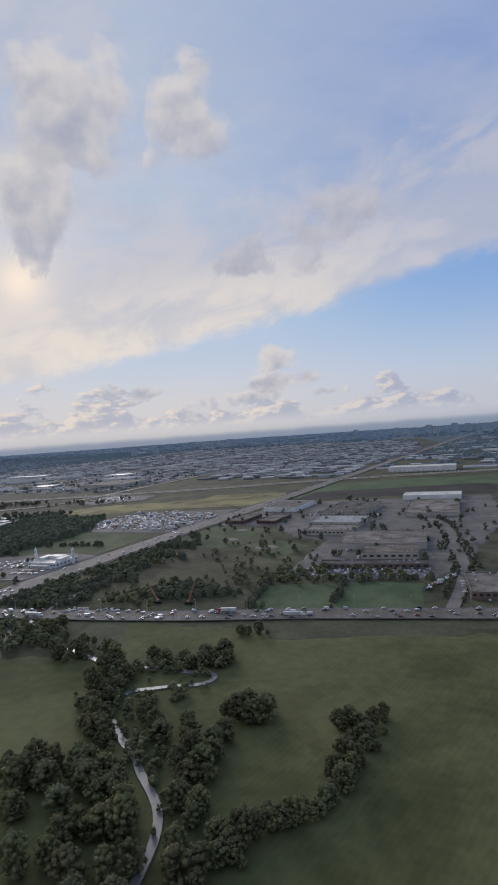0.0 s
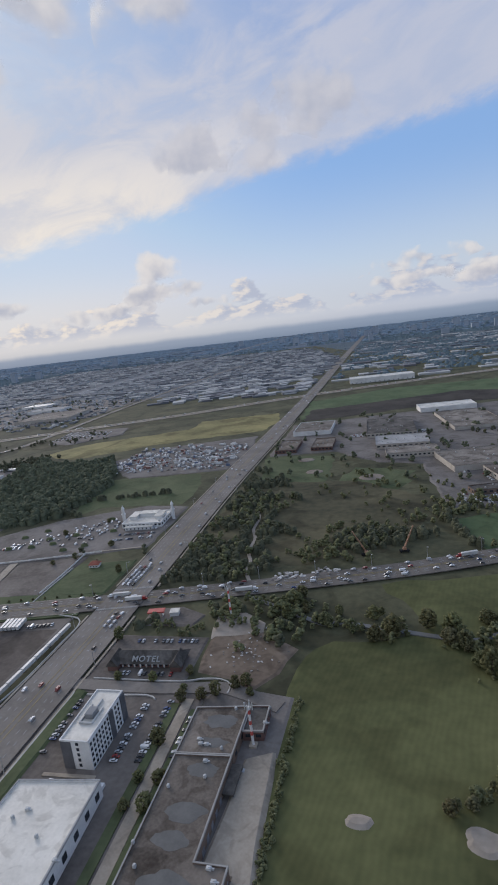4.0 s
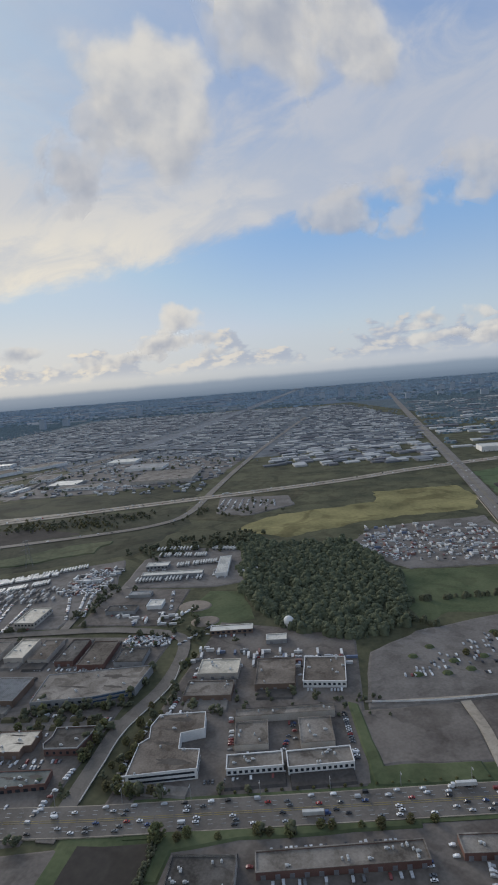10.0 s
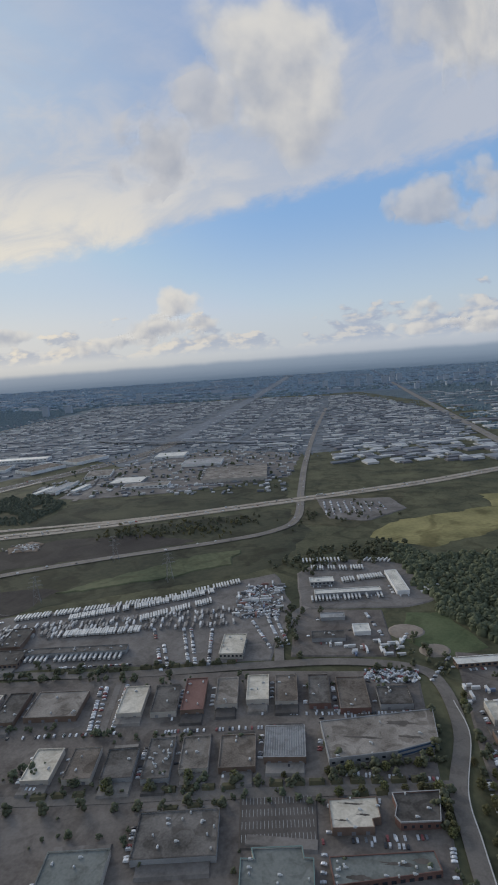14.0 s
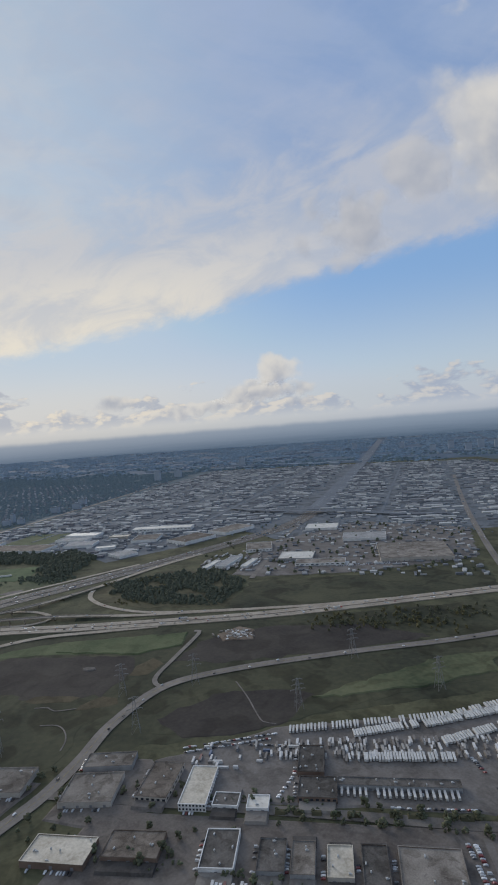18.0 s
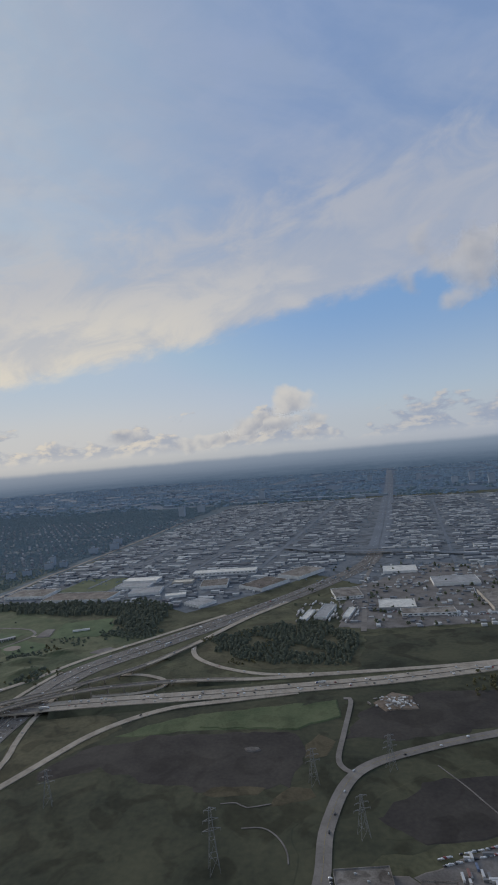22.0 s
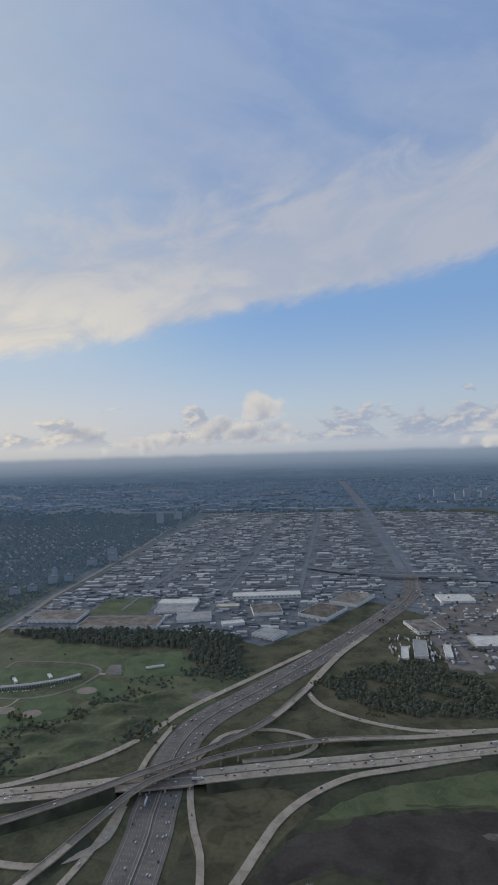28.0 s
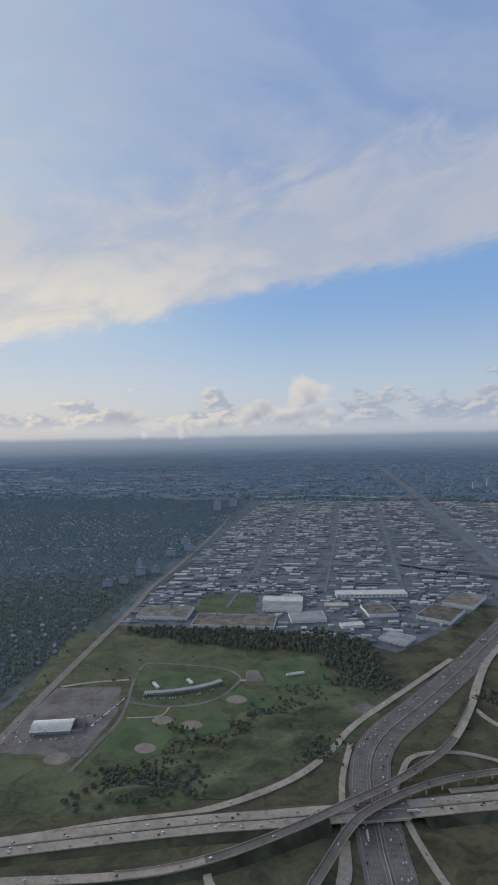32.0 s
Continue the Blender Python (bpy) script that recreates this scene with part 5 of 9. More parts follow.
for k in range(13):
    if k not in (4, 8):
        put("window", panel_mesh("tall_window", 0.75, 1.9, M_GLASS, 0.08), teal_office, -522 + 21.6 * (k + 0.5) / 13 - teal_office.location.x, 112.3 + 2.3 * (k + 0.5) / 13 - teal_office.location.y, 1.7, math.atan2(2.3, 21.6))
stepped_building("brick_plaza", [(-495, 118.2), (-464, 125.8), (-465.4, 132.4), (-496.8, 127.4)], 2.6, "green", "brick", "low brick plaza with a streaked grey-green roof", "strip mall", 14, fronts=((0, 12, "shop_window", 1.5, 1.1, 0.9, M_GLASS),), stains=((-488, 121.6, 3.6, 0.8), (-477, 127, 4.5, 0.6), (-469.5, 128.6, 2.5, 1.0)))
stepped_building("warehouse", [(-496, 137), (-482.5, 138.6), (-483, 141.8), (-480.3, 142.6), (-481.4, 151.2), (-497.5, 148.6)], 3.2, "cream", "brown", "brick warehouse with a stepped cream roof", "warehouse", 5, fronts=((0, 3, "loading_door", 1.3, 1.5, 0.9, M_DOOR),), stains=((-490, 147.6, 4.0, 0.4), (-486, 143.4, 2.0, 0.35), (-493, 140.6, 2.2, 0.3)))
stepped_building("warehouse", [(-474.2, 140.9), (-461.6, 142.6), (-459.9, 155.4), (-476, 152.9), (-474.9, 147.7), (-475.9, 143.3)], 3.4, "dark", "brick", "brick unit with a stepped dark roof and pale rim", "warehouse", 3, rim=ROOFS["pale"], fronts=((0, 5, "window", 0.9, 1.0, 1.6, M_GLASS),))
building("warehouse", -546, 131, 27, 18, 3.0, 9, "dark", "grey", W_DARK, "warehouse", 12)
building("warehouse", -574, 113, 20, 18, 3.0, 9, "green", "beige", "low warehouse with a green-grey roof", "warehouse", 3)
building("warehouse", -620, 120, 22, 16, 3.0, 8, "dark", "grey", W_DARK, "warehouse", 5)
building("warehouse", -655, 118, 20, 18, 3.0, 8, "grey", "beige", W_GREY, "warehouse", 5)
building("warehouse", -700, 116, 26, 20, 3.0, 8, "brown", "brown", "low brick warehouse with a brown roof", "warehouse", 4)
building("warehouse", -695, 163, 22, 9, 3.0, 8, "brown", "brick", "low brick storage building", "warehouse", 2, doors=5)
# second row
building("warehouse", -608, 157, 11, 17, 3.0, 7, "cream", "beige", "small warehouse with a cream roof", "warehouse", 1, doors=2, group="row of small warehouses")
building("warehouse", -592.5, 159, 11, 17, 3.0, 9, "brown", "beige", "small warehouse with a brown roof", "warehouse", 2, doors=2, group="row of small warehouses")
building("warehouse", -577.5, 160, 12, 16, 3.0, 10, "dark", "grey", "small warehouse with a dark roof", "warehouse", 1, doors=2, group="row of small warehouses")
building("warehouse", -563, 164, 10.5, 22, 3.0, 9, "dark", "grey", "small warehouse with a dark roof and many vents", "warehouse", 18, doors=2, group="row of small warehouses")
building("warehouse", -549.5, 168, 11, 18, 3.0, 9, "grey", "beige", "small warehouse with a grey roof", "warehouse", 3, doors=3, group="row of small warehouses")
building("warehouse", -533, 170, 14, 18, 3.0, 8, "brown", "brown", "small warehouse with a stained brown roof", "warehouse", 3, doors=3, group="row of small warehouses")
building("warehouse", -515, 176, 16, 18, 3.5, 5, "pale", "brown", "warehouse with a ribbed metal roof", "warehouse", 0, doors=4, ribs=16, group="row of small warehouses")
stepped_building("factory", [(-497.5, 167), (-472.6, 173), (-456, 180.5), (-455.4, 199.4), (-501.6, 188.3)], 3.7, "grey", "grey", "broad flat factory with a grey roof and blue-glazed front", "factory", 6, (1,), glass=M_BLUEGLASS, fronts=((0, 8, "window", 1.3, 0.9, 1.8, M_GLASS),), stains=((-469, 189.5, 5.0, 1.3), (-484, 180, 6.0, 0.7), (-466, 181.5, 4.0, 0.8)))
# third row
building("warehouse", -622, 194, 24, 19, 3.0, 7, "grey", "brown", "broad warehouse with a mottled grey roof", "warehouse", 4, doors=4, group="row of warehouses by the street")
building("warehouse", -587, 199, 11, 20, 3.2, 8, "cream", "beige", "narrow warehouse with a cream roof", "warehouse", 1, doors=2, group="row of warehouses by the street")
building("warehouse", -572, 201, 11.5, 20, 3.2, 9, "dark", "beige", "narrow warehouse with a blue-grey roof", "warehouse", 2, doors=2, group="row of warehouses by the street")
building("warehouse", -559.5, 205, 10, 24, 3.2, 8, "red", "brown", "narrow warehouse with a red-brown roof", "warehouse", 5, doors=2, group="row of warehouses by the street")
building("warehouse", -545, 208, 10, 20, 3.2, 8, "grey", "beige", "narrow warehouse with a grey-green roof", "warehouse", 2, doors=3, group="row of warehouses by the street")
building("warehouse", -531, 211, 10, 19, 3.5, 7, "cream", "beige", "narrow warehouse with a bright cream roof", "warehouse", 3, doors=2, group="row of warehouses by the street")
building("warehouse", -518, 212, 10, 20, 3.0, 6, "brown", "beige", "narrow warehouse with a brown roof", "warehouse", 3, doors=2, group="row of warehouses by the street")
building("warehouse", -503, 212, 9.5, 22, 3.0, 5, "dark", "brick", "narrow warehouse with a dark roof", "warehouse", 2, doors=2, group="row of warehouses by the street")
building("warehouse", -488, 210, 13, 23, 3.2, 6, "brown", "brick", "brick warehouse with a brown roof", "warehouse", 2, doors=2, group="row of warehouses by the street")
building("warehouse", -470, 209, 14, 13, 3.0, 6, "dark", "grey", W_DARK, "warehouse", 4, doors=2)
building("warehouse", -683, 188, 11, 17, 3.0, 9, "dark", "grey", W_DARK, "warehouse", 3, doors=2)
building("warehouse", -670.5, 189, 9.5, 17, 3.0, 9, "grey", "grey", W_GREY, "warehouse", 2, doors=2)
building("warehouse", -656, 190, 10, 16, 3.0, 9, "cream", "beige", "small warehouse with a cream roof", "warehouse", 3, doors=2)
building("warehouse", -642.5, 190, 10, 22, 3.0, 9, "dark", "brown", W_DARK, "warehouse", 3, doors=1)
building("bus_hall", -489, 318, 42, 6, 3.0, 8, "white", "grey", "long white-roofed bus garage", "garage", 0, doors=16)
building("bus_hall", -506, 335, 16, 8, 3.0, 8, "white", "grey", "white-roofed bus garage office", "garage", 2, windows=6)
building("bus_hall", -457, 334, 8, 34, 3.0, 9, "white", "white", "long white-roofed bus shed", "garage", 0, ribs=6)
building("shed", -436, 324, 10, 8, 2.6, 9, "white", "white", "small white-roofed depot shed", "shed", 0)
building("warehouse", -550, 249, 12.5, 20, 3.5, 3, "cream", "beige", "warehouse with a bright cream roof", "warehouse", 4, windows=6)
building("warehouse", -728, 222, 13, 28, 3.5, 8, "cream", "white", "long white warehouse with a stained cream roof", "warehouse", 0, windows=8, storeys=2)
building("shed", -712, 216, 12, 9, 2.5, 7, "dark", "white", "small dark-roofed workshop with white doors", "workshop", 2, doors=3)
building("shed", -697, 217, 10, 9, 2.5, 9, "white", "white", "small white workshop in a truck yard", "workshop", 1, doors=2)
building("truck_terminal", -672, 231, 18, 15, 3.2, 8, "dark", "brown", "dark-roofed truck terminal office", "terminal", 6, windows=7)
building("truck_terminal", -679, 252, 13, 22, 3.2, 9, "dark", "brown", "dark-roofed truck terminal hall", "terminal", 8)
building("truck_terminal", -636, 241, 56, 6, 3.0, 7.5, "dark", "grey", "long dark loading dock with truck doors", "terminal", 10, doors=24)
building("shed", -500, 262, 18, 8, 2.6, 5, "dark", "grey", "small dark-roofed yard building", "shed", 3)
building("shed", -498, 285, 14, 6, 2.4, 6, "pale", "grey", "small grey yard shed", "shed", 1)
building("warehouse", -482, 270, 9, 9, 2.6, 6, "white", "white", "small white yard building", "shed", 1)
# beyond the avenue and along the freeway
building("warehouse", -92, 330, 50, 38, 4.0, 13, "grey", "beige", "very broad flat-roofed warehouse", "warehouse", 12)
building("warehouse", -80, 299, 30, 20, 4.0, 13, "brown", "beige", "square brown-roofed wing of a broad warehouse", "warehouse", 6, windows=8)
building("shop_row", -82, 273, 54, 9, 3.0, 13, "dark", "brown", "long row of small shops with a dark roof", "shops", 10, windows=16)
building("warehouse", -24, 250, 20, 30, 3.2, 12, "grey", "brown", "grey-roofed brick warehouse with a row of windows", "warehouse", 8, windows=8)
building("far_warehouse", -160, 800, 90, 30, 7.0, 5, "white", "white", "very long white warehouse beyond the freeway", "warehouse", 0, doors=14)
building("warehouse", -148, 443, 38, 60, 4.0, 2, "dark", "beige", "dark-roofed warehouse with a pale front", "warehouse", 12, windows=12)
building("warehouse", -140, 388, 37, 30, 4.0, 2, "pale", "beige", "pale-roofed warehouse of the business park", "warehouse", 9, windows=10)
building("warehouse", -134, 355, 34, 20, 4.0, 3, "grey", "beige", "low grey warehouse of the business park", "warehouse", 7, windows=12)
building("warehouse", -85, 458, 40, 72, 3.2, 8, "grey", "beige", "very broad grey warehouse with a pale rim", "warehouse", 10)
building("warehouse", -97, 522, 50, 24, 4.5, 6, "white", "white", "long white warehouse of the business park", "warehouse", 3)
building("warehouse", -225, 394, 16, 34, 3.0, 0, "brown", "brick", "low brown-roofed shop beside the avenue", "shop", 4, windows=6)
building("warehouse", -198, 396, 16, 32, 3.0, 0, "brown", "brick", "low brown-roofed shop beside a lot", "shop", 4, windows=6)
building("warehouse", -213, 460, 32, 44, 4.0, 0, "grey", "white", "square grey warehouse with pale walls beside the avenue", "warehouse", 5)
building("warehouse", 20, 420, 40, 40, 4.5, 12, "grey", "white", "grey warehouse of the business park", "warehouse", 5)
building("warehouse", 40, 330, 40, 26, 4.0, 14, "brown", "brick", "brown-roofed warehouse of the business park", "warehouse", 4)
building("distribution_centre", -775, 668, 43, 36, 4.0, 4, "white", "grey", "white-roofed distribution warehouse beside the freeway", "warehouse", 0, doors=8)
building("distribution_centre", -740, 640, 60, 22, 3.5, 6, "grey", "white", "grey-roofed distribution warehouse with a pale front", "warehouse", 5, windows=10)
building("distribution_centre", -632, 690, 84, 80, 5.0, 7, "grey", "beige", "huge square distribution centre with a grey roof", "warehouse", 14, doors=14)
building("distribution_centre", -774, 858, 50, 38, 4.0, 4, "white", "white", "white-roofed warehouse in the haze", "warehouse", 2)
building("distribution_centre", -700, 780, 60, 40, 4.5, 5, "pale", "white", "pale warehouse in the haze", "warehouse", 3)

building("distribution_centre", -1245, 719, 110, 44, 4.5, 3, "brown", "white", "very long brown-roofed warehouse with truck doors", "warehouse", 6, doors=22)
building("distribution_centre", -1350, 743, 72, 48, 4.5, 3, "grey", "white", "broad grey warehouse in the haze", "warehouse", 5, doors=10)
building("distribution_centre", -1188, 783, 56, 24, 4.5, 3, "pale", "white", "long warehouse with a white front", "warehouse", 3, doors=8)
building("distribution_centre", -1192, 820, 60, 26, 5.0, 3, "white", "white", "long white-roofed warehouse in the haze", "warehouse", 0)
building("distribution_centre", -1150, 749, 48, 34, 4.5, 14, "pale", "white", "pale warehouse at the wood's edge", "warehouse", 4)
building("distribution_centre", -1061, 868, 108, 24, 5.5, 9, "white", "white", "very long white office warehouse in the haze", "warehouse", 3, windows=16)
building("distribution_centre", -1052, 789, 42, 46, 4.5, 14, "grey", "white", "square grey warehouse in the haze", "warehouse", 4)
building("distribution_centre", -970, 782, 46, 62, 5.0, -28, "brown", "white", "broad brown warehouse beside the freeway", "warehouse", 6, doors=6)
building("distribution_centre", -926, 850, 44, 66, 5.0, -28, "grey", "white", "broad grey warehouse beside the freeway", "warehouse", 6)
building("distribution_centre", -1036, 684, 34, 30, 4.0, -30, "pale", "white", "low pale warehouse at the wood's edge", "warehouse", 3, doors=5)
building("distribution_centre", -1090, 725, 30, 14, 4.0, 20, "white", "white", "small white-roofed warehouse at the wood's edge", "warehouse", 1)
building("distribution_centre", -1112, 806, 34, 16, 4.0, 8, "cream", "beige", "small cream-roofed warehouse in the haze", "warehouse", 1)
building("warehouse", -771, 173, 28, 15, 3.0, 7, "cream", "brown", "low warehouse with a stained cream roof", "warehouse", 6, doors=3)
building("warehouse", -741, 182, 24, 15, 3.0, 9, "brown", "brown", "low brown-roofed warehouse behind trees", "warehouse", 4, doors=3)
building("warehouse", -704.5, 187, 14, 21, 3.0, 10, "dark", "white", "narrow dark-roofed warehouse with a white end wall", "warehouse", 4, doors=1)
building("warehouse", -828, 208, 24, 20, 3.0, 12, "grey", "beige", "low warehouse with a mottled grey roof", "warehouse", 3)
building("warehouse", -856, 193, 22, 20, 2.6, 13, "grey", "beige", "low warehouse with a mottled grey roof", "warehouse", 3)
building("warehouse", -780, 211, 26, 22, 3.2, 13, "grey", "beige", "broad grey-roofed warehouse ringed by trees", "warehouse", 5, doors=4)
building("warehouse", -783, 233, 26, 12, 3.2, 14, "grey", "grey", "grey-roofed rear wing of a warehouse", "warehouse", 3)
building("warehouse", -749, 223, 16, 27, 3.2, 5, "brown", "beige", "brown-roofed warehouse with a pale front", "warehouse", 4, windows=6)
building("distribution_centre", -858, 642, 15, 52, 3.5, -6, "pale", "white", "narrow pale warehouse beside the freeway", "warehouse", 3, doors=2)
building("distribution_centre", -877, 628, 8, 38, 3.0, -6, "white", "white", "narrow white shed beside the freeway", "shed", 0)
building("distribution_centre", -829, 636, 8, 38, 3.0, -6, "white", "white", "narrow white shed beside a lane", "shed", 0)
building("distribution_centre", -841, 722, 36, 46, 4.0, 16, "grey", "white", "grey-roofed warehouse with a white front", "warehouse", 5, windows=8)
building("park_shed", -1254, 539, 11, 3, 2.2, -48, "white", "white", "small white-roofed park shed", "shed", 0)
building("park_shed", -1286, 526, 14, 3, 2.2, -48, "white", "white", "small white-roofed park shed", "shed", 0)
building("park_shed", -1149, 572, 20, 3, 2.0, 26, "white", "white", "long low white park shelter", "shed", 0)
# ---- buildings with a shape of their own ----
def lathe(bm, profile, x=0.0, y=0.0, seg=12):
    """Turns a profile of (radius, height) round the upright."""
    rings = []
    for r, z in profile:
        rings.append([bm.verts.new((x + r * math.cos(2 * math.pi * i / seg), y + r * math.sin(2 * math.pi * i / seg), z)) for i in range(seg)])
    for a, b in zip(rings, rings[1:]):
        for i in range(seg):
            bm.faces.new((a[i], a[(i + 1) % seg], b[(i + 1) % seg], b[i]))
    bm.faces.new(rings[-1])
    bm.faces.new(rings[0][::-1])


M_PANEL = surface("dark_grey_panel", (0.075, 0.075, 0.08), (0.115, 0.115, 0.12), 0.7, 0.3, 2)


def hotel():
    root = tagged(new("hotel"), "white and grey hotel tower with a white roof", "hotel")
    root.matrix_world = pose(-219.5, 84, 0, 0, 0, 1)
    box_part("wall", (-3.6, -9, -0.1, 3.6, 9, 7.6), WALLS["white"], root)
    box_part("wall", (-4.6, -4, -0.1, -3.62, 6, 5.4), WALLS["grey"], root, "grey side bay")
    for y0, y1, tone, deep in ((-9, 0.6, "white", 3.9), (0.62, 2.6, "grey", 4.05), (2.62, 6.6, "white", 3.9), (6.62, 9.0, "grey", 4.05)):
        box_part("facade_bay", (3.62, y0, -0.1, deep, y1, 7.5), WALLS[tone] if tone == "white" else M_PANEL, root, "dark grey facade bay" if tone == "grey" else "")
    box_part("roof", (-3.3, -8.7, 7.6, 3.3, 8.7, 7.66), ROOFS["white"], root)
    bm = bmesh.new()
    for q in ((-3.7, -9.1, 3.7, -8.8), (-3.7, 8.8, 3.7, 9.1), (-3.7, -8.8, -3.4, 8.8), (3.4, -8.8, 3.7, 8.8)):
        box_bm(bm, q[0], q[1], 7.6, q[2], q[3], 8.0)
    part("parapet", bm, WALLS["white"], root)
    box_part("plant_room", (-1.2, -1.6, 7.66, 1.0, 1.4, 9.0), WALLS["grey"], root, "", 0.08)
    box_part("roof_duct", (-1.9, -3.4, 7.66, -1.5, 3.2, 8.2), M_UNIT, root, "", 0.06)
    box_part("roof_duct", (-1.5, -3.4, 7.66, 1.6, -3.0, 8.2), M_UNIT, root, "", 0.06)
    box_part("roof_duct", (1.3, -3.0, 7.66, 1.7, 2.6, 8.1), M_UNIT, root, "", 0.06)
    box_part("roof_duct", (-0.3, 2.2, 7.66, 0.1, 5.4, 8.2), M_UNIT, root, "", 0.06)
    box_part("dark_panel", (-3.6, -9.12, -0.1, -0.9, -9.01, 7.6), M_PANEL, root, "dark grey facade panel")
    for s in range(5):
        put("window", panel_mesh("hotel_window", 0.7, 0.8, M_GLASS, 0.08), root, 0.7, -9, 1.4 + s * 1.4)
        for i in range(12):
            y = -8.3 + i * 1.36
            if not 0.2 < y < 2.8 and y < 6.5:
                put("window", panel_mesh("hotel_window", 0.7, 0.8, M_GLASS, 0.08), root, 3.9, y, 1.2 + s * 1.4, math.pi / 2)
            if s > 3:
                put("window", panel_mesh("hotel_window", 0.7, 0.8, M_GLASS, 0.08), root, -3.6, -7.8 + i * 1.5, 1.4 + s * 1.3, -math.pi / 2)


def motel():
    root = tagged(new("motel"), "low motel with a dark pitched roof and lettering", "motel")
    root.matrix_world = pose(-220, 117, 0, 0, 0, 3)
    box_part("wall", (-11, -3.2, -0.1, 11, 3.2, 2.0), WALLS["brick"], root)
    bm = bmesh.new()
    a = [bm.verts.new(p) for p in ((-12, -4, 1.8), (12, -4, 1.8), (12, 4, 1.8), (-12, 4, 1.8), (-9, 0, 4.0), (9, 0, 4.0))]
    for q in ((0, 1, 5, 4), (2, 3, 4, 5), (1, 2, 5), (3, 0, 4), (0, 3, 2, 1)):
        bm.faces.new([a[i] for i in q])
    part("roof", bm, ROOFS["dark"], root)
    for s in (-1, 1):
        bm = bmesh.new()
        a = [bm.verts.new((s * 10 + dx, dy, z)) for dx, dy, z in ((-2, -5.5, 1.9), (2, -5.5, 1.9), (2, 1, 1.9), (-2, 1, 1.9), (0, -5.5, 4.3), (0, 1, 4.3))]
        for q in ((0, 1, 4), (1, 2, 5, 4), (3, 0, 4, 5), (2, 3, 5), (0, 3, 2, 1)):
            bm.faces.new([a[i] for i in q])
        part("gable", bm, ROOFS["dark"], root)
        box_part("gable_wall", (s * 10 - 1.6, -5.2, -0.1, s * 10 + 1.6, -3.22, 2.0), WALLS["brick"], root)
    for i in range(9):
        put("door", panel_mesh("motel_door", 0.5, 1.1, WALLS["white"], 0.06), root, -7.6 + i * 1.9, -3.2, 0.7)
        put("window", panel_mesh("motel_window", 0.7, 0.6, M_GLASS, 0.06), root, -6.8 + i * 1.9, -3.2, 1.0)
    cu = bpy.data.curves.new("roof_lettering", "FONT")
    cu.body, cu.size, cu.extrude, cu.align_x, cu.offset = "MOTEL", 2.6, 0.08, "CENTER", 0.03
    cu.space_character = 1.15
    cu.materials.append(M_PAINT)
    ob = new("roof_lettering", cu)
    ob.parent = root
    ob.matrix_local = Matrix.LocRotScale((0, -3.3, 2.28), Euler((math.atan2(2.2, 4.0), 0, 0)), None)
    ob["label"] = "white painted roof lettering"


def minaret(x, y):
    root = tagged(new("minaret"), "slender white minaret with a small dome", "tower", "mosque minarets")
    root.matrix_world = pose(x, y, 0)
    bm = bmesh.new()
    lathe(bm, [(0.95, -0.1), (0.9, 5.2), (1.25, 5.4), (1.25, 5.9), (0.8, 6.0), (0.75, 8.0)], seg=8)
    part("shaft", bm, WALLS["white"], root)
    bm = bmesh.new()
    lathe(bm, [(0.85, 8.0), (0.95, 8.5), (0.7, 9.2), (0.25, 9.9), (0.05, 10.6)], seg=10)
    part("dome", bm, WALLS["white"], root)


def small_house():
    root = tagged(new("house"), "small white house with a red hipped roof", "house")
    root.matrix_world = pose(-277, 184, 0, 0, 0, 8)
    box_part("wall", (-2.2, -1.8, -0.1, 2.2, 1.8, 1.6), WALLS["white"], root)
    bm = bmesh.new()
    a = [bm.verts.new(p) for p in ((-2.6, -2.2, 1.6), (2.6, -2.2, 1.6), (2.6, 2.2, 1.6), (-2.6, 2.2, 1.6), (-0.8, 0, 3.0), (0.8, 0, 3.0))]
    for q in ((0, 1, 5, 4), (2, 3, 4, 5), (1, 2, 5), (3, 0, 4), (0, 3, 2, 1)):
        bm.faces.new([a[i] for i in q])
    part("roof", bm, surface("red_tile_roof", (0.26, 0.09, 0.06), (0.36, 0.14, 0.10), 0.9, 0.5, 3), root)
    for i in (-1, 0, 1):
        put("window", panel_mesh("house_window", 0.6, 0.6, M_GLASS, 0.05), root, i * 1.3, -1.8, 0.9)
    box_part("chimney", (0.9, 0.4, 2.0, 1.3, 0.8, 3.4), WALLS["brick"], root)


def radar_dome(x, y):
    root = tagged(new("dome_tank"), "white spherical dome on a low drum", "tank")
    root.matrix_world = pose(x, y, 0)
    bm = bmesh.new()
    lathe(bm, [(2.4, -0.1), (2.4, 1.2)], seg=16)
    part("drum", bm, WALLS["grey"], root)
    bm = bmesh.new()
    lathe(bm, [(2.3, 1.2), (2.75, 2.2), (2.85, 3.2), (2.5, 4.4), (1.7, 5.3), (0.7, 5.8), (0.1, 5.9)], seg=16)
    part("dome", bm, WALLS["white"], root)


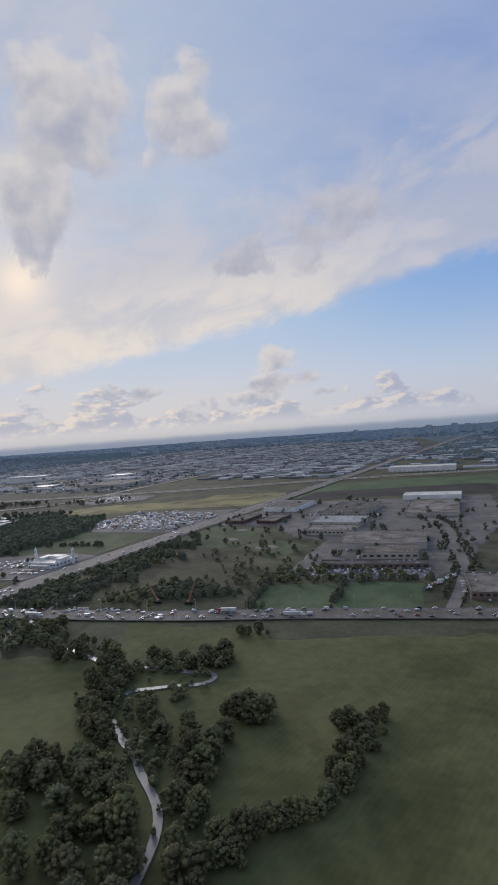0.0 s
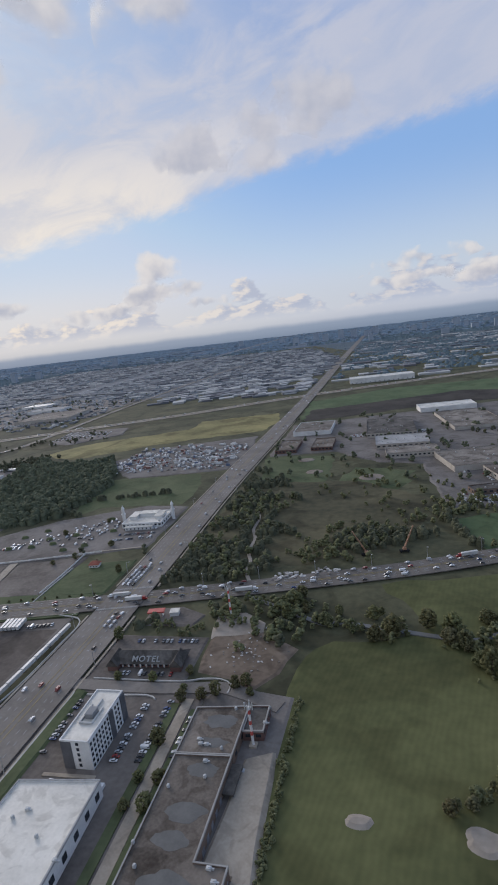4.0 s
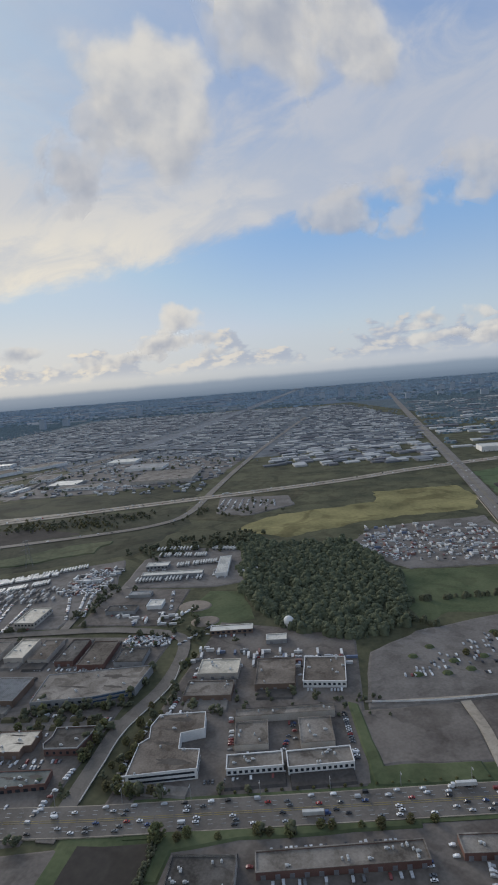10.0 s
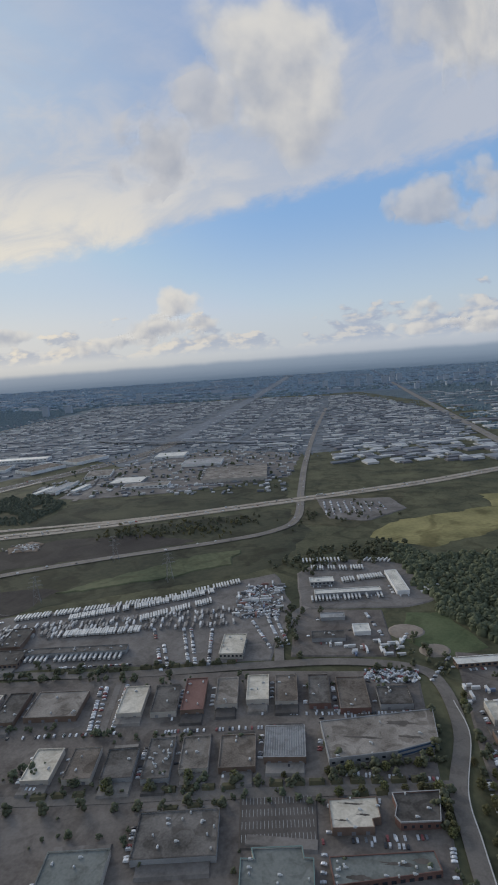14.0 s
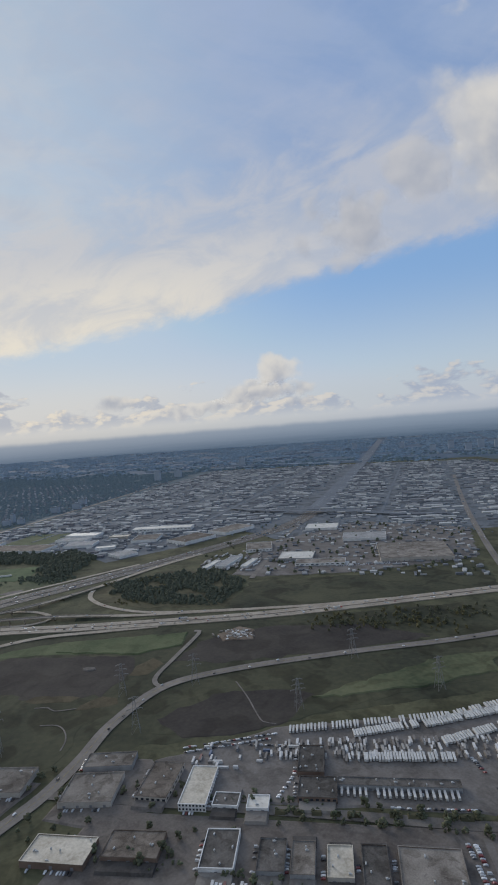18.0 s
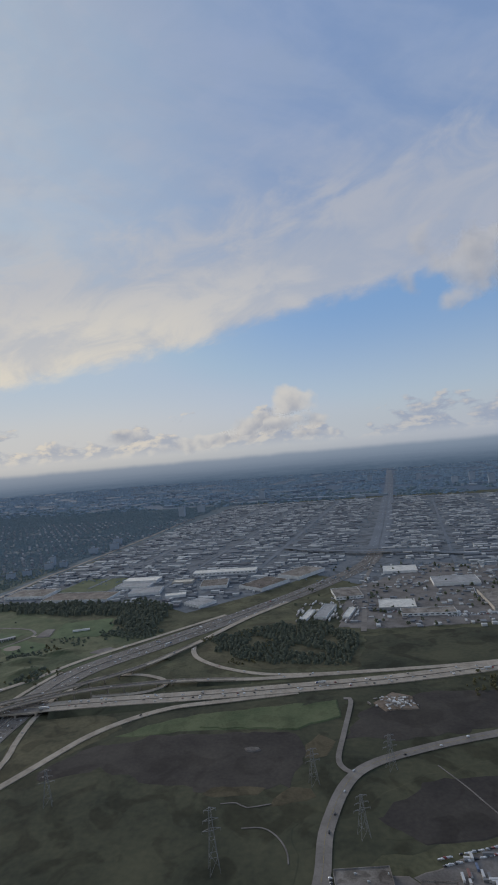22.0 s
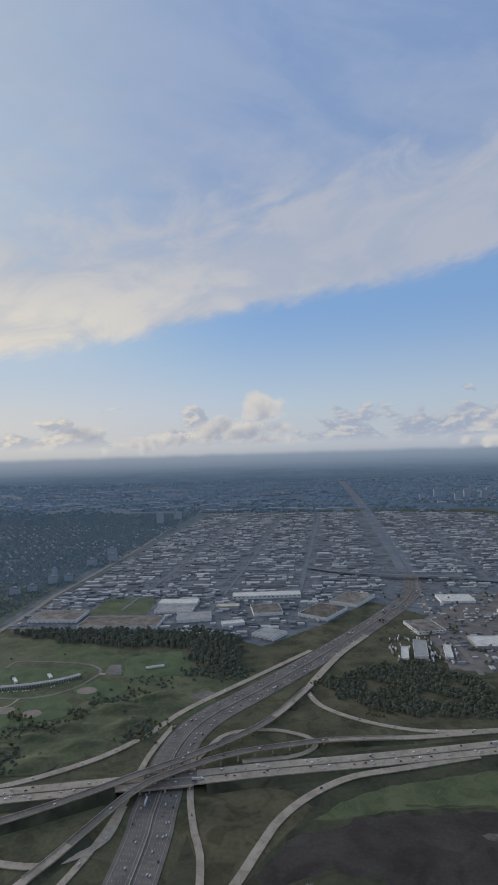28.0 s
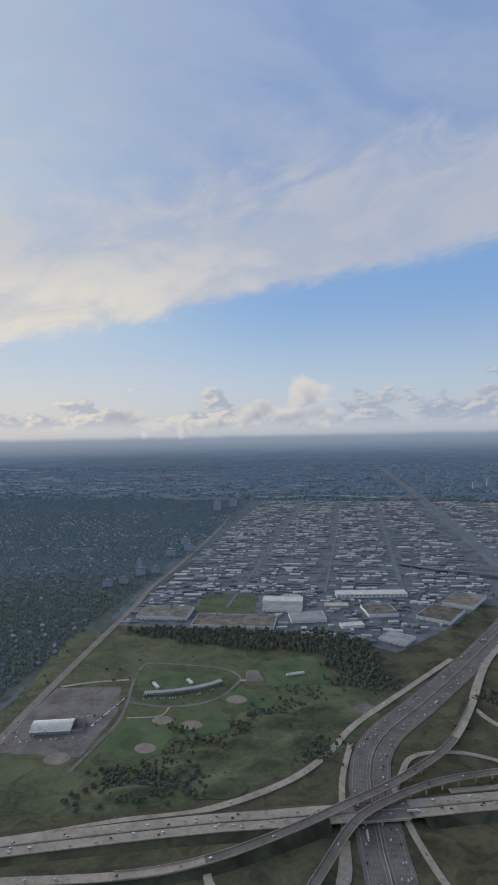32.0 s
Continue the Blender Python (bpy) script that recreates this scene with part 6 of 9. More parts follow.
def arena():
    root = tagged(new("arena"), "sports arena with a curved white vault roof", "arena")
    root.matrix_world = pose(-1347, 436, 0, 0, 0, 14)
    box_part("wall", (-17, -10, -0.1, 17, 10, 3.0), WALLS["grey"], root)
    bm = bmesh.new()
    n = 12
    lo = [[bm.verts.new((x, -10.6 + 21.2 * i / n, 3.0 + 3.6 * math.sin(math.pi * i / n))) for i in range(n + 1)] for x in (-17.5, 17.5)]
    for i in range(n):
        bm.faces.new((lo[0][i], lo[1][i], lo[1][i + 1], lo[0][i + 1]))
    for s in lo:
        bm.faces.new(s)
    part("vault_roof", bm, ROOFS["white"], root)
    box_part("annexe", (17.1, -8, -0.1, 27, 8, 3.4), WALLS["grey"], root)
    box_part("annexe_roof", (17.1, -8.1, 3.4, 27.1, 8.1, 3.6), ROOFS["dark"], root)
    for i in range(8):
        put("door", panel_mesh("arena_door", 1.4, 1.4, M_DOOR, 0.08), root, -14 + i * 4, -10, 0.9)


def tower_block(x, y, w, d, h, turn, label="pale apartment tower standing in haze"):
    root = tagged(new("apartment_tower"), label, "building", "distant towers")
    root.matrix_world = pose(x, y, 0, 0, 0, turn)
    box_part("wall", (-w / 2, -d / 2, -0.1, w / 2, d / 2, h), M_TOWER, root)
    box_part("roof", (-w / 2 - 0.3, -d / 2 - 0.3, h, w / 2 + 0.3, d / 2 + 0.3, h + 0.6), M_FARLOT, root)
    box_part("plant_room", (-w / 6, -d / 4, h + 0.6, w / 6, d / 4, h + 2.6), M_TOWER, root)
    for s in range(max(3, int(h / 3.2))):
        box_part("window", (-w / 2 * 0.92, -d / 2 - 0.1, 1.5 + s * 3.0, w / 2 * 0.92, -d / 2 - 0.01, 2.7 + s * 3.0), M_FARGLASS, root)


# tower walls and glass painted pale blue-grey to imitate haze
M_TOWER = surface("haze_tinted_tower_concrete", (0.31, 0.35, 0.40), (0.39, 0.43, 0.48), 0.9, 0.05, 0.5)
M_FARGLASS = surface("haze_tinted_tower_glass", (0.26, 0.31, 0.37), (0.31, 0.36, 0.42), 0.5, 0.05, 0.5)
hotel()
motel()
minaret(-289, 237.5)
minaret(-262.5, 243)
small_house()
radar_dome(-399, 247)
for gx, gy, gw, gd, gh in ((-276, 228.4, 15, 2.8, 1.8), (-283, 240, 4, 8, 4.2), (-269, 241, 4, 8, 4.2), (-276, 243, 10, 5, 4.4)):
    wing_root = tagged(new("mosque_wing"), "white terraced wing of the mosque", "mosque")
    wing_root.matrix_world = pose(gx, gy, 0, 0, 0, 5)
    box_part("wall", (-gw / 2, -gd / 2, -0.1, gw / 2, gd / 2, gh), WALLS["white"], wing_root)
    box_part("roof", (-gw / 2 - 0.15, -gd / 2 - 0.15, gh, gw / 2 + 0.15, gd / 2 + 0.15, gh + 0.2), ROOFS["white"], wing_root)
    for i in range(max(2, int(gw / 2))):
        put("window", panel_mesh("mosque_window", 0.6, 0.9, M_GLASS, 0.06), wing_root, -gw / 2 + gw * (i + 0.5) / max(2, int(gw / 2)), -gd / 2, 1.0)


def fence(points, tall, label):
    """Posts and rails along a line."""
    line = smooth_line(points, 3)
    root = tagged(new("fence"), label, "fence")
    for p, a in walk_line(line, 0, 1, 3.0):
        ob = box_part("post", (-0.1, -0.1, -0.1, 0.1, 0.1, tall), WALLS["white"], root)
        ob.matrix_local = Matrix.Translation((p.x, p.y, 0.2))
    for z in (0.35, 0.75):
        ribbon("rail", line, 0.06, -0.06, tall * z + 0.4, WALLS["white"], 0.3, root)


fence([(-357, 183), (-330, 186.5), (-300, 194), (-282, 199)], 1.0, "white fence along the empty plots")
fence([(-289.5, 196), (-288, 176), (-287.8, 158)], 0.8, "white fence beside the lawn")
arena()


def terrace():
    """A long low curved pavilion with dark bays between pale piers."""
    root = tagged(new("pavilion"), "long curved grey pavilion with a row of dark bays", "pavilion")
    part_ = ribbon("roof", TERRACE, 3.0, -3.0, 2.6, ROOFS["pale"], 0.35, root)
    ribbon("wall", TERRACE, 2.4, -1.4, 2.24, WALLS["grey"], 2.3, root)
    for p, a in walk_line(offset_line(TERRACE, -2.7), 0.02, 0.99, 2.6):
        ob = box_part("pier", (-0.3, -0.3, -0.1, 0.3, 0.3, 2.24), WALLS["white"], root)
        ob.matrix_local = pose(p.x, p.y, 0, 0, 0, math.degrees(a))


terrace()
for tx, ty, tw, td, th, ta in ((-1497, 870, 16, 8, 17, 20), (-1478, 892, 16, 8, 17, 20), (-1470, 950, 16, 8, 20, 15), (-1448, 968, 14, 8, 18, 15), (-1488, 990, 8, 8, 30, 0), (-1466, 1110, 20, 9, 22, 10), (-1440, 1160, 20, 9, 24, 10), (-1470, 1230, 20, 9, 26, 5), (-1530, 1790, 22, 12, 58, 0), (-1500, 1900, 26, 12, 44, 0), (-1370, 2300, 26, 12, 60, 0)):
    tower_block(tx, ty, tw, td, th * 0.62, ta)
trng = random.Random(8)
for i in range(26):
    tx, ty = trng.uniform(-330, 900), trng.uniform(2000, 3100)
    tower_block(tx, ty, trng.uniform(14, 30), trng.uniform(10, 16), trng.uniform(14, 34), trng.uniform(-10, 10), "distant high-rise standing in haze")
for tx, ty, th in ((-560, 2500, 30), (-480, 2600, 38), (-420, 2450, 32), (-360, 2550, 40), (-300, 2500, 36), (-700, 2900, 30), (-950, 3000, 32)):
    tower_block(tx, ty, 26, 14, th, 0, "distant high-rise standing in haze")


# ---- masts, pylons, lamps and cranes ----
def bar(bm, a, b, r):
    """A thin square bar between two places."""
    a, b = Vector(a), Vector(b)
    d = (b - a).normalized()
    u = d.cross(Vector((0, 0, 1))) if abs(d.z) < 0.95 else Vector((1, 0, 0))
    u = u.normalized() * r
    v = d.cross(u).normalized() * r
    p = [bm.verts.new(q + s * u + t * v) for q in (a, b) for s, t in ((-1, -1), (1, -1), (1, 1), (-1, 1))]
    for f in ((0, 1, 5, 4), (1, 2, 6, 5), (2, 3, 7, 6), (3, 0, 4, 7), (3, 2, 1, 0), (4, 5, 6, 7)):
        bm.faces.new([p[i] for i in f])


def pylon():
    root = tagged(new("power_pylon"), "tall steel lattice power pylon in a field", "pylon", "power pylons")
    bm = bmesh.new()
    lv = [(2.6, 0), (1.9, 5), (1.3, 10), (0.8, 15), (0.5, 19)]
    for (r0, z0), (r1, z1) in zip(lv, lv[1:]):
        c0 = [(-r0, -r0, z0), (r0, -r0, z0), (r0, r0, z0), (-r0, r0, z0)]
        c1 = [(-r1, -r1, z1), (r1, -r1, z1), (r1, r1, z1), (-r1, r1, z1)]
        for i in range(4):
            bar(bm, c0[i], c1[i], 0.07)
            bar(bm, c0[i], c1[(i + 1) % 4], 0.04)
            bar(bm, c1[i], c1[(i + 1) % 4], 0.04)
    part("mast", bm, M_LATTICE, root)
    for z, w in ((12.5, 4.6), (15.5, 3.8), (18.5, 3.0)):
        bm = bmesh.new()
        for s in (-1, 1):
            bar(bm, (0, 0, z + 0.6), (s * w, 0, z), 0.06)
            bar(bm, (0, 0, z - 0.3), (s * w, 0, z), 0.06)
            bar(bm, (s * w, 0, z), (s * w, 0, z - 0.8), 0.08)
        part("crossarm", bm, M_LATTICE, root)
    return root


first = pylon()
first.matrix_world = pose(-696, 303, 0, 0, 0, 30)
for px_, py_ in ((-773, 325), (-785, 264), (-817, 304), (-853, 229), (-614, 340), (-970, 262), (-672, 380)):
    copy_thing(first, pose(px_, py_, 0, 0, 0, 30) @ Matrix.Diagonal((1, 1, 1.6 if px_ == -853 else 1.1, 1)))


def street_lamp():
    root = tagged(new("street_lamp"), "slim grey street lamp beside the road", "street lamp", "street lamps")
    bm = bmesh.new()
    lathe(bm, [(0.16, -0.1), (0.12, 0.6), (0.07, 5.0)], seg=6)
    part("pole", bm, M_METAL, root)
    bm = bmesh.new()
    bar(bm, (0, 0, 4.95), (0, -1.2, 5.25), 0.05)
    part("arm", bm, M_METAL, root)
    bm = bmesh.new()
    box_bm(bm, -0.12, -1.7, 5.18, 0.12, -1.1, 5.32, 0.04)
    part("lamp_head", bm, M_UNIT, root)
    return root


lamp = street_lamp()
lamp.matrix_world = pose(-236.5, 60, 0.5, 0, 0, -90)
for k in range(1, 14):
    copy_thing(lamp, pose(-236.8 if k % 2 else -256.8, 50 + k * 21 + (14 if 145 < 50 + k * 21 < 165 else 0), 0.5, 0, 0, -90 if k % 2 else 90))
for p, a in walk_line(offset_line(A_LINE, 6.9), 0.26, 0.72, 22):
    if abs(p.x + 247) > 14:
        copy_thing(lamp, pose(p.x, p.y, 0.3, 0, 0, math.degrees(a)))
for p, a in walk_line(offset_line(E_LINE, 0.0), 0.03, 0.24, 26):
    copy_thing(lamp, pose(p.x, p.y, 0.4, 0, 0, math.degrees(a)))


def crane(x, y, turn, lean):
    root = tagged(new("mobile_crane"), "orange crane with a raised lattice boom", "crane", "cranes by the road")
    root.matrix_world = pose(x, y, 0, 0, 0, turn)
    box_part("carrier", (-2, -0.7, 0.35, 2, 0.7, 1.0), M_TYRE, root, "", 0.08)
    box_part("cab", (-0.6, -0.6, 1.02, 0.8, 0.6, 1.9), M_ORANGE, root, "orange cab", 0.1)
    bm = bmesh.new()
    tip = (lean, 0, 11)
    for s in ((-0.25, -0.25), (0.25, -0.25), (0.25, 0.25), (-0.25, 0.25)):
        bar(bm, (s[0], s[1], 1.6), (tip[0] + s[0] * 0.4, s[1] * 0.4, tip[2]), 0.09)
    for i in range(8):
        q = i / 8
        bar(bm, (q * lean - 0.2, -0.2, 1.6 + q * 9.4), ((q + 0.12) * lean + 0.2, 0.2, 1.6 + (q + 0.12) * 9.4), 0.05)
    part("boom", bm, M_ORANGE, root, "orange lattice boom")
    for sx in (-1.4, 1.4):
        for sy in (-0.75, 0.75):
            bm = bmesh.new()
            bmesh.ops.create_cone(bm, cap_ends=True, segments=10, radius1=0.36, radius2=0.36, depth=0.22, matrix=Matrix.Translation((sx, sy, 0.36)) @ Matrix.Rotation(math.pi / 2, 4, "X"))
            part("wheel", bm, M_TYRE, root)


M_ORANGE = surface("orange_paint", (0.30, 0.17, 0.10), (0.40, 0.23, 0.14), 0.6, 0.5, 3)
crane(-158, 193, 10, -5)
crane(-143, 196, 10, 4)


def sign_tower(x, y, tall=1.0):
    root = tagged(new("mast_tower"), "tall red and white mast on a low base", "mast")
    root.matrix_world = pose(x, y, 0) @ Matrix.Diagonal((1, 1, tall, 1))
    box_part("base", (-0.9, -0.9, -0.1, 0.9, 0.9, 0.7), M_CONCRETE, root)
    bm = bmesh.new()
    lathe(bm, [(0.35, 0.7), (0.28, 9.6)], seg=8)
    part("mast", bm, WALLS["white"], root)
    for k, z in enumerate((3.0, 5.5, 8.0)):
        bm = bmesh.new()
        lathe(bm, [(0.38, z), (0.36, z + 0.9)], seg=8)
        part("red_band", bm, M_RED, root, "red painted band")
    bm = bmesh.new()
    for i in range(4):
        a = i * math.pi / 2
        bar(bm, (0, 0, 9.4), (0.9 * math.cos(a), 0.9 * math.sin(a), 9.7), 0.08)
        box_bm(bm, 0.9 * math.cos(a) - 0.12, 0.9 * math.sin(a) - 0.12, 9.0, 0.9 * math.cos(a) + 0.12, 0.9 * math.sin(a) + 0.12, 10.6)
    part("antenna", bm, M_UNIT, root)


M_RED = surface("red_paint", (0.38, 0.06, 0.05), (0.50, 0.09, 0.07), 0.6, 0.5, 3)
sign_tower(-179.9, 86.4, 1.12)
sign_tower(-201, 142, 1.22)


def station():
    root = tagged(new("filling_station"), "small filling station with a red canopy", "filling station")
    root.matrix_world = pose(-229, 143, 0, 0, 0, 10)
    box_part("canopy", (-3, -1.4, 2.0, 3, 1.4, 2.5), M_RED, root, "flat red canopy", 0.05)
    for sx in (-2.2, 2.2):
        for sy in (-0.9, 0.9):
            box_part("column", (sx - 0.12, sy - 0.12, -0.1, sx + 0.12, sy + 0.12, 2.0), WALLS["white"], root)
        box_part("pump", (sx - 0.25, -0.3, -0.1, sx + 0.25, 0.3, 0.8), WALLS["white"], root, "", 0.04)
    box_part("kiosk", (5, -1.2, -0.1, 8, 1.6, 1.6), WALLS["white"], root)
    box_part("kiosk_roof", (4.8, -1.4, 1.6, 8.2, 1.8, 1.8), ROOFS["white"], root)


station()


def bridge(name, at, heading, length, wide, z):
    """Piers and edge beams of a bridge deck."""
    root = tagged(new(name), "concrete bridge piers and beams under the freeway", "bridge")
    root.matrix_world = pose(at[0], at[1], 0, 0, 0, heading)
    for u in (-length / 2, 0, length / 2):
        box_part("pier", (u - 0.7, -wide / 2 + 0.4, -0.1, u + 0.7, wide / 2 - 0.4, z), M_CONCRETE, root, "", 0.08)
    for s in (-1, 1):
        box_part("edge_beam", (-length / 2 - 2, s * wide / 2 - 0.25, z - 0.2, length / 2 + 2, s * wide / 2 + 0.25, z + 1.2), M_CONCRETE, root)


bridge("bridge", (-1074, 366.5), 15, 34, 18.2, 3.1)
for p, a in walk_line(RAMP_LINES[0], 0.25, 0.75, 14) + walk_line(RAMP_LINES[1], 0.3, 0.75, 14):
    if p.z > 2.2:
        ob = tagged(new("ramp_pier"), "round concrete pier under the flyover", "pier", "flyover piers")
        ob.matrix_world = pose(p.x, p.y, 0, 0, 0, math.degrees(a))
        box_part("column", (-0.6, -0.8, -0.1, 0.6, 0.8, p.z - 0.5), M_CONCRETE, ob, "", 0.15)
        box_part("cap", (-0.8, -2.8, p.z - 0.5, 0.8, 2.8, p.z + 0.05), M_CONCRETE, ob, "", 0.1)

# ---- vehicles ----
def sheet_mesh(name, bm, material):
    me = bpy.data.meshes.new(name)
    bm.to_mesh(me)
    bm.free()
    me.materials.append(material)
    return me


def wheel_mesh():
    bm = bmesh.new()
    bmesh.ops.create_cone(bm, cap_ends=True, segments=8, radius1=0.15, radius2=0.15, depth=0.11, matrix=Matrix.Rotation(math.pi / 2, 4, "X"))
    return sheet_mesh("wheel", bm, M_TYRE)


WHEEL = wheel_mesh()


def car_model(colour, van=False):
    """A small car: body with bonnet and boot, glazed cabin, roof and four wheels."""
    root = tagged(new("van" if van else "car"), "%s %s on grey asphalt" % (colour, "delivery van" if van else "passenger car"), "van" if van else "car", "cars on roads and lots")
    bm = bmesh.new()
    if van:
        box_bm(bm, -1.15, -0.42, 0.12, 1.15, 0.42, 0.95, 0.09)
    else:
        box_bm(bm, -1.0, -0.4, 0.12, 1.0, 0.4, 0.4, 0.09)
    part("body", bm, CAR_PAINT[colour], root)
    bm = bmesh.new()
    lo, hi = (-0.62, 0.45), (-0.42, 0.2)
    if van:
        box_bm(bm, 0.75, -0.43, 0.55, 1.17, 0.43, 0.85, 0.02)
    else:
        v = [bm.verts.new(p) for p in ((lo[0], -0.37, 0.4), (lo[1], -0.37, 0.4), (lo[1], 0.37, 0.4), (lo[0], 0.37, 0.4), (hi[0], -0.31, 0.62), (hi[1], -0.31, 0.62), (hi[1], 0.31, 0.62), (hi[0], 0.31, 0.62))]
        for q in ((0, 1, 5, 4), (1, 2, 6, 5), (2, 3, 7, 6), (3, 0, 4, 7), (4, 5, 6, 7)):
            bm.faces.new([v[i] for i in q])
    part("glazing", bm, M_GLASS, root, "dark car glass")
    if not van:
        bm = bmesh.new()
        box_bm(bm, -0.43, -0.32, 0.615, 0.21, 0.32, 0.66, 0.02)
        part("car_roof", bm, CAR_PAINT[colour], root)
    for sx in (-0.62, 0.62):
        for sy in (-0.38, 0.38):
            put("wheel", WHEEL, root, sx, sy, 0.15)
    return root


def truck_model(cab_colour, box_colour="white", cab=True):
    """A semi-trailer, with or without its tractor."""
    root = tagged(new("truck" if cab else "trailer"), ("%s tractor with a white box trailer" % cab_colour) if cab else "white box trailer parked in a yard", "truck" if cab else "trailer", "trucks" if cab else "parked trailers")
    bm = bmesh.new()
    box_bm(bm, -3.4, -0.56, 0.5, 3.0, 0.56, 1.75, 0.05)
    part("box", bm, M_TRAILER, root)
    bm = bmesh.new()
    box_bm(bm, -3.2, -0.4, 0.34, 2.8, 0.4, 0.5)
    part("chassis", bm, M_TYRE, root)
    for sx in (-2.8, -2.2):
        for sy in (-0.45, 0.45):
            put("wheel", WHEEL, root, sx, sy, 0.2)
    if cab:
        bm = bmesh.new()
        box_bm(bm, 3.2, -0.5, 0.35, 4.4, 0.5, 1.5, 0.12)
        box_bm(bm, 4.3, -0.42, 0.35, 5.1, 0.42, 0.9, 0.1)
        part("cab", bm, CAR_PAINT[cab_colour], root)
        bm = bmesh.new()
        box_bm(bm, 4.36, -0.4, 1.0, 4.43, 0.4, 1.32)
        part("windscreen", bm, M_GLASS, root, "dark windscreen")
        for sx in (3.4, 4.6):
            for sy in (-0.45, 0.45):
                put("wheel", WHEEL, root, sx, sy, 0.2)
    return root


MODELS = {c: car_model(c) for c in CARS}
MODELS["van"] = car_model("white", True)
TRUCKS = [truck_model("white"), truck_model("red"), truck_model("blue")]
TRAILER = truck_model("white", cab=False)
vrng = random.Random(11)
PICKS = ["white", "black", "silver", "grey", "white", "black", "grey", "silver", "white", "black", "van", "white", "grey", "silver", "red", "black", "grey", "blue"]
USED, MANY = set(), []
COUNT = [0]


def car_at(x, y, z, heading, near):
    """A car of its own near the camera's line, else one of the many."""
    if near and COUNT[0] < 285:
        COUNT[0] += 1
        k = vrng.choice(PICKS)
        m = pose(x, y, z, 0, 0, math.degrees(heading))
        if k in USED:
            copy_thing(MODELS[k], m)
        else:
            USED.add(k)
            MODELS[k].matrix_world = m
    else:
        MANY.append((x, y, z, heading))


def traffic(line, offs, z, start, end, gap, near, spread=0.6):
    for off in offs:
        for p, a in walk_line(offset_line(line, off), start, end, gap):
            if vrng.random() < spread:
                s = vrng.uniform(-gap * 0.35, gap * 0.35)
                car_at(p.x + s * math.cos(a), p.y + s * math.sin(a), p.z + z, a if off < 0 else a + math.pi, near)


def row_of_cars(a, b, turn, near=True, gap=1.35, fill=0.75, z=0.32):
    """Cars side by side in a row of parking bays."""
    a, b = Vector((*a, 0)), Vector((*b, 0))
    n = int((b - a).length / gap)
    for i in range(n):
        if vrng.random() < fill:
            p = a.lerp(b, (i + 0.5) / n)
            car_at(p.x, p.y, z, radians(turn) + vrng.choice((0, math.pi)) + vrng.uniform(-0.05, 0.05), near)


row_of_cars((-232.5, 98), (-231.5, 78), 0)
row_of_cars((-226.5, 92), (-226.5, 78), 0, fill=0.3)
row_of_cars((-212.5, 98), (-212, 76), 0, fill=0.6)
row_of_cars((-206, 100), (-206, 78), 0, fill=0.8)
row_of_cars((-229, 127), (-208, 128), 90, fill=0.6)
row_of_cars((-229, 110.3), (-210, 110.8), 90, fill=0.5)
row_of_cars((-368, 176), (-362, 150), 8, fill=0.8)
row_of_cars((-388, 152), (-386, 168), 8, fill=0.6)
row_of_cars((-318, 133.5), (-296, 138), 100, fill=0.7)
row_of_cars((-343, 114), (-340, 84), 10, fill=0.85)
row_of_cars((-440, 128), (-400, 137), 100, fill=0.4)
row_of_cars((-276, 133), (-266, 135.5), 100, fill=0.9)
row_of_cars((-284, 220), (-263, 223), 95, fill=0.8)
row_of_cars((-284, 213), (-264, 217), 95, fill=0.5)
for k in range(7):
    row_of_cars((-344 + k * 5, 203 + k * 5.5), (-296 + k * 2.5, 210 + k * 6.5), 100, False, fill=0.3)
    row_of_cars((-343 + k * 5, 205.4 + k * 5.5), (-296 + k * 2.5, 212.4 + k * 6.5), 100, False, fill=0.2)
traffic(A_LINE, (-4.7, -3.0, -1.4), 0.74, 0.34, 0.68, 8.5, True, 0.55)
traffic(A_LINE, (1.4, 3.0, 4.7), 0.74, 0.34, 0.68, 8.0, True, 0.55)
traffic(A_LINE, (-4.7, -3.0, 3.0, 4.7), 0.74, 0.68, 0.78, 6.0, False, 0.7)
for off in (-2.0, -4.3, -6.4):
    for k in range(7):
        car_at(-247 + off, 165.5 + k * 2.6 + vrng.uniform(-0.3, 0.3), 0.9, -math.pi / 2, True)
for off in (2.0, 4.3):
    for k in range(4):
        car_at(-247 + off, 143 - k * 2.8, 0.9, math.pi / 2, True)
traffic(B_LINE, (-6.2, -4.4, -2.2, 2.2, 4.4, 6.2), 0.9, 0.11, 0.155, 16, True, 0.3)
traffic(B_LINE, (-6.2, -4.2, -2.2, 2.2, 4.2, 6.2), 0.9, 0.165, 0.36, 22, False, 0.35)
row_of_cars((-505, 133.5), (-466, 139), 97, fill=0.6)
row_of_cars((-462, 110), (-459, 140), 5, fill=0.4)
row_of_cars((-571, 181), (-520, 188), 97, fill=0.6)
row_of_cars((-640, 172), (-585, 180), 97, fill=0.5)
row_of_cars((-529, 196), (-480, 199), 97, fill=0.35)
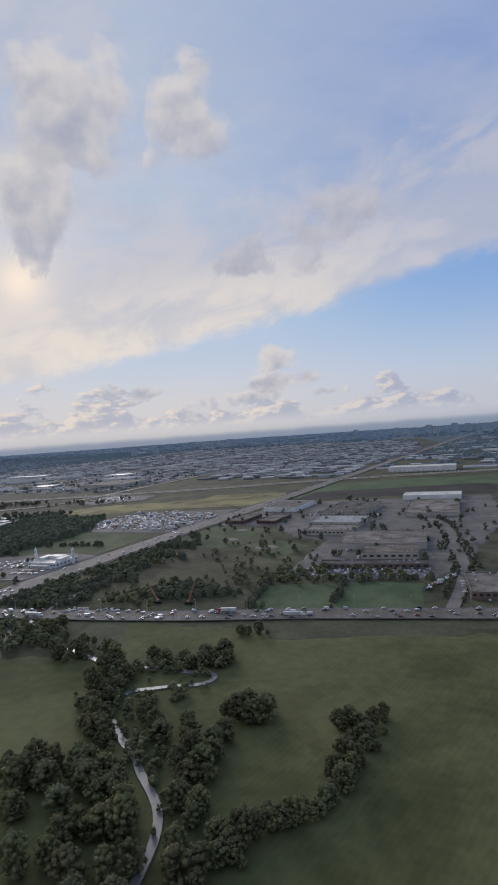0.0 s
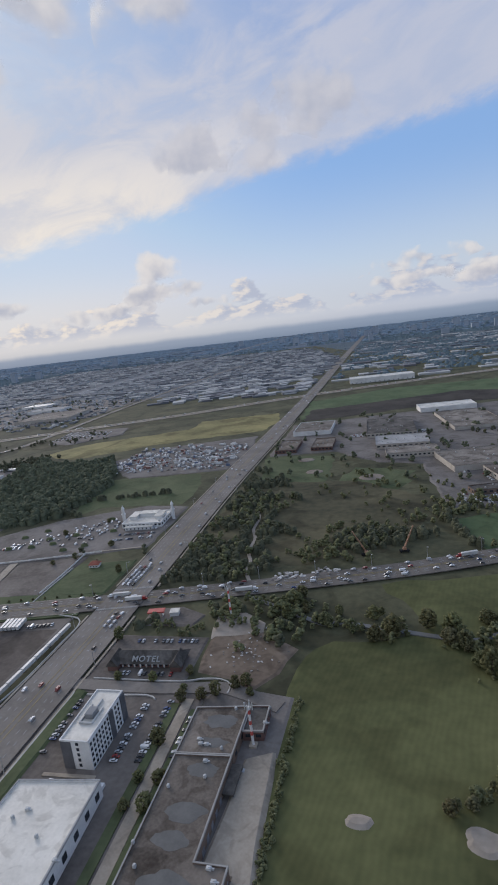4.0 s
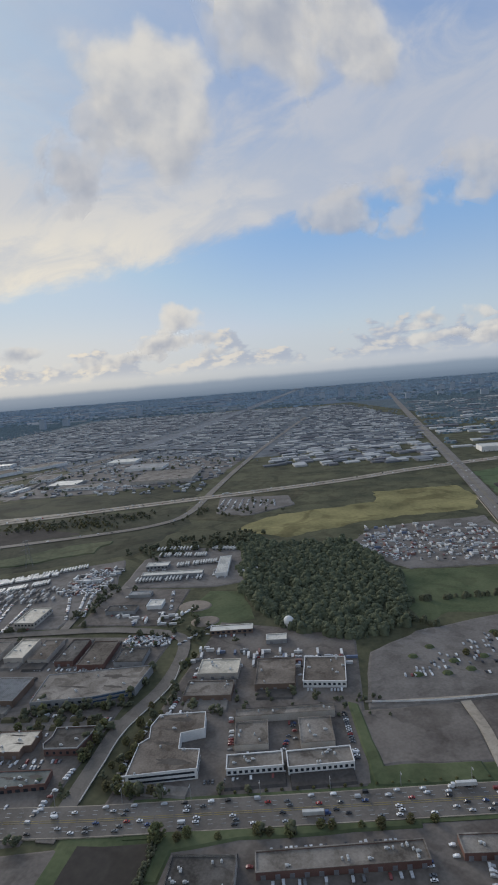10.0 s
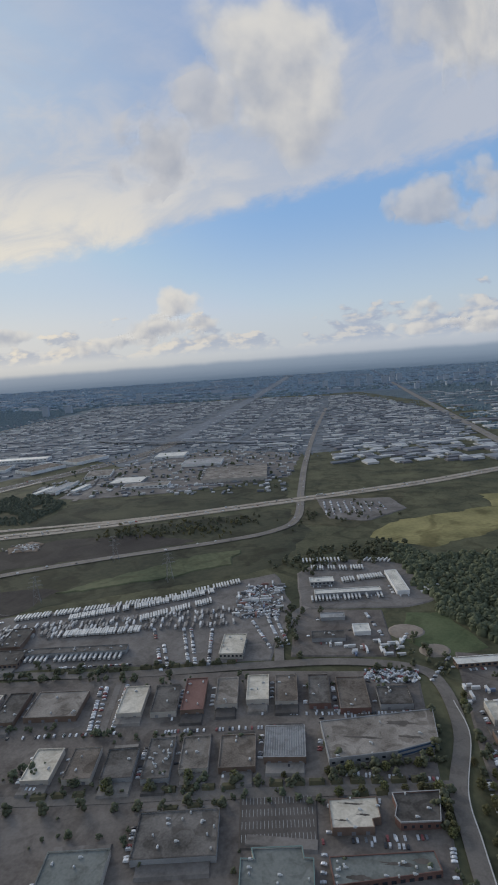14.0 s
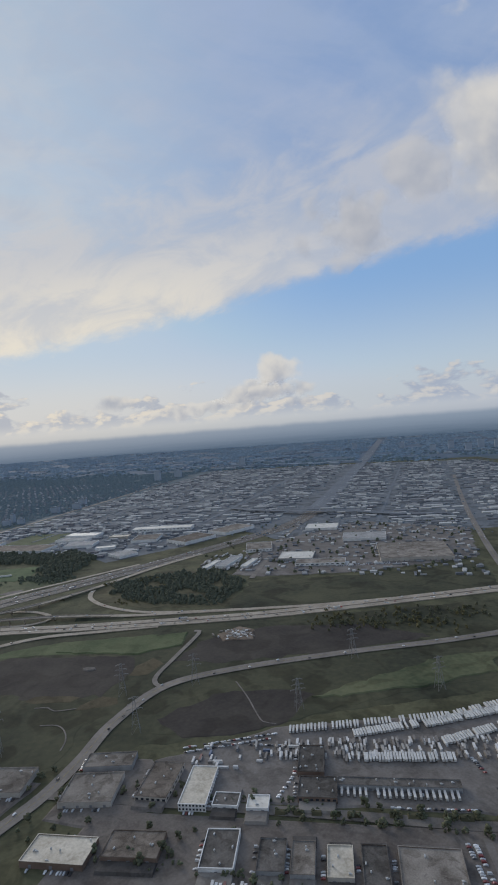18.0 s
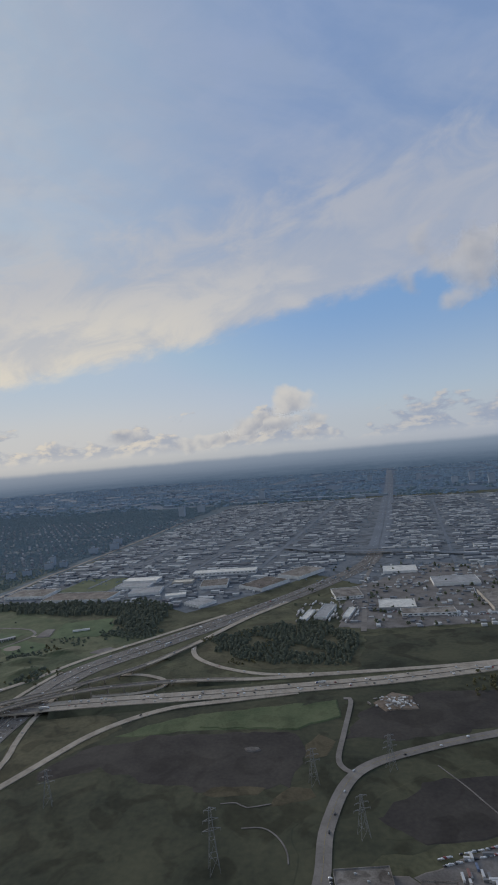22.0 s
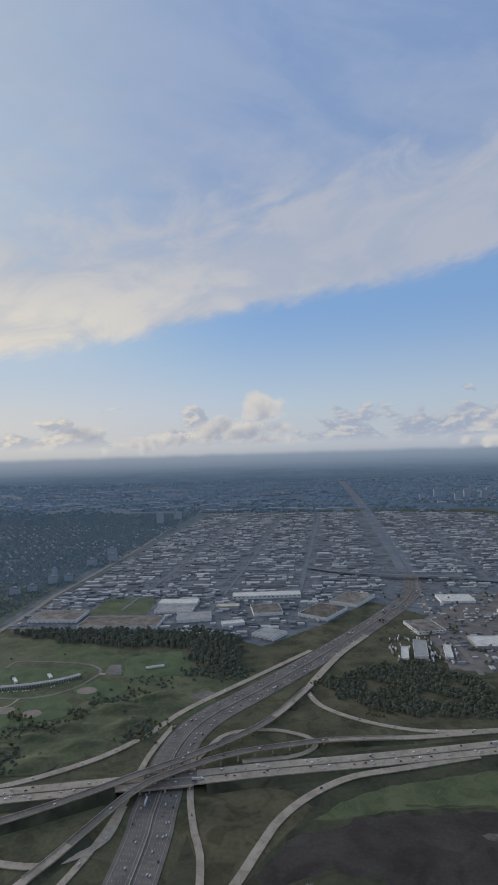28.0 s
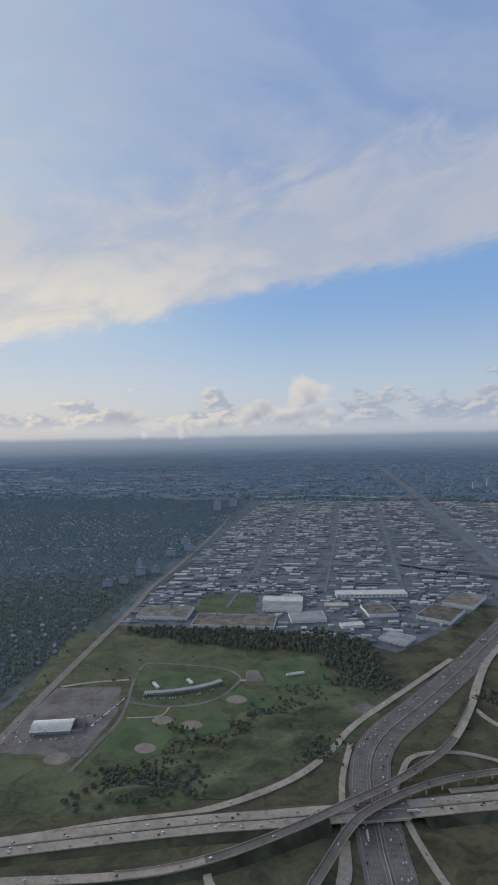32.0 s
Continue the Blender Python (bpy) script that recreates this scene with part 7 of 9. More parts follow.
for (a, b) in (((-593, 250), (-583, 226)), ((-590, 252), (-580, 228)), ((-584, 271), (-570, 231)), ((-580, 272), (-567, 233)), ((-567, 272), (-560, 232)), ((-536, 284), (-524, 251)), ((-532, 286), (-521, 254)), ((-602, 270), (-596, 257)), ((-546, 283), (-530, 250)), ((-609, 213), (-600, 180)), ((-606, 213), (-597, 180)), ((-596, 214), (-590, 181)), ((-479, 292), (-471, 265)), ((-750, 253), (-703, 275)), ((-748, 249), (-704, 270)), ((-715, 262), (-695, 264)), ((-690, 222), (-686, 240)), ((-465, 250), (-458, 268)), ((-640, 226), (-600, 232)), ((-452, 224), (-440, 246)), ((-412, 214), (-370, 218)), ((-366, 382), (-334, 345)), ((-440, 130), (-436, 180))):
    row_of_cars(a, b, 10, False, fill=0.8)
for bx, by, bw, bd, bt in BUILT:
    if by < 340 and bw < 60:
        c, q = math.cos(radians(bt)), math.sin(radians(bt))
        for side, reach, span, off in ((-1, bd / 2 + 1.8, bw, 90), (1, bd / 2 + 1.8, bw, 90), (-2, bw / 2 + 1.7, bd, 0)):
            fill = vrng.choice((0.1, 0.3, 0.5, 0.7))
            if abs(side) == 1:
                m = (bx - q * reach * side, by + c * reach * side)
                u = (c * span * 0.42, q * span * 0.42)
            else:
                m = (bx - c * reach, by - q * reach)
                u = (-q * span * 0.42, c * span * 0.42)
            if (abs(m[0] + 247) > 12 and vrng.random() < 0.8):
                row_of_cars((m[0] - u[0], m[1] - u[1]), (m[0] + u[0], m[1] + u[1]), bt + off, False, fill=fill)
for i in range(260):
    car_at(vrng.uniform(-556, -530), vrng.uniform(284, 330), 0.35, vrng.uniform(0, 6.28), False)
for k in range(9):
    row_of_cars((-506 + 7 * k, 492 + 2 * k), (-511 + 7 * k, 546 - 1.5 * k), 20, False, fill=0.75)
for i in range(170):
    car_at(vrng.uniform(-482, -457), vrng.uniform(222, 233), 0.35, vrng.uniform(0, 6.28), False)
for i in range(420):
    u, w = vrng.random(), vrng.random()
    car_at(-365 + 100 * u, 345 + 78 * w - 20 * (1 - u) * w, 0.35, vrng.choice((0.2, 1.7)) + vrng.uniform(-0.1, 0.1), False)
traffic(D_LINE, (-1.8, 1.8), 0.68, 0.3, 0.95, 24, False, 0.4)
traffic(E_LINE, (-11.4, -9.6, -7.8, -6.0, 6.0, 7.8, 9.6, 11.4), 0.5, 0.0, 0.7, 15, False, 0.5)
traffic(F_LINE, (-5.9, -4.1, -2.3, 2.3, 4.1, 5.9), 0.86, 0.1, 0.9, 16, False, 0.45)
for ln in RAMP_LINES:
    traffic(ln, (0.0,), 0.75, 0.1, 0.9, 30, False, 0.5)
for k in range(5):
    row_of_cars((-1385, 405 + k * 9), (-1322, 425 + k * 9), 100, False, fill=0.12)
row_of_cars((-1316, 440), (-1306, 500), 10, False, fill=0.7)
for a, b in (((-1290, 498), (-1262, 503)), ((-1262, 503), (-1240, 513)), ((-1240, 513), (-1224, 530))):
    row_of_cars(a, b, 100, False, gap=2.6, fill=0.6, z=0.5)
for (a, b) in (((-116, 248), (-54, 263)), ((-114, 258), (-54, 272)), ((-50, 240), (-40, 270)), ((-180, 420), (-120, 424)), ((-720, 625), (-650, 640)), ((-790, 640), (-720, 655)), ((-680, 690), (-680, 740)), ((-1290, 745), (-1200, 752)), ((-860, 700), (-820, 700))):
    for k in range(3):
        row_of_cars((a[0], a[1] + 3.2 * k), (b[0], b[1] + 3.2 * k), 100, False, fill=0.6)

v, f = [], []
for x, y, z, a in MANY:
    c, s = math.cos(a), math.sin(a)
    van = vrng.random() < 0.15
    k = len(v)
    prof = ((-1.0, 0.1), (-0.95, 0.42), (-0.55, 0.62 if not van else 0.9), (0.25 if not van else 0.9, 0.62 if not van else 0.9), (0.5 if not van else 0.98, 0.42), (1.0, 0.36), (1.0, 0.1))
    for w in (-0.4, 0.4):
        for u, h in prof:
            v.append((x + c * u - s * w, y + s * u + c * w, z + h))
    n = len(prof)
    f += [(k + i, k + i + 1, k + n + i + 1, k + n + i) for i in range(n - 1)] + [tuple(range(k + n - 1, k - 1, -1)), tuple(range(k + n, k + 2 * n))]
tagged(mesh_object("many_cars", v, f, M_CARMIX), "many cars of mixed colours, parked and in traffic", "cars", kind="stuff")

# trucks on the roads and trailers in the yards
first_truck = [True] * len(TRUCKS)


def truck_at(k, x, y, z, turn):
    if first_truck[k]:
        first_truck[k] = False
        TRUCKS[k].matrix_world = pose(x, y, z, 0, 0, turn)
    else:
        copy_thing(TRUCKS[k], pose(x, y, z, 0, 0, turn))


for line, z, spots in ((A_LINE, 0.74, ((0.405, -3.0, 2), (0.44, 4.7, 0), (0.452, 3.0, 0), (0.50, 3.0, 0), (0.505, -1.4, 1), (0.535, -3.0, 0), (0.60, 3.0, 1), (0.62, -3.0, 0), (0.70, 3.0, 0))), (E_LINE, 0.5, ((0.06, 7.8, 0), (0.11, -9.6, 2), (0.16, 7.8, 1), (0.19, 9.6, 0), (0.22, -7.8, 0))), (F_LINE, 0.86, ((0.42, -4.1, 0), (0.5, 4.1, 2), (0.55, -4.1, 1), (0.62, 4.1, 0)))):
    for s, off, k in spots:
        p, a = walk_line(offset_line(line, off), s, 1.0, 3.0)[0]
        truck_at(k, p.x, p.y, p.z + z, math.degrees(a) + (0 if off < 0 else 180))
spots = []
for a, b, turn, gap in (((-696, 279), (-612, 307), 100, 2.0), ((-610, 307), (-563, 337), 110, 2.0), ((-662, 280), (-628, 296), 108, 1.5), ((-626, 295), (-578, 321), 110, 1.5), ((-614, 281), (-575, 307), 110, 1.6), ((-656, 260), (-610, 268), 98, 1.45), ((-661, 233), (-610, 239), 98, 2.6), ((-521, 374), (-487, 377), 98, 2.6), ((-475, 376), (-458, 374), 60, 2.6), ((-514, 360), (-478, 361), 96, 2.0), ((-492, 338), (-466, 347), 100, 1.8), ((-511, 309), (-468, 315), 98, 2.2)):
    a, b = Vector((*a, 0)), Vector((*b, 0))
    n = max(1, int((b - a).length / gap))
    for i in range(n + 1):
        if vrng.random() < 0.88:
            p = a.lerp(b, i / n)
            spots.append((p.x + vrng.uniform(-0.2, 0.2), p.y + vrng.uniform(-0.4, 0.4), turn + vrng.uniform(-2, 2)))
spots += [(-258.6 - 0.012 * k * k, 131 - 6.7 * k, 90 - 0.35 * k) for k in range(9)]
spots += [(-293, 107.4, 8), (-293.4, 104.6, 8), (-292.6, 101.6, 6)] + [(-284.5 + 1.5 * k, 133 + 0.25 * k, 100) for k in range(5)]
spots += [(-283 + 1.42 * k + vrng.uniform(-0.15, 0.15), 66.5 + vrng.uniform(-0.6, 0.6), 94) for k in range(15)] + [(-276, 72.3, 4), (-266.5, 72.8, 5), (-280.4, 78.6, 16), (-690, 263, 10), (-652, 160, 95), (-645, 162, 95), (-259.6, 72, 80)]
TRAILER.matrix_world = pose(spots[0][0], spots[0][1], 0.35, 0, 0, spots[0][2])
for x, y, turn in spots[1:]:
    copy_thing(TRAILER, pose(x, y, 0.35, 0, 0, turn))
v, f = [], []


def loose_box(x, y, z, a, l, w, h):
    c, s = math.cos(a), math.sin(a)
    k = len(v)
    for hz in (z, z + h):
        for u, t in ((-l, -w), (l, -w), (l, w), (-l, w)):
            v.append((x + c * u / 2 - s * t / 2, y + s * u / 2 + c * t / 2, hz))
    f.extend([(k + 4, k + 5, k + 6, k + 7), (k, k + 1, k + 5, k + 4), (k + 1, k + 2, k + 6, k + 5), (k + 2, k + 3, k + 7, k + 6), (k + 3, k, k + 4, k + 7)])


for row_y in (151.5, 158, 164.5, 171):
    for k in range(40):
        if vrng.random() < 0.8:
            loose_box(-702 + 1.6 * k + vrng.gauss(0, 0.2), row_y + 0.1 * k + vrng.gauss(0, 0.5), 0.35, radians(97 + vrng.gauss(0, 3)), vrng.uniform(2.6, 5.6), 1.1, vrng.uniform(1.0, 1.7))
for x0, y0, x1, y1, n in ((-362, 345, -262, 430, 150), (-740, 240, -700, 262, 20), (-560, 285, -530, 335, 40), (-440, 205, -366, 222, 40), (-500, 246, -462, 262, 24)):
    for i in range(n):
        loose_box(vrng.uniform(x0, x1), vrng.uniform(y0, y1), 0.35, vrng.choice((0.15, 1.72)), vrng.uniform(2.5, 5.5), 1.1, vrng.uniform(1.0, 1.7))
tagged(mesh_object("yard_boxes", v, f, mixed_paint("container_paints", [(0.62, 0.62, 0.60), (0.50, 0.50, 0.49), (0.17, 0.17, 0.17), (0.66, 0.65, 0.62), (0.20, 0.10, 0.08), (0.52, 0.51, 0.49), (0.14, 0.14, 0.15), (0.40, 0.38, 0.35), (0.60, 0.60, 0.58), (0.12, 0.15, 0.22), (0.30, 0.29, 0.28)], 0.6)), "white and coloured containers and vans in storage yards", "containers", kind="stuff")

# ---- trees ----
def blob(rng, centre, r, verts, faces, squash=0.85, detail=1):
    """One uneven clump of leaves."""
    bm = bmesh.new()
    bmesh.ops.create_icosphere(bm, subdivisions=detail, radius=1.0)
    k = len(verts)
    off = Vector((rng.uniform(0, 50), rng.uniform(0, 50), rng.uniform(0, 50)))
    for q in bm.verts:
        d = 1 + 0.5 * noise.noise(q.co * 1.9 + off) + 0.22 * noise.noise(q.co * 4.3 + off)
        verts.append((centre[0] + q.co.x * r * d, centre[1] + q.co.y * r * d, centre[2] + q.co.z * r * d * squash))
    faces += [tuple(w.index + k for w in g.verts) for g in bm.faces]
    bm.free()


def tree_model(seed, height, wide, material, label, conifer=False):
    """A tapered trunk with limbs and a crown of many clumps and loose leaf sprays."""
    rng = random.Random(seed)
    root = tagged(new("tree"), label, "tree", "trees")
    bm = bmesh.new()
    lathe(bm, [(0.30, -0.2), (0.2, height * 0.25), (0.12, height * 0.5), (0.05, height * 0.8)], seg=6)
    for i in range(4):
        a = i * 1.6 + rng.random()
        z = height * rng.uniform(0.25, 0.5)
        bar(bm, (0, 0, z), (wide * 0.35 * math.cos(a), wide * 0.35 * math.sin(a), z + height * 0.22), 0.06)
    part("trunk", bm, M_TRUNK, root)
    v, f = [], []
    tips = []
    for i in range(95):
        a, q = rng.uniform(0, 6.28), rng.uniform(0.06, 1.0)
        reach = wide * 0.5 * (math.sin(math.pi * (0.12 + 0.8 * q)) if not conifer else (1.05 - q))
        rr = reach * math.sqrt(rng.random())
        c = (rr * math.cos(a), rr * math.sin(a), height * (0.05 + 0.86 * q))
        r = wide * rng.uniform(0.05, 0.115)
        blob(rng, c, r, v, f, 0.85, 1)
        tips.append((c, r))
    for i in range(2200):
        c, r = rng.choice(tips)
        d = Vector((rng.gauss(0, 1), rng.gauss(0, 1), rng.gauss(0, 1))).normalized()
        p = Vector(c) + d * r * rng.uniform(0.9, 1.5)
        s = wide * rng.uniform(0.012, 0.028)
        u, w = d.orthogonal().normalized() * s, d.cross(d.orthogonal()).normalized() * s
        k = len(v)
        v += [tuple(p - u + d * s * 0.5), tuple(p + w), tuple(p + u + d * s * 0.5), tuple(p - w)]
        f.append((k, k + 1, k + 2, k + 3))
    me = bpy.data.meshes.new("crown")
    me.from_pydata(v, [], f)
    me.materials.append(material)
    for poly in me.polygons:
        poly.use_smooth = True
    crown = new("crown", me)
    crown.parent = root
    return root


TREES = [tree_model(1, 6.5, 6.0, M_LEAF, "broad dark green tree by the meadow"), tree_model(2, 5.5, 5.0, M_LEAF, "rounded dark green broadleaf tree"), tree_model(3, 7.5, 5.5, M_LEAF, "tall dark green broadleaf tree"), tree_model(4, 5.0, 5.5, M_LEAF_PALE, "olive green tree with thinning leaves"), tree_model(5, 6.0, 5.0, M_LEAF_PALE, "olive green tree with yellowing leaves"), tree_model(6, 7.0, 3.0, M_LEAF, "narrow dark green conifer tree", True)]
tree_used = [False] * len(TREES)
TREE_COUNT = [0]


def tree_at(k, x, y, s, rng):
    if min(math.hypot(x - p.x, y - p.y) for p in A_LINE) < 7.0 or abs(x + 248) < 10:
        return
    m = pose(x, y, 0.1, 0, 0, rng.uniform(0, 360)) @ Matrix.Diagonal((s, s, s * rng.uniform(0.85, 1.15), 1))
    TREE_COUNT[0] += 1
    if not tree_used[k]:
        tree_used[k] = True
        ob = TREES[k]
    else:
        ob = copy_thing(TREES[k], Matrix())
    ob.matrix_basis = m


def inside(p, poly):
    x, y = p
    hit = False
    for (x0, y0), (x1, y1) in zip(poly, poly[1:] + poly[:1]):
        if (y0 > y) != (y1 > y) and x < (x1 - x0) * (y - y0) / (y1 - y0) + x0:
            hit = not hit
    return hit


def scatter(poly, n, rng):
    xs, ys = [p[0] for p in poly], [p[1] for p in poly]
    out = []
    for _ in range(n * 30):
        p = (rng.uniform(min(xs), max(xs)), rng.uniform(min(ys), max(ys)))
        if inside(p, poly):
            out.append(p)
            if len(out) == n:
                break
    return out


frng = random.Random(21)
# along the river and hedges of the near meadows, one by one
for spots, lo, hi in (
        # hedge by the pond
        (((-137, 73), (-134, 75), (-132, 78), (-128, 79), (-124, 80), (-120, 81), (-116, 83), (-113, 85), (-126, 81), (-111, 75), (-107, 77), (-110, 79)), 0.5, 0.8),
        # both banks, upstream
        (((-137, 140), (-147, 135), (-153, 132), (-130, 136), (-128, 129), (-125, 122), (-119, 118), (-116, 121), (-116, 110), (-113, 114), (-118, 126), (-110, 104), (-106, 104), (-98, 109), (-103, 99), (-99, 97), (-107, 100), (-120, 143), (-114, 141), (-110, 145), (-101, 144), (-98, 146), (-95, 147), (-103, 149), (-99, 153), (-104, 142), (-122, 118), (-132, 131)), 0.75, 1.15),
        # grove inside the bend
        (((-87, 105), (-91, 107), (-82, 107), (-76, 100), (-70, 101), (-73, 107), (-72, 94), (-68, 95), (-71, 98), (-76, 97), (-73, 110), (-83, 109), (-79, 103), (-78, 120), (-75, 120), (-70, 118), (-68, 121), (-69, 126), (-73, 124)), 0.8, 1.15),
        # lower bank
        (((-109, 78), (-104, 80), (-102, 84), (-96, 85), (-95, 89), (-90, 87), (-99, 88), (-84, 86), (-105, 76), (-100, 79), (-86, 80), (-83, 82), (-89, 81), (-83, 72), (-80, 72), (-77, 74), (-74, 75), (-76, 78), (-84, 68), (-82, 64), (-76, 64), (-86, 60), (-92, 84), (-106, 82), (-92, 76), (-98, 70), (-110, 68), (-118, 62)), 0.85, 1.25),
        (((-66, 85), (-69, 86), (-65, 87), (-62, 82), (-70, 66), (-67, 69), (-58, 70), (-61, 74), (-56, 74), (-54, 76), (-53, 78), (-52, 82), (-57, 80), (-64, 62), (-72, 60)), 0.75, 1.1),
        # hedgerow between two meadows
        (((-51, 89), (-48, 90), (-45, 92), (-43, 95), (-42, 98), (-42, 100), (-41, 105), (-40, 108), (-44, 110), (-40, 114), (-45, 116), (-40, 118), (-44, 121), (-41, 125), (-41, 128), (-48, 125), (-47, 128), (-44, 127), (-40, 133), (-41, 103), (-44, 107), (-51, 85), (-49, 87), (-51, 78), (-43, 112), (-42, 122), (-47, 93), (-53, 82)), 0.55, 0.9),
        # by the highway
        (((-99, 172), (-96, 174), (-102, 171), (-179, 158), (-182, 143), (-169, 140), (-160, 136), (-176, 150), (-180, 152), (-153, 145), (-165, 146)), 0.5, 0.85)):
    for x, y in spots:
        k = frng.choice((0, 1, 2, 3, 4))
        tree_at(k, x + frng.gauss(0, 0.5), y + frng.gauss(0, 0.5), frng.uniform(lo, hi), frng)
        if frng.random() < 0.75:
            tree_at(frng.choice((0, 1, 4)), x + frng.gauss(0, 1.3), y + frng.gauss(0, 1.3), frng.uniform(lo, hi) * 0.6, frng)
for x, y in ((-204.4, 104.6), (-203.2, 100.2), (-203.4, 84.8), (-203.2, 73.4), (-198.2, 73.6), (-203.2, 66), (-198.2, 66.2), (-198, 101.6), (-194.6, 103.4), (-190, 107), (-187, 108), (-185, 104), (-236, 128), (-226, 107.5), (-215, 108), (-205, 112), (-420, 114), (-418, 111), (-389, 122), (-374, 123), (-372, 121), (-355, 123), (-340, 127), (-312, 140), (-445, 161), (-446, 150), (-446, 138), (-445, 172), (-443, 128), (-442, 120), (-441, 207), (-440, 213), (-579, 149), (-563, 151), (-561, 150), (-549, 156), (-532, 158), (-514, 161), (-498, 164), (-490, 165), (-477, 167), (-465, 170), (-460, 176), (-458, 150), (-458, 142), (-262, 178), (-292, 192), (-300, 186), (-281, 207), (-440, 144), (-442, 152), (-438, 165), (-300, 240), (-316, 222)):
    tree_at(frng.choice((0, 1, 1, 2)), x, y, frng.uniform(0.45, 0.75), frng)
for x, y, size in ((-418.7, 111, 1.0), (-412.7, 111.8, 0.6), (-410, 113, 0.6), (-401, 113.8, 0.5), (-389.7, 116.5, 0.7), (-386.5, 117, 0.5), (-380.7, 117.4, 0.8), (-368.8, 121, 0.55), (-360.6, 122.6, 0.5), (-346.8, 125.8, 0.5), (-438, 127, 0.7), (-434.5, 126.6, 0.8), (-431.5, 127.4, 0.7), (-427.5, 128, 0.6), (-440.5, 131, 0.6), (-441.5, 137, 0.55), (-442, 143, 0.55), (-442, 149, 0.5), (-442, 155, 0.55), (-441, 161, 0.5), (-439, 167, 0.5), (-459, 152, 0.7), (-458.5, 146, 0.6), (-458.5, 140, 0.6), (-459.5, 159, 0.7), (-465, 158.5, 0.6), (-471, 158, 0.6), (-478, 157, 0.6), (-486, 155.5, 0.6), (-494, 154, 0.6), (-288, 128, 0.7), (-286.5, 124, 0.6), (-287, 119, 0.45)):
    tree_at(frng.choice((0, 1, 2)), x, y, size * 0.9, frng)
for p, a in walk_line(offset_line(A_LINE, 8.2), 0.385, 0.515, 5):
    tree_at(1, p.x, p.y, 0.22, frng)

# woods and scrub that nobody could count
LOW = []
for s in range(6):
    v, f = [], []
    r0 = random.Random(60 + s)
    for i in range(14):
        a, q = r0.uniform(0, 6.28), r0.random()
        rr = 1.75 * math.sqrt(r0.random()) * math.sin(math.pi * (0.25 + 0.6 * q))
        blob(r0, (rr * math.cos(a), rr * math.sin(a), 1.4 + 3.0 * q), r0.uniform(0.55, 1.05), v, f)
    LOW.append((np.array(v), np.array(f)))


SPARSE = []
for s in range(6):
    v, f = [], []
    r0 = random.Random(90 + s)
    for i in range(3):
        blob(r0, (r0.uniform(-0.9, 0.9), r0.uniform(-0.9, 0.9), r0.uniform(1.6, 3.4)), r0.uniform(1.1, 1.7), v, f)
    SPARSE.append((np.array(v), np.array(f)))


def dome_model(seed, seg, rings, clumps):
    """One crown of a closed wood: a lumpy dome that reaches down between its neighbours, with clumps on it."""
    r0, v, f = random.Random(seed), [], []
    off = Vector((r0.uniform(0, 50), r0.uniform(0, 50), 0))
    for k in range(1, rings + 1):
        a = 0.5 * math.pi * k / rings
        for i in range(seg):
            b = 2 * math.pi * (i + 0.5 * (k % 2)) / seg
            d = Vector((math.sin(a) * math.cos(b), math.sin(a) * math.sin(b), math.cos(a)))
            q = 1 + 0.45 * noise.noise(d * 1.6 + off) + 0.2 * noise.noise(d * 4.0 + off)
            v.append((2.1 * d.x * q, 2.1 * d.y * q, 1.2 + 2.9 * d.z * q if k < rings else 0.3))
    v.append((0, 0, 4.1 + r0.uniform(-0.4, 0.6)))
    for i in range(seg):
        f.append((len(v) - 1, i, (i + 1) % seg))
        for k in range(rings - 1):
            p, q = k * seg + i, k * seg + (i + 1) % seg
            f += [(p, p + seg, q), (q, p + seg, q + seg)]
    for k in range(clumps):
        a, t = r0.uniform(0, 6.28), r0.uniform(0.05, 0.8)
        c = (1.75 * math.sin(1.5 * t) * math.cos(a), 1.75 * math.sin(1.5 * t) * math.sin(a), 1.3 + 2.7 * math.cos(1.5 * t))
        blob(r0, c, r0.uniform(0.4, 0.95), v, f, 0.8, 0)
    return np.array(v), np.array(f)


WOOD = [dome_model(200 + s, 8, 3, 15) for s in range(6)]
MIDWOOD = [dome_model(220 + s, 7, 2, 4) for s in range(6)]
FARWOOD = [dome_model(240 + s, 6, 2, 0) for s in range(6)]


def packed(poly, gap, lo, hi, keep=1.0, edge=6.0):
    """Places of the trees of a closed wood, on a jittered grid with a ragged rim and a few clearings."""
    xs, ys = [p[0] for p in poly], [p[1] for p in poly]
    out, y = [], min(ys)
    while y < max(ys):
        x = min(xs)
        while x < max(xs):
            px_, py_ = x + frng.uniform(-0.5, 0.5) * gap, y + frng.uniform(-0.5, 0.5) * gap
            rag = Vector((noise.noise(Vector((px_, py_, 0)) / (edge * 3)), noise.noise(Vector((px_, py_, 9)) / (edge * 3)), 0)) * edge
            if inside((px_ + rag.x, py_ + rag.y), poly) and noise.noise(Vector((px_, py_, 3)) / (gap * 7)) < keep:
                out.append((px_, py_, frng.uniform(lo, hi)))
            x += gap
        y += gap
    return out


ROAD_SPOTS = np.array([(p.x, p.y) for line in (A_LINE, D_LINE) for p in line])


def off_road(x, y):
    """Clear of the arterial road, the avenue and the country road."""
    d = np.hypot(ROAD_SPOTS[:, 0] - x, ROAD_SPOTS[:, 1] - y).min() if y < 560 else 99
    return d > 7.6 and abs(x + 248) > 10.5


CREEK = [(-218, 262), (-216.5, 250), (-213.5, 238), (-213, 224), (-209.5, 212), (-209, 198), (-205.5, 187), (-205, 178), (-201, 168)]


def off_mound(x, y):
    return not (-207 < x < -186 and 124 < y < 147)


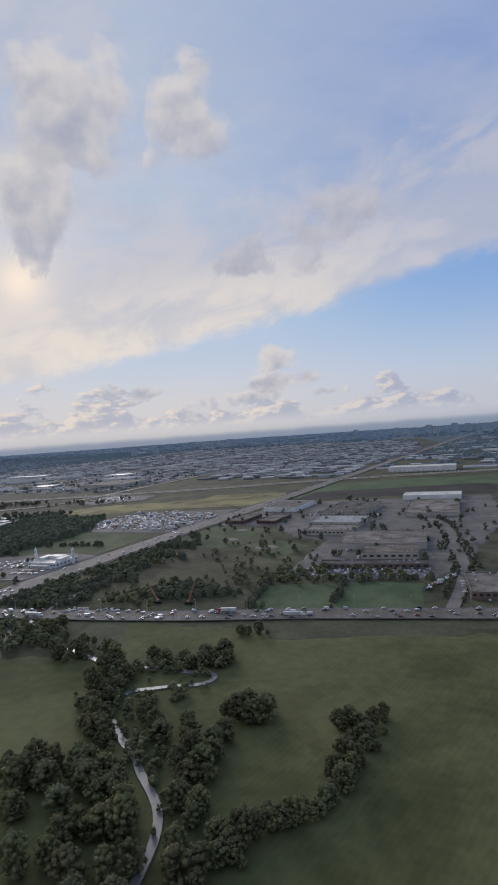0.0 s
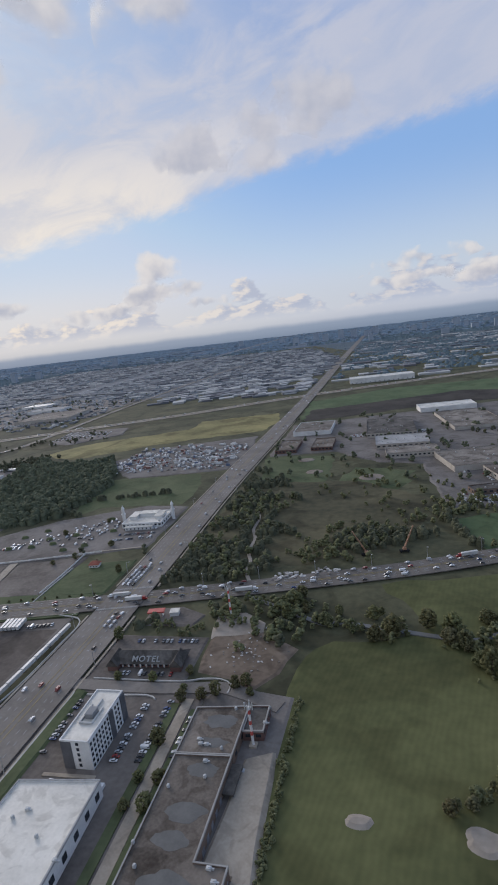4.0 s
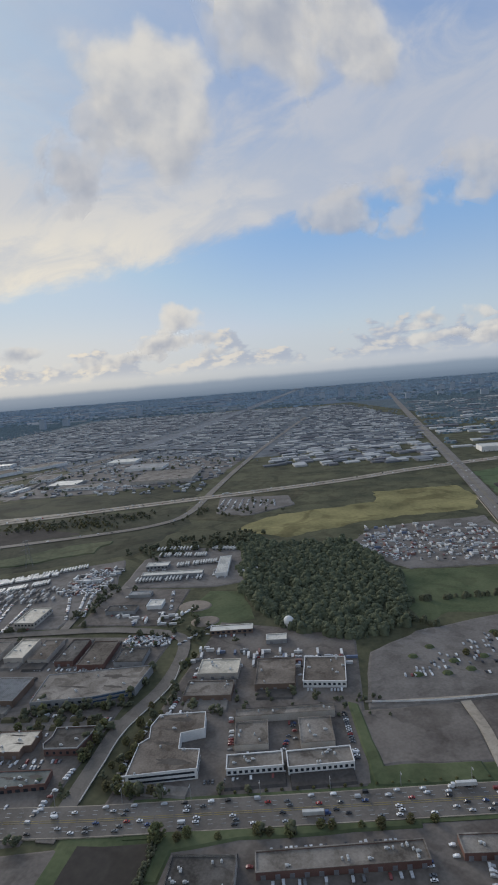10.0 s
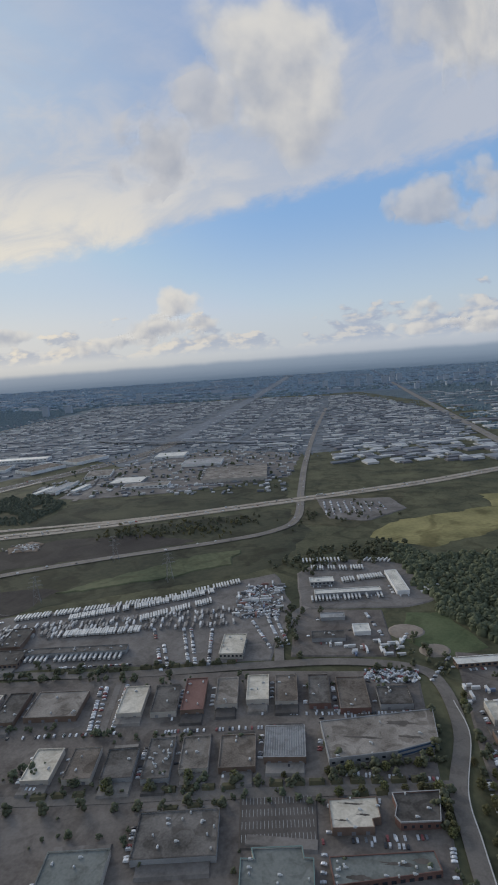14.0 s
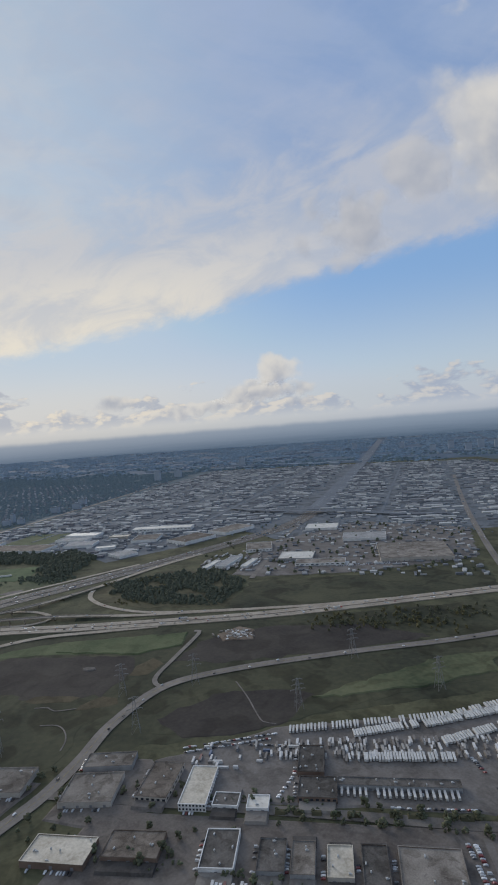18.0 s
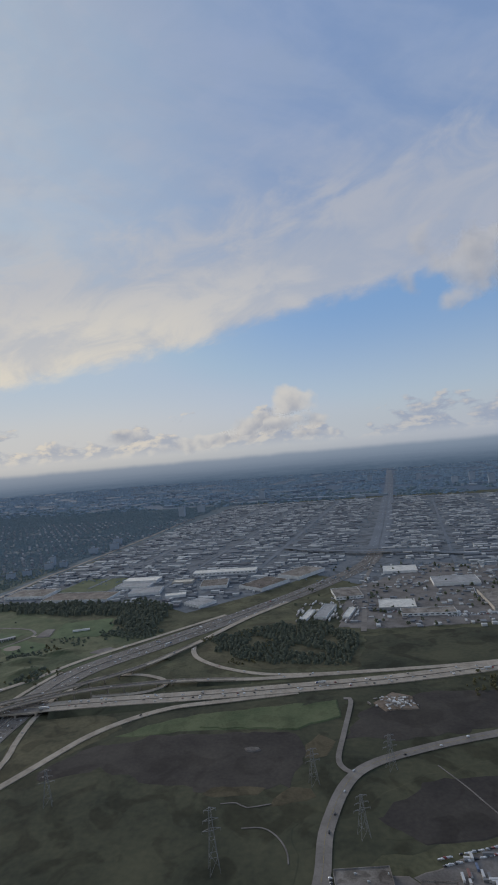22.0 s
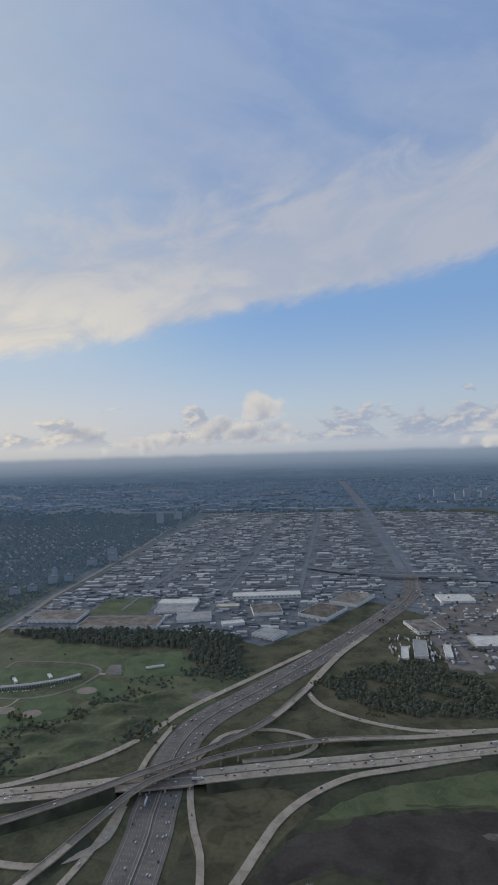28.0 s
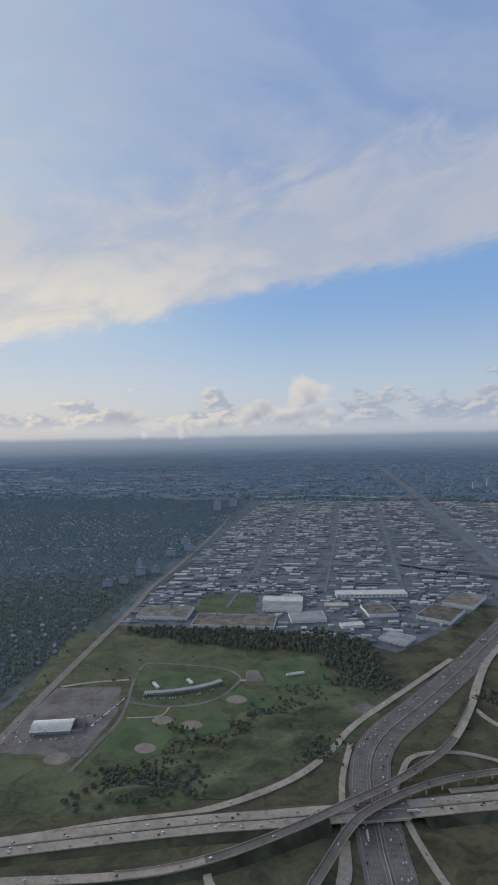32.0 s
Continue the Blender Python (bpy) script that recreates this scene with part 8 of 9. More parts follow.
def off_creek(x, y):
    return all((x - a[0] - (b[0] - a[0]) * k / 8) ** 2 + (y - a[1] - (b[1] - a[1]) * k / 8) ** 2 > 4 for a, b in zip(CREEK, CREEK[1:]) for k in range(9))


def woods(name, spots, material, label, models=LOW, tall=1.0):
    """Many trees as one mesh: clumped crowns that reach the ground between them."""
    vs, fs, k = [], [], 0
    for x, y, s in spots:
        if x > -1400 and not off_road(x, y):
            continue
        v, f = models[frng.randrange(6)]
        a = frng.uniform(0, 6.28)
        c, w = math.cos(a), math.sin(a)
        q = v * (s, s, s * tall * frng.uniform(0.8, 1.2))
        vs.append(np.stack([x + q[:, 0] * c - q[:, 1] * w, y + q[:, 0] * w + q[:, 1] * c, q[:, 2] - 0.5 * s * tall], 1))
        fs.append(f + k)
        k += len(v)
    V, F = np.concatenate(vs), np.concatenate(fs)
    me = bpy.data.meshes.new(name)
    me.vertices.add(len(V))
    me.vertices.foreach_set("co", V.astype(np.float32).ravel())
    me.loops.add(F.size)
    me.loops.foreach_set("vertex_index", F.astype(np.int32).ravel())
    me.polygons.add(len(F))
    me.polygons.foreach_set("loop_start", np.arange(0, F.size, 3, dtype=np.int32))
    me.polygons.foreach_set("use_smooth", np.ones(len(F), dtype=bool))
    me.materials.append(material)
    me.update(calc_edges=True)
    return tagged(new(name, me), label, "trees", kind="stuff")


def spread(poly, n, lo=0.8, hi=1.4):
    loose = 0.06 * min(max(p[0] for p in poly) - min(p[0] for p in poly), 120)
    return [(x + frng.gauss(0, loose), y + frng.gauss(0, loose), frng.uniform(lo, hi)) for x, y in scatter(poly, n, frng)]


woods("woodland", packed([(-460, 405), (-420, 380), (-377, 392), (-350, 344), (-336, 301), (-338, 253), (-364, 234), (-382, 242), (-408, 250), (-432, 289), (-449, 354)], 2.7, 0.4, 1.45, 0.6), M_LEAF_DARK, "dense dark green woodland", WOOD)
woods("creek_wood", [q for q in packed([(-237, 168), (-210, 170), (-204, 200), (-208, 232), (-196, 262), (-206, 300), (-236, 340)], 2.8, 0.3, 0.95, 0.16, 7) + packed([(-204, 172), (-196, 178), (-190, 214), (-200, 236), (-208, 226), (-207, 196)], 3.4, 0.45, 1.0, 0.12, 5) + packed([(-174, 206), (-160, 196), (-128, 212), (-126, 228), (-150, 222), (-168, 224)], 3.4, 0.4, 1.0, 0.15, 5) + packed([(-206, 128), (-236, 136), (-224, 148), (-186, 152), (-176, 142), (-186, 128), (-192, 145), (-204, 147)], 3.2, 0.35, 0.9, 0.1, 4) if off_creek(q[0], q[1]) and off_mound(q[0], q[1])], M_LEAF_DARK, "dark green trees and bushes along a dry creek", WOOD)
woods("field_hedges", [(a + (c - a) * k / 22 + frng.gauss(0, 0.8), b + (d - b) * k / 22 + frng.gauss(0, 0.8), frng.uniform(0.4, 0.95)) for a, b, c, d in ((-114, 198, -124, 234), (-81, 206, -88, 243), (-110, 196, -84, 203), (-78, 204, -46, 213), (-122, 242, -50, 258), (-340, 278, -286, 290), (-345, 262, -325, 250)) for k in range(23) if frng.random() < 0.75], M_LEAF_DARK, "dark hedges round playing fields and lawns", WOOD)
woods("river_scrub", [q for q in spread([(-196, 178), (-150, 196), (-140, 230), (-175, 226)], 90, 0.5, 0.9) + spread([(-120, 182), (-78, 196), (-76, 206), (-118, 196)], 26, 0.5, 0.9) + spread([(-140, 225), (-100, 240), (-60, 262), (-120, 262)], 80, 0.5, 1.0) + spread([(-130, 240), (-110, 300), (-150, 330), (-200, 300), (-160, 250)], 60, 0.4, 0.8) + spread([(-205, 130), (-180, 132), (-176, 150), (-204, 158)], 26, 0.4, 0.8) + spread([(-230, 131), (-210, 131), (-210, 137), (-226, 138)], 14, 0.4, 0.7) if off_mound(q[0], q[1])], M_LEAF_PALE, "olive scrub and young trees along a creek")
bank = [(-186, 150), (-169, 140), (-150, 138), (-127, 131), (-119, 133), (-112, 142), (-100, 143), (-98, 127), (-110, 118), (-116, 112), (-105, 106), (-93, 101), (-84, 95), (-72, 84)]
woods("riverside_scrub", [(x + frng.gauss(0, 4.5), y + frng.gauss(0, 4.0), frng.uniform(0.3, 0.75)) for x, y in bank for k in range(16)] + [(-171.6 + frng.gauss(0, 0.45), frng.uniform(36, 104), frng.uniform(0.18, 0.36)) for k in range(170)] + [q for q in spread([(-140, 74), (-112, 84), (-108, 76), (-132, 70)], 26, 0.3, 0.6) if math.hypot(q[0] + 131.5, q[1] - 68.3) > 6], M_LEAF_PALE, "olive bushes along the river banks and a hedge")
woods("freeway_woods", packed([(-973, 546), (-917, 600), (-866, 610), (-815, 565), (-810, 490), (-891, 478), (-960, 500)], 3.6, 0.4, 1.1, 0.36, 14), M_LEAF_WOOD, "dark scrub woodland inside a freeway junction", WOOD)
woods("park_woods", packed([(-1389, 680), (-1289, 692), (-1185, 690), (-1118, 702), (-1070, 661), (-1063, 599), (-1048, 556), (-1084, 564), (-1109, 595), (-1138, 639), (-1199, 632), (-1265, 640), (-1337, 655)], 5.0, 0.9, 1.7, 0.6, 10), M_LEAF_WOOD, "dark green woods along the park's edge", MIDWOOD)
woods("hedge_trees", spread([(-555, 452), (-470, 480), (-440, 500), (-470, 540), (-545, 500)], 60, 0.5, 0.9) + spread([(-700, 430), (-580, 470), (-570, 500), (-690, 455)], 90, 0.5, 0.9) + spread([(-530, 356), (-450, 384), (-420, 310), (-410, 330), (-455, 420), (-540, 380)], 130, 0.7, 1.2) + spread([(-528, 300), (-515, 296), (-520, 250), (-528, 250)], 24, 0.5, 0.9) + spread([(-812, 236), (-790, 210), (-786, 200), (-815, 180)], 20, 0.6, 1.0) + spread([(-840, 190), (-815, 186), (-830, 170), (-860, 176)], 20, 0.6, 0.9) + spread([(-470, 230), (-440, 226), (-438, 250), (-465, 248)], 16, 0.5, 0.8), M_LEAF_DARK, "hedges and loose trees beside roads and yards")
woods("park_trees", [(frng.uniform(-1430, -1120), frng.uniform(420, 640), frng.uniform(0.5, 1.0)) for i in range(22)] + spread([(-1263, 360), (-1252, 379), (-1225, 398), (-1218, 390), (-1232, 370), (-1243, 358)], 90, 0.5, 0.9) + spread([(-1287, 384), (-1264, 394), (-1257, 385), (-1277, 379)], 30, 0.5, 0.9) + spread([(-1242, 413), (-1235, 437), (-1192, 451), (-1184, 442), (-1213, 430), (-1230, 405)], 70, 0.35, 0.7) + spread([(-1195, 472), (-1183, 491), (-1146, 506), (-1144, 494), (-1176, 477), (-1185, 452)], 80, 0.35, 0.7) + spread([(-1131, 432), (-1109, 443), (-1107, 425), (-1126, 419)], 40, 0.4, 0.8) + spread([(-1120, 571), (-1043, 577), (-1050, 550), (-1102, 554)], 160, 0.6, 1.0) + spread([(-1171, 538), (-1127, 548), (-1108, 522), (-1117, 518)], 36, 0.35, 0.7) + spread([(-1290, 345), (-1210, 365), (-1180, 400), (-1270, 385)], 110, 0.7, 1.1) + spread([(-1130, 430), (-1110, 440), (-1120, 470), (-1140, 460)], 24, 0.6, 1.0), M_LEAF_WOOD, "scattered park trees", WOOD, 0.8)
woods("street_trees", [(frng.uniform(-760, -460), frng.choice((104, 128, 151, 157, 178, 217, 223)) + frng.uniform(-2, 2), frng.uniform(0.4, 0.85)) for i in range(190)] + [(frng.uniform(-240, 60), frng.uniform(290, 520), frng.uniform(0.6, 1.1)) for i in range(170)] + [(frng.uniform(-900, -560), frng.uniform(590, 900), frng.uniform(0.7, 1.2)) for i in range(120)], M_LEAF_DARK, "street trees among warehouses")
# houses of the wooded suburb stand in rows along its streets
HOMES = []
for i in range(46):
    for k in range(90):
        x, y = -1436 - 13.5 * k + frng.gauss(0, 1.6), 330 + 30 * i + (7 if k % 2 else -7) + frng.gauss(0, 1.5) + 0.12 * 13.5 * k
        if noise.noise(Vector((x, y, 5)) / 170) > -0.12 and frng.random() < 0.7:
            HOMES.append((x, y))
taken = {(int(x // 8), int(y // 8)) for x, y in HOMES}


def open_ground(x, y):
    return (int(x // 8), int(y // 8)) not in taken and abs(x + 817 + 0.021 * max(0, y - 1300)) > 30 and abs(x + 258) > 14


# haze is put into the far leaf colours; flattened crowns lower the contrast
mid = [q for q in packed([(-1428, 360), (-1440, 700), (-1450, 1120), (-2300, 1120), (-1900, 360)], 5.2, 0.55, 1.25, 0.55, 4) if open_ground(q[0], q[1])]
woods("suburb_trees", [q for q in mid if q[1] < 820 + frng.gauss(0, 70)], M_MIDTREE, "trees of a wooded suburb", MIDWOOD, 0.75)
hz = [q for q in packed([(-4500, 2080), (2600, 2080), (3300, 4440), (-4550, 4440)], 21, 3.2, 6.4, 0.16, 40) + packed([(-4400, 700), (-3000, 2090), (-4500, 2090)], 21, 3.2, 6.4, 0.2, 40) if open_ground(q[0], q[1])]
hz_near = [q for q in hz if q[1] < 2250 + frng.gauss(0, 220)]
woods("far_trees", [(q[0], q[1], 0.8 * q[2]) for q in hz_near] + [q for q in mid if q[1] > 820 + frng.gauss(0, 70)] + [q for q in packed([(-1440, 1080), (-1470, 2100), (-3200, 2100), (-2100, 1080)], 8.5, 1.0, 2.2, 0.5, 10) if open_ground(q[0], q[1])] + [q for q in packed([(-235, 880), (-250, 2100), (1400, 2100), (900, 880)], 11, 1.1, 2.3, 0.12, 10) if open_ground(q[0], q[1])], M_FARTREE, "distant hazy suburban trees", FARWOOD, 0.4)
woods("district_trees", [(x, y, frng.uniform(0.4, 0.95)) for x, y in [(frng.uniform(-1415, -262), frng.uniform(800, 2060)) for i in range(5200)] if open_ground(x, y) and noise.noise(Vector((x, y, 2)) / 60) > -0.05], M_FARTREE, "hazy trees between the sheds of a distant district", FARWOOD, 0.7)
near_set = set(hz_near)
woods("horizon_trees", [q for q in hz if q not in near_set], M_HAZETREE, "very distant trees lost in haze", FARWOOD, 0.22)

# ---- distant roofs of the industrial district and suburbs ----
def free_of(x, y, room):
    return all(abs(x - bx) > bw / 2 + room or abs(y - by) > bd / 2 + room for bx, by, bw, bd, bt in BUILT)


v, f = [], []
DISTRICT = [(-1400, 830), (-1400, 1050), (-1415, 2080), (-780, 2060), (-430, 1980), (-250, 1300), (-265, 900), (-560, 850), (-700, 920), (-830, 950), (-890, 900), (-960, 900), (-1190, 845)]
LANES = ((-1270, 6), (-1135, 6), (-1005, 6), (-838, 26), (-685, 6), (-540, 6))
y = 830.0
while y < 2060:
    deep = frng.uniform(7, 15)
    x = -1410.0
    while x < -255:
        wide = frng.choice((frng.uniform(5, 12), frng.uniform(8, 20), frng.uniform(16, 42)))
        cx, cy = x + wide / 2, y + deep / 2 + 3 * noise.noise(Vector((x, y, 0)) / 40)
        if inside((cx, cy), DISTRICT) and min(abs(cx - q) - g for q, g in LANES) > wide / 2 and free_of(cx, cy, 9) and frng.random() < 0.8:
            loose_box(cx, cy, 0, radians(frng.uniform(2, 7)), wide * 0.9, deep * frng.uniform(0.4, 0.85), frng.uniform(1.1, 2.8))
            if wide < 14 and frng.random() < 0.5:
                loose_box(cx + frng.uniform(-3, 3), cy + deep * 0.55, 0, radians(frng.choice((4, 94))), frng.uniform(2, 6), 1.6, frng.uniform(0.8, 1.6))
        x += wide + frng.choice((0.8, 1.5, 3, 7))
    y += deep + frng.choice((1.5, 2.5, 4, 7))
for i in range(700):
    x, y = frng.uniform(-1400, -880), frng.uniform(660, 900)
    if inside((x, y), [(-1400, 700), (-1400, 900), (-900, 900), (-960, 760), (-1040, 655), (-1200, 700)]) and free_of(x, y, 9) and not (-1322 < x < -1222 and 750 < y < 860):
        loose_box(x, y, 0, radians(frng.uniform(4, 14)), frng.uniform(3, 16), frng.uniform(2, 9), frng.uniform(1.2, 3.6))
for i in range(420):
    x, y = frng.uniform(-830, -555), frng.uniform(590, 900)
    loose_box(x, y, 0, radians(frng.choice((5, 95))), frng.uniform(3, 9), frng.uniform(2, 5), frng.uniform(1, 2.5))
for i in range(620):
    x, y = frng.uniform(-230, 700), frng.uniform(820, 1900)
    loose_box(x, y, 0, radians(frng.uniform(2, 12)), frng.uniform(8, 44), frng.uniform(7, 20), frng.uniform(1.5, 3.2))
for i in range(160):
    x, y = frng.uniform(-500, -270), frng.uniform(730, 900)
    loose_box(x, y, 0, radians(20), frng.uniform(8, 26), frng.uniform(6, 16), frng.uniform(1.5, 3))
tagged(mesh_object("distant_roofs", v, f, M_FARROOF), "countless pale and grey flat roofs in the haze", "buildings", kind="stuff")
v, f = [], []
for i in range(44):
    hx, hy = frng.uniform(-3200, 1600), 2120 + 2000 * frng.random() ** 1.3
    for k in range(frng.randrange(4, 22)):
        loose_box(hx + frng.gauss(0, 110), hy + frng.gauss(0, 34), 0, radians(frng.uniform(-5, 8)), frng.uniform(8, 60), frng.uniform(6, 22), frng.uniform(4, 9))
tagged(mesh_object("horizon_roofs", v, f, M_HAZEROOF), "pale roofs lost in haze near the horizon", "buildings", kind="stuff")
v, f = [], []
for x, y in HOMES:
    a = radians(frng.choice((8, 8, 98)))
    c, s = math.cos(a), math.sin(a)
    k = len(v)
    for u, t, h in ((-2.6, -2, 0), (2.6, -2, 0), (2.6, 2, 0), (-2.6, 2, 0), (-2.8, -2.2, 2), (2.8, -2.2, 2), (2.8, 2.2, 2), (-2.8, 2.2, 2.4), (-2, 0, 4.0), (2, 0, 4.0)):
        v.append((x + c * u - s * t, y + s * u + c * t, h))
    f += [tuple(k + j for j in q) for q in ((0, 1, 5, 4), (1, 2, 6, 5), (2, 3, 7, 6), (3, 0, 4, 7), (4, 5, 9, 8), (6, 7, 8, 9), (5, 6, 9), (7, 4, 8))]
# house roof greys are paled to suggest haze
tagged(mesh_object("suburban_houses", v, f, mixed_paint("haze_tinted_house_roofs", [(0.22, 0.23, 0.24), (0.28, 0.28, 0.28), (0.19, 0.20, 0.22), (0.40, 0.40, 0.40), (0.24, 0.21, 0.20)], 0.9)), "rows of small hazy suburban houses among trees", "houses", kind="stuff")

# ---- low cumulus under the high cloud ----
def cloud_material(name, size, thick, lit_colour=(0.84, 0.77, 0.66)):
    """Soft ragged vapour that glows by itself: thin at the rim, brightness towards the sun painted in."""
    m = bpy.data.materials.new(name)
    m.use_nodes = True
    n, l = m.node_tree.nodes, m.node_tree.links
    n.clear()

    def mt(op, a, b=None, c=None):
        q = n.new("ShaderNodeMath")
        q.operation = op
        for i, v in enumerate((a, b, c)):
            if v is None:
                continue
            if isinstance(v, (int, float)):
                q.inputs[i].default_value = v
            else:
                l.new(v, q.inputs[i])
        return q.outputs[0]

    tc, geo = n.new("ShaderNodeTexCoord"), n.new("ShaderNodeNewGeometry")
    sep, ln = n.new("ShaderNodeSeparateXYZ"), n.new("ShaderNodeVectorMath")
    ln.operation = "LENGTH"
    l.new(tc.outputs["Object"], sep.inputs[0])
    l.new(tc.outputs["Object"], ln.inputs[0])
    place, toward = n.new("ShaderNodeVectorMath"), n.new("ShaderNodeVectorMath")
    place.operation, toward.operation = "SCALE", "ADD"
    l.new(geo.outputs["Position"], place.inputs[0])
    place.inputs["Scale"].default_value = 1 / size
    l.new(place.outputs[0], toward.inputs[0])
    toward.inputs[1].default_value = (-0.16, 0.05, 0.24)
    f1, f2 = n.new("ShaderNodeTexNoise"), n.new("ShaderNodeTexNoise")
    for q, spot in ((f1, place), (f2, toward)):
        q.inputs["Scale"].default_value, q.inputs["Detail"].default_value, q.inputs["Roughness"].default_value = 1.0, 5, 0.46
        l.new(spot.outputs[0], q.inputs["Vector"])
    dens = mt("ADD", mt("SUBTRACT", 0.72, ln.outputs["Value"]), mt("MULTIPLY_ADD", f1.outputs[0], 2.6, -1.3))
    ramp = n.new("ShaderNodeMapRange")
    ramp.interpolation_type = "SMOOTHSTEP"
    l.new(dens, ramp.inputs["Value"])
    ramp.inputs["From Min"].default_value, ramp.inputs["From Max"].default_value = 0.0, 0.42
    edge = n.new("ShaderNodeMapRange")
    edge.interpolation_type = "SMOOTHSTEP"
    l.new(ln.outputs["Value"], edge.inputs["Value"])
    edge.inputs["From Min"].default_value, edge.inputs["From Max"].default_value = 0.98, 0.72
    alpha = mt("MULTIPLY", mt("MULTIPLY", ramp.outputs[0], edge.outputs[0]), thick)
    lit = n.new("ShaderNodeMapRange")
    lit.interpolation_type = "SMOOTHSTEP"
    l.new(mt("ADD", mt("SUBTRACT", f1.outputs[0], f2.outputs[0]), mt("MULTIPLY_ADD", sep.outputs[2], 0.10, mt("MULTIPLY", dens, -0.08))), lit.inputs["Value"])
    lit.inputs["From Min"].default_value, lit.inputs["From Max"].default_value = -0.27, 0.12
    # shaded grey and sunlit cream are emitted colours, no lamp lights them
    mix = n.new("ShaderNodeMix")
    mix.data_type = "RGBA"
    l.new(lit.outputs[0], mix.inputs[0])
    mix.inputs[6].default_value, mix.inputs[7].default_value = (0.42, 0.435, 0.48, 1), (*lit_colour, 1)
    em, tr, ms, out = n.new("ShaderNodeEmission"), n.new("ShaderNodeBsdfTransparent"), n.new("ShaderNodeMixShader"), n.new("ShaderNodeOutputMaterial")
    l.new(mix.outputs[2], em.inputs[0])
    l.new(alpha, ms.inputs[0])
    l.new(tr.outputs[0], ms.inputs[1])
    l.new(em.outputs[0], ms.inputs[2])
    l.new(ms.outputs[0], out.inputs[0])
    return m


M_CLOUD, M_FARCLOUD, M_WISP = cloud_material("cloud_vapour", 62.0, 0.7), cloud_material("distant_cloud_vapour", 170.0, 0.8), cloud_material("thin_cloud_vapour", 46.0, 0.6, (0.66, 0.63, 0.60))


def cloud_layer_mesh(seed, material):
    """A lumpy, slightly domed layer of cloud; several stand one behind another."""
    rng = random.Random(seed)
    v, f = [], []
    rings, seg = 5, 36
    lobes = [1 + 0.16 * math.sin(3 * a + rng.uniform(0, 6)) for a in range(2)]
    ph = [rng.uniform(0, 6.28) for _ in range(4)]
    for r in range(rings + 1):
        for i in range(seg):
            a = 2 * math.pi * i / seg
            edge = 0.86 + 0.08 * math.sin(3 * a + ph[0]) + 0.06 * math.sin(5 * a + ph[1]) + 0.04 * math.sin(9 * a + ph[2])
            q = edge * r / rings
            v.append((q * math.cos(a), -0.25 * (1 - q * q), q * math.sin(a)))
    for r in range(rings):
        for i in range(seg):
            f.append((r * seg + i, r * seg + (i + 1) % seg, (r + 1) * seg + (i + 1) % seg, (r + 1) * seg + i))
    me = bpy.data.meshes.new("cloud_layer")
    me.from_pydata(v, [], f)
    me.materials.append(material)
    return me


LAYERS = [cloud_layer_mesh(s, M_CLOUD) for s in range(4)]
WISP_LAYERS = [cloud_layer_mesh(s, M_WISP) for s in range(4)]
FAR_LAYERS = [cloud_layer_mesh(s, M_FARCLOUD) for s in range(4)]


def cloud(x, y, z, w, h, seen_from, layers=2, label="soft grey and cream cumulus cloud"):
    root = tagged(new("cloud_backdrop"), label, "cloud", kind="structure")
    way = math.atan2(y, x - seen_from)
    root.matrix_world = pose(x, y, z, 0, 0, math.degrees(way) - 90)
    for k in range(layers):
        ob = new("cloud_layer", (FAR_LAYERS if y > 1500 else WISP_LAYERS if x < -590 or y > 650 else LAYERS)[(k + int(abs(x))) % 4])
        ob.parent = root
        ob.matrix_local = Matrix.LocRotScale((0, (k - 1) * w * 0.12, 0), None, (w * (0.75 - 0.06 * k), w * 0.3, h * (0.75 - 0.05 * k)))


for c in ((-410, 430, 420, 110, 160, -30), (-525, 485, 410, 130, 165, -330), (-350, 545, 425, 100, 150, -100), (-290, 775, 342, 125, 80, -180), (-195, 690, 352, 120, 80, -120), (-365, 720, 326, 100, 62, -420), (-682, 620, 385, 95, 90, -700), (-600, 540, 398, 85, 55, -560), (-655, 575, 372, 70, 60, -520), (-1290, 2780, 470, 300, 160, -500)):
    cloud(*c)
crng = random.Random(5)
for i in range(13):
    y = crng.uniform(2700, 3900)
    cloud(crng.uniform(-2300, 900), y, 250 + crng.uniform(0, 0.045) * y, crng.uniform(240, 520), crng.uniform(70, 130), -560, 1, "distant low cumulus cloud near the horizon")

# ---- kerbs, walks, verges and planting ----
def strip(name, points, wide, material, label, z=0.5, thick=0.4, step=3.0):
    return tagged(ribbon(name, smooth_line(points, step), wide / 2, -wide / 2, z, material, thick), label, kind="structure")


M_KERB = surface("kerb_concrete", (0.36, 0.35, 0.32), (0.50, 0.48, 0.45), 0.85, 0.3, 2.0)
for pts in (((-268, 142), (-259, 140), (-256, 135), (-256, 126), (-256, 104), (-257.5, 89), (-257.5, 73), (-257, 50)), ((-234, 107.4), (-221, 107.6), (-206, 108), (-201, 109.5), (-195, 109.8), (-191.5, 107.5), (-191.5, 104)), ((-236.6, 101), (-236.2, 98), (-236.4, 85), (-236.4, 60)), ((-449.6, 122), (-450, 139), (-450, 158), (-443, 188), (-445, 210)), ((-286, 150), (-286.5, 163), (-287, 182)), ((-232, 100.2), (-224, 100.6), (-214, 101.4), (-211, 100))):
    strip("kerb", pts, 0.42, M_KERB, "pale concrete kerb", 0.62, step=2)
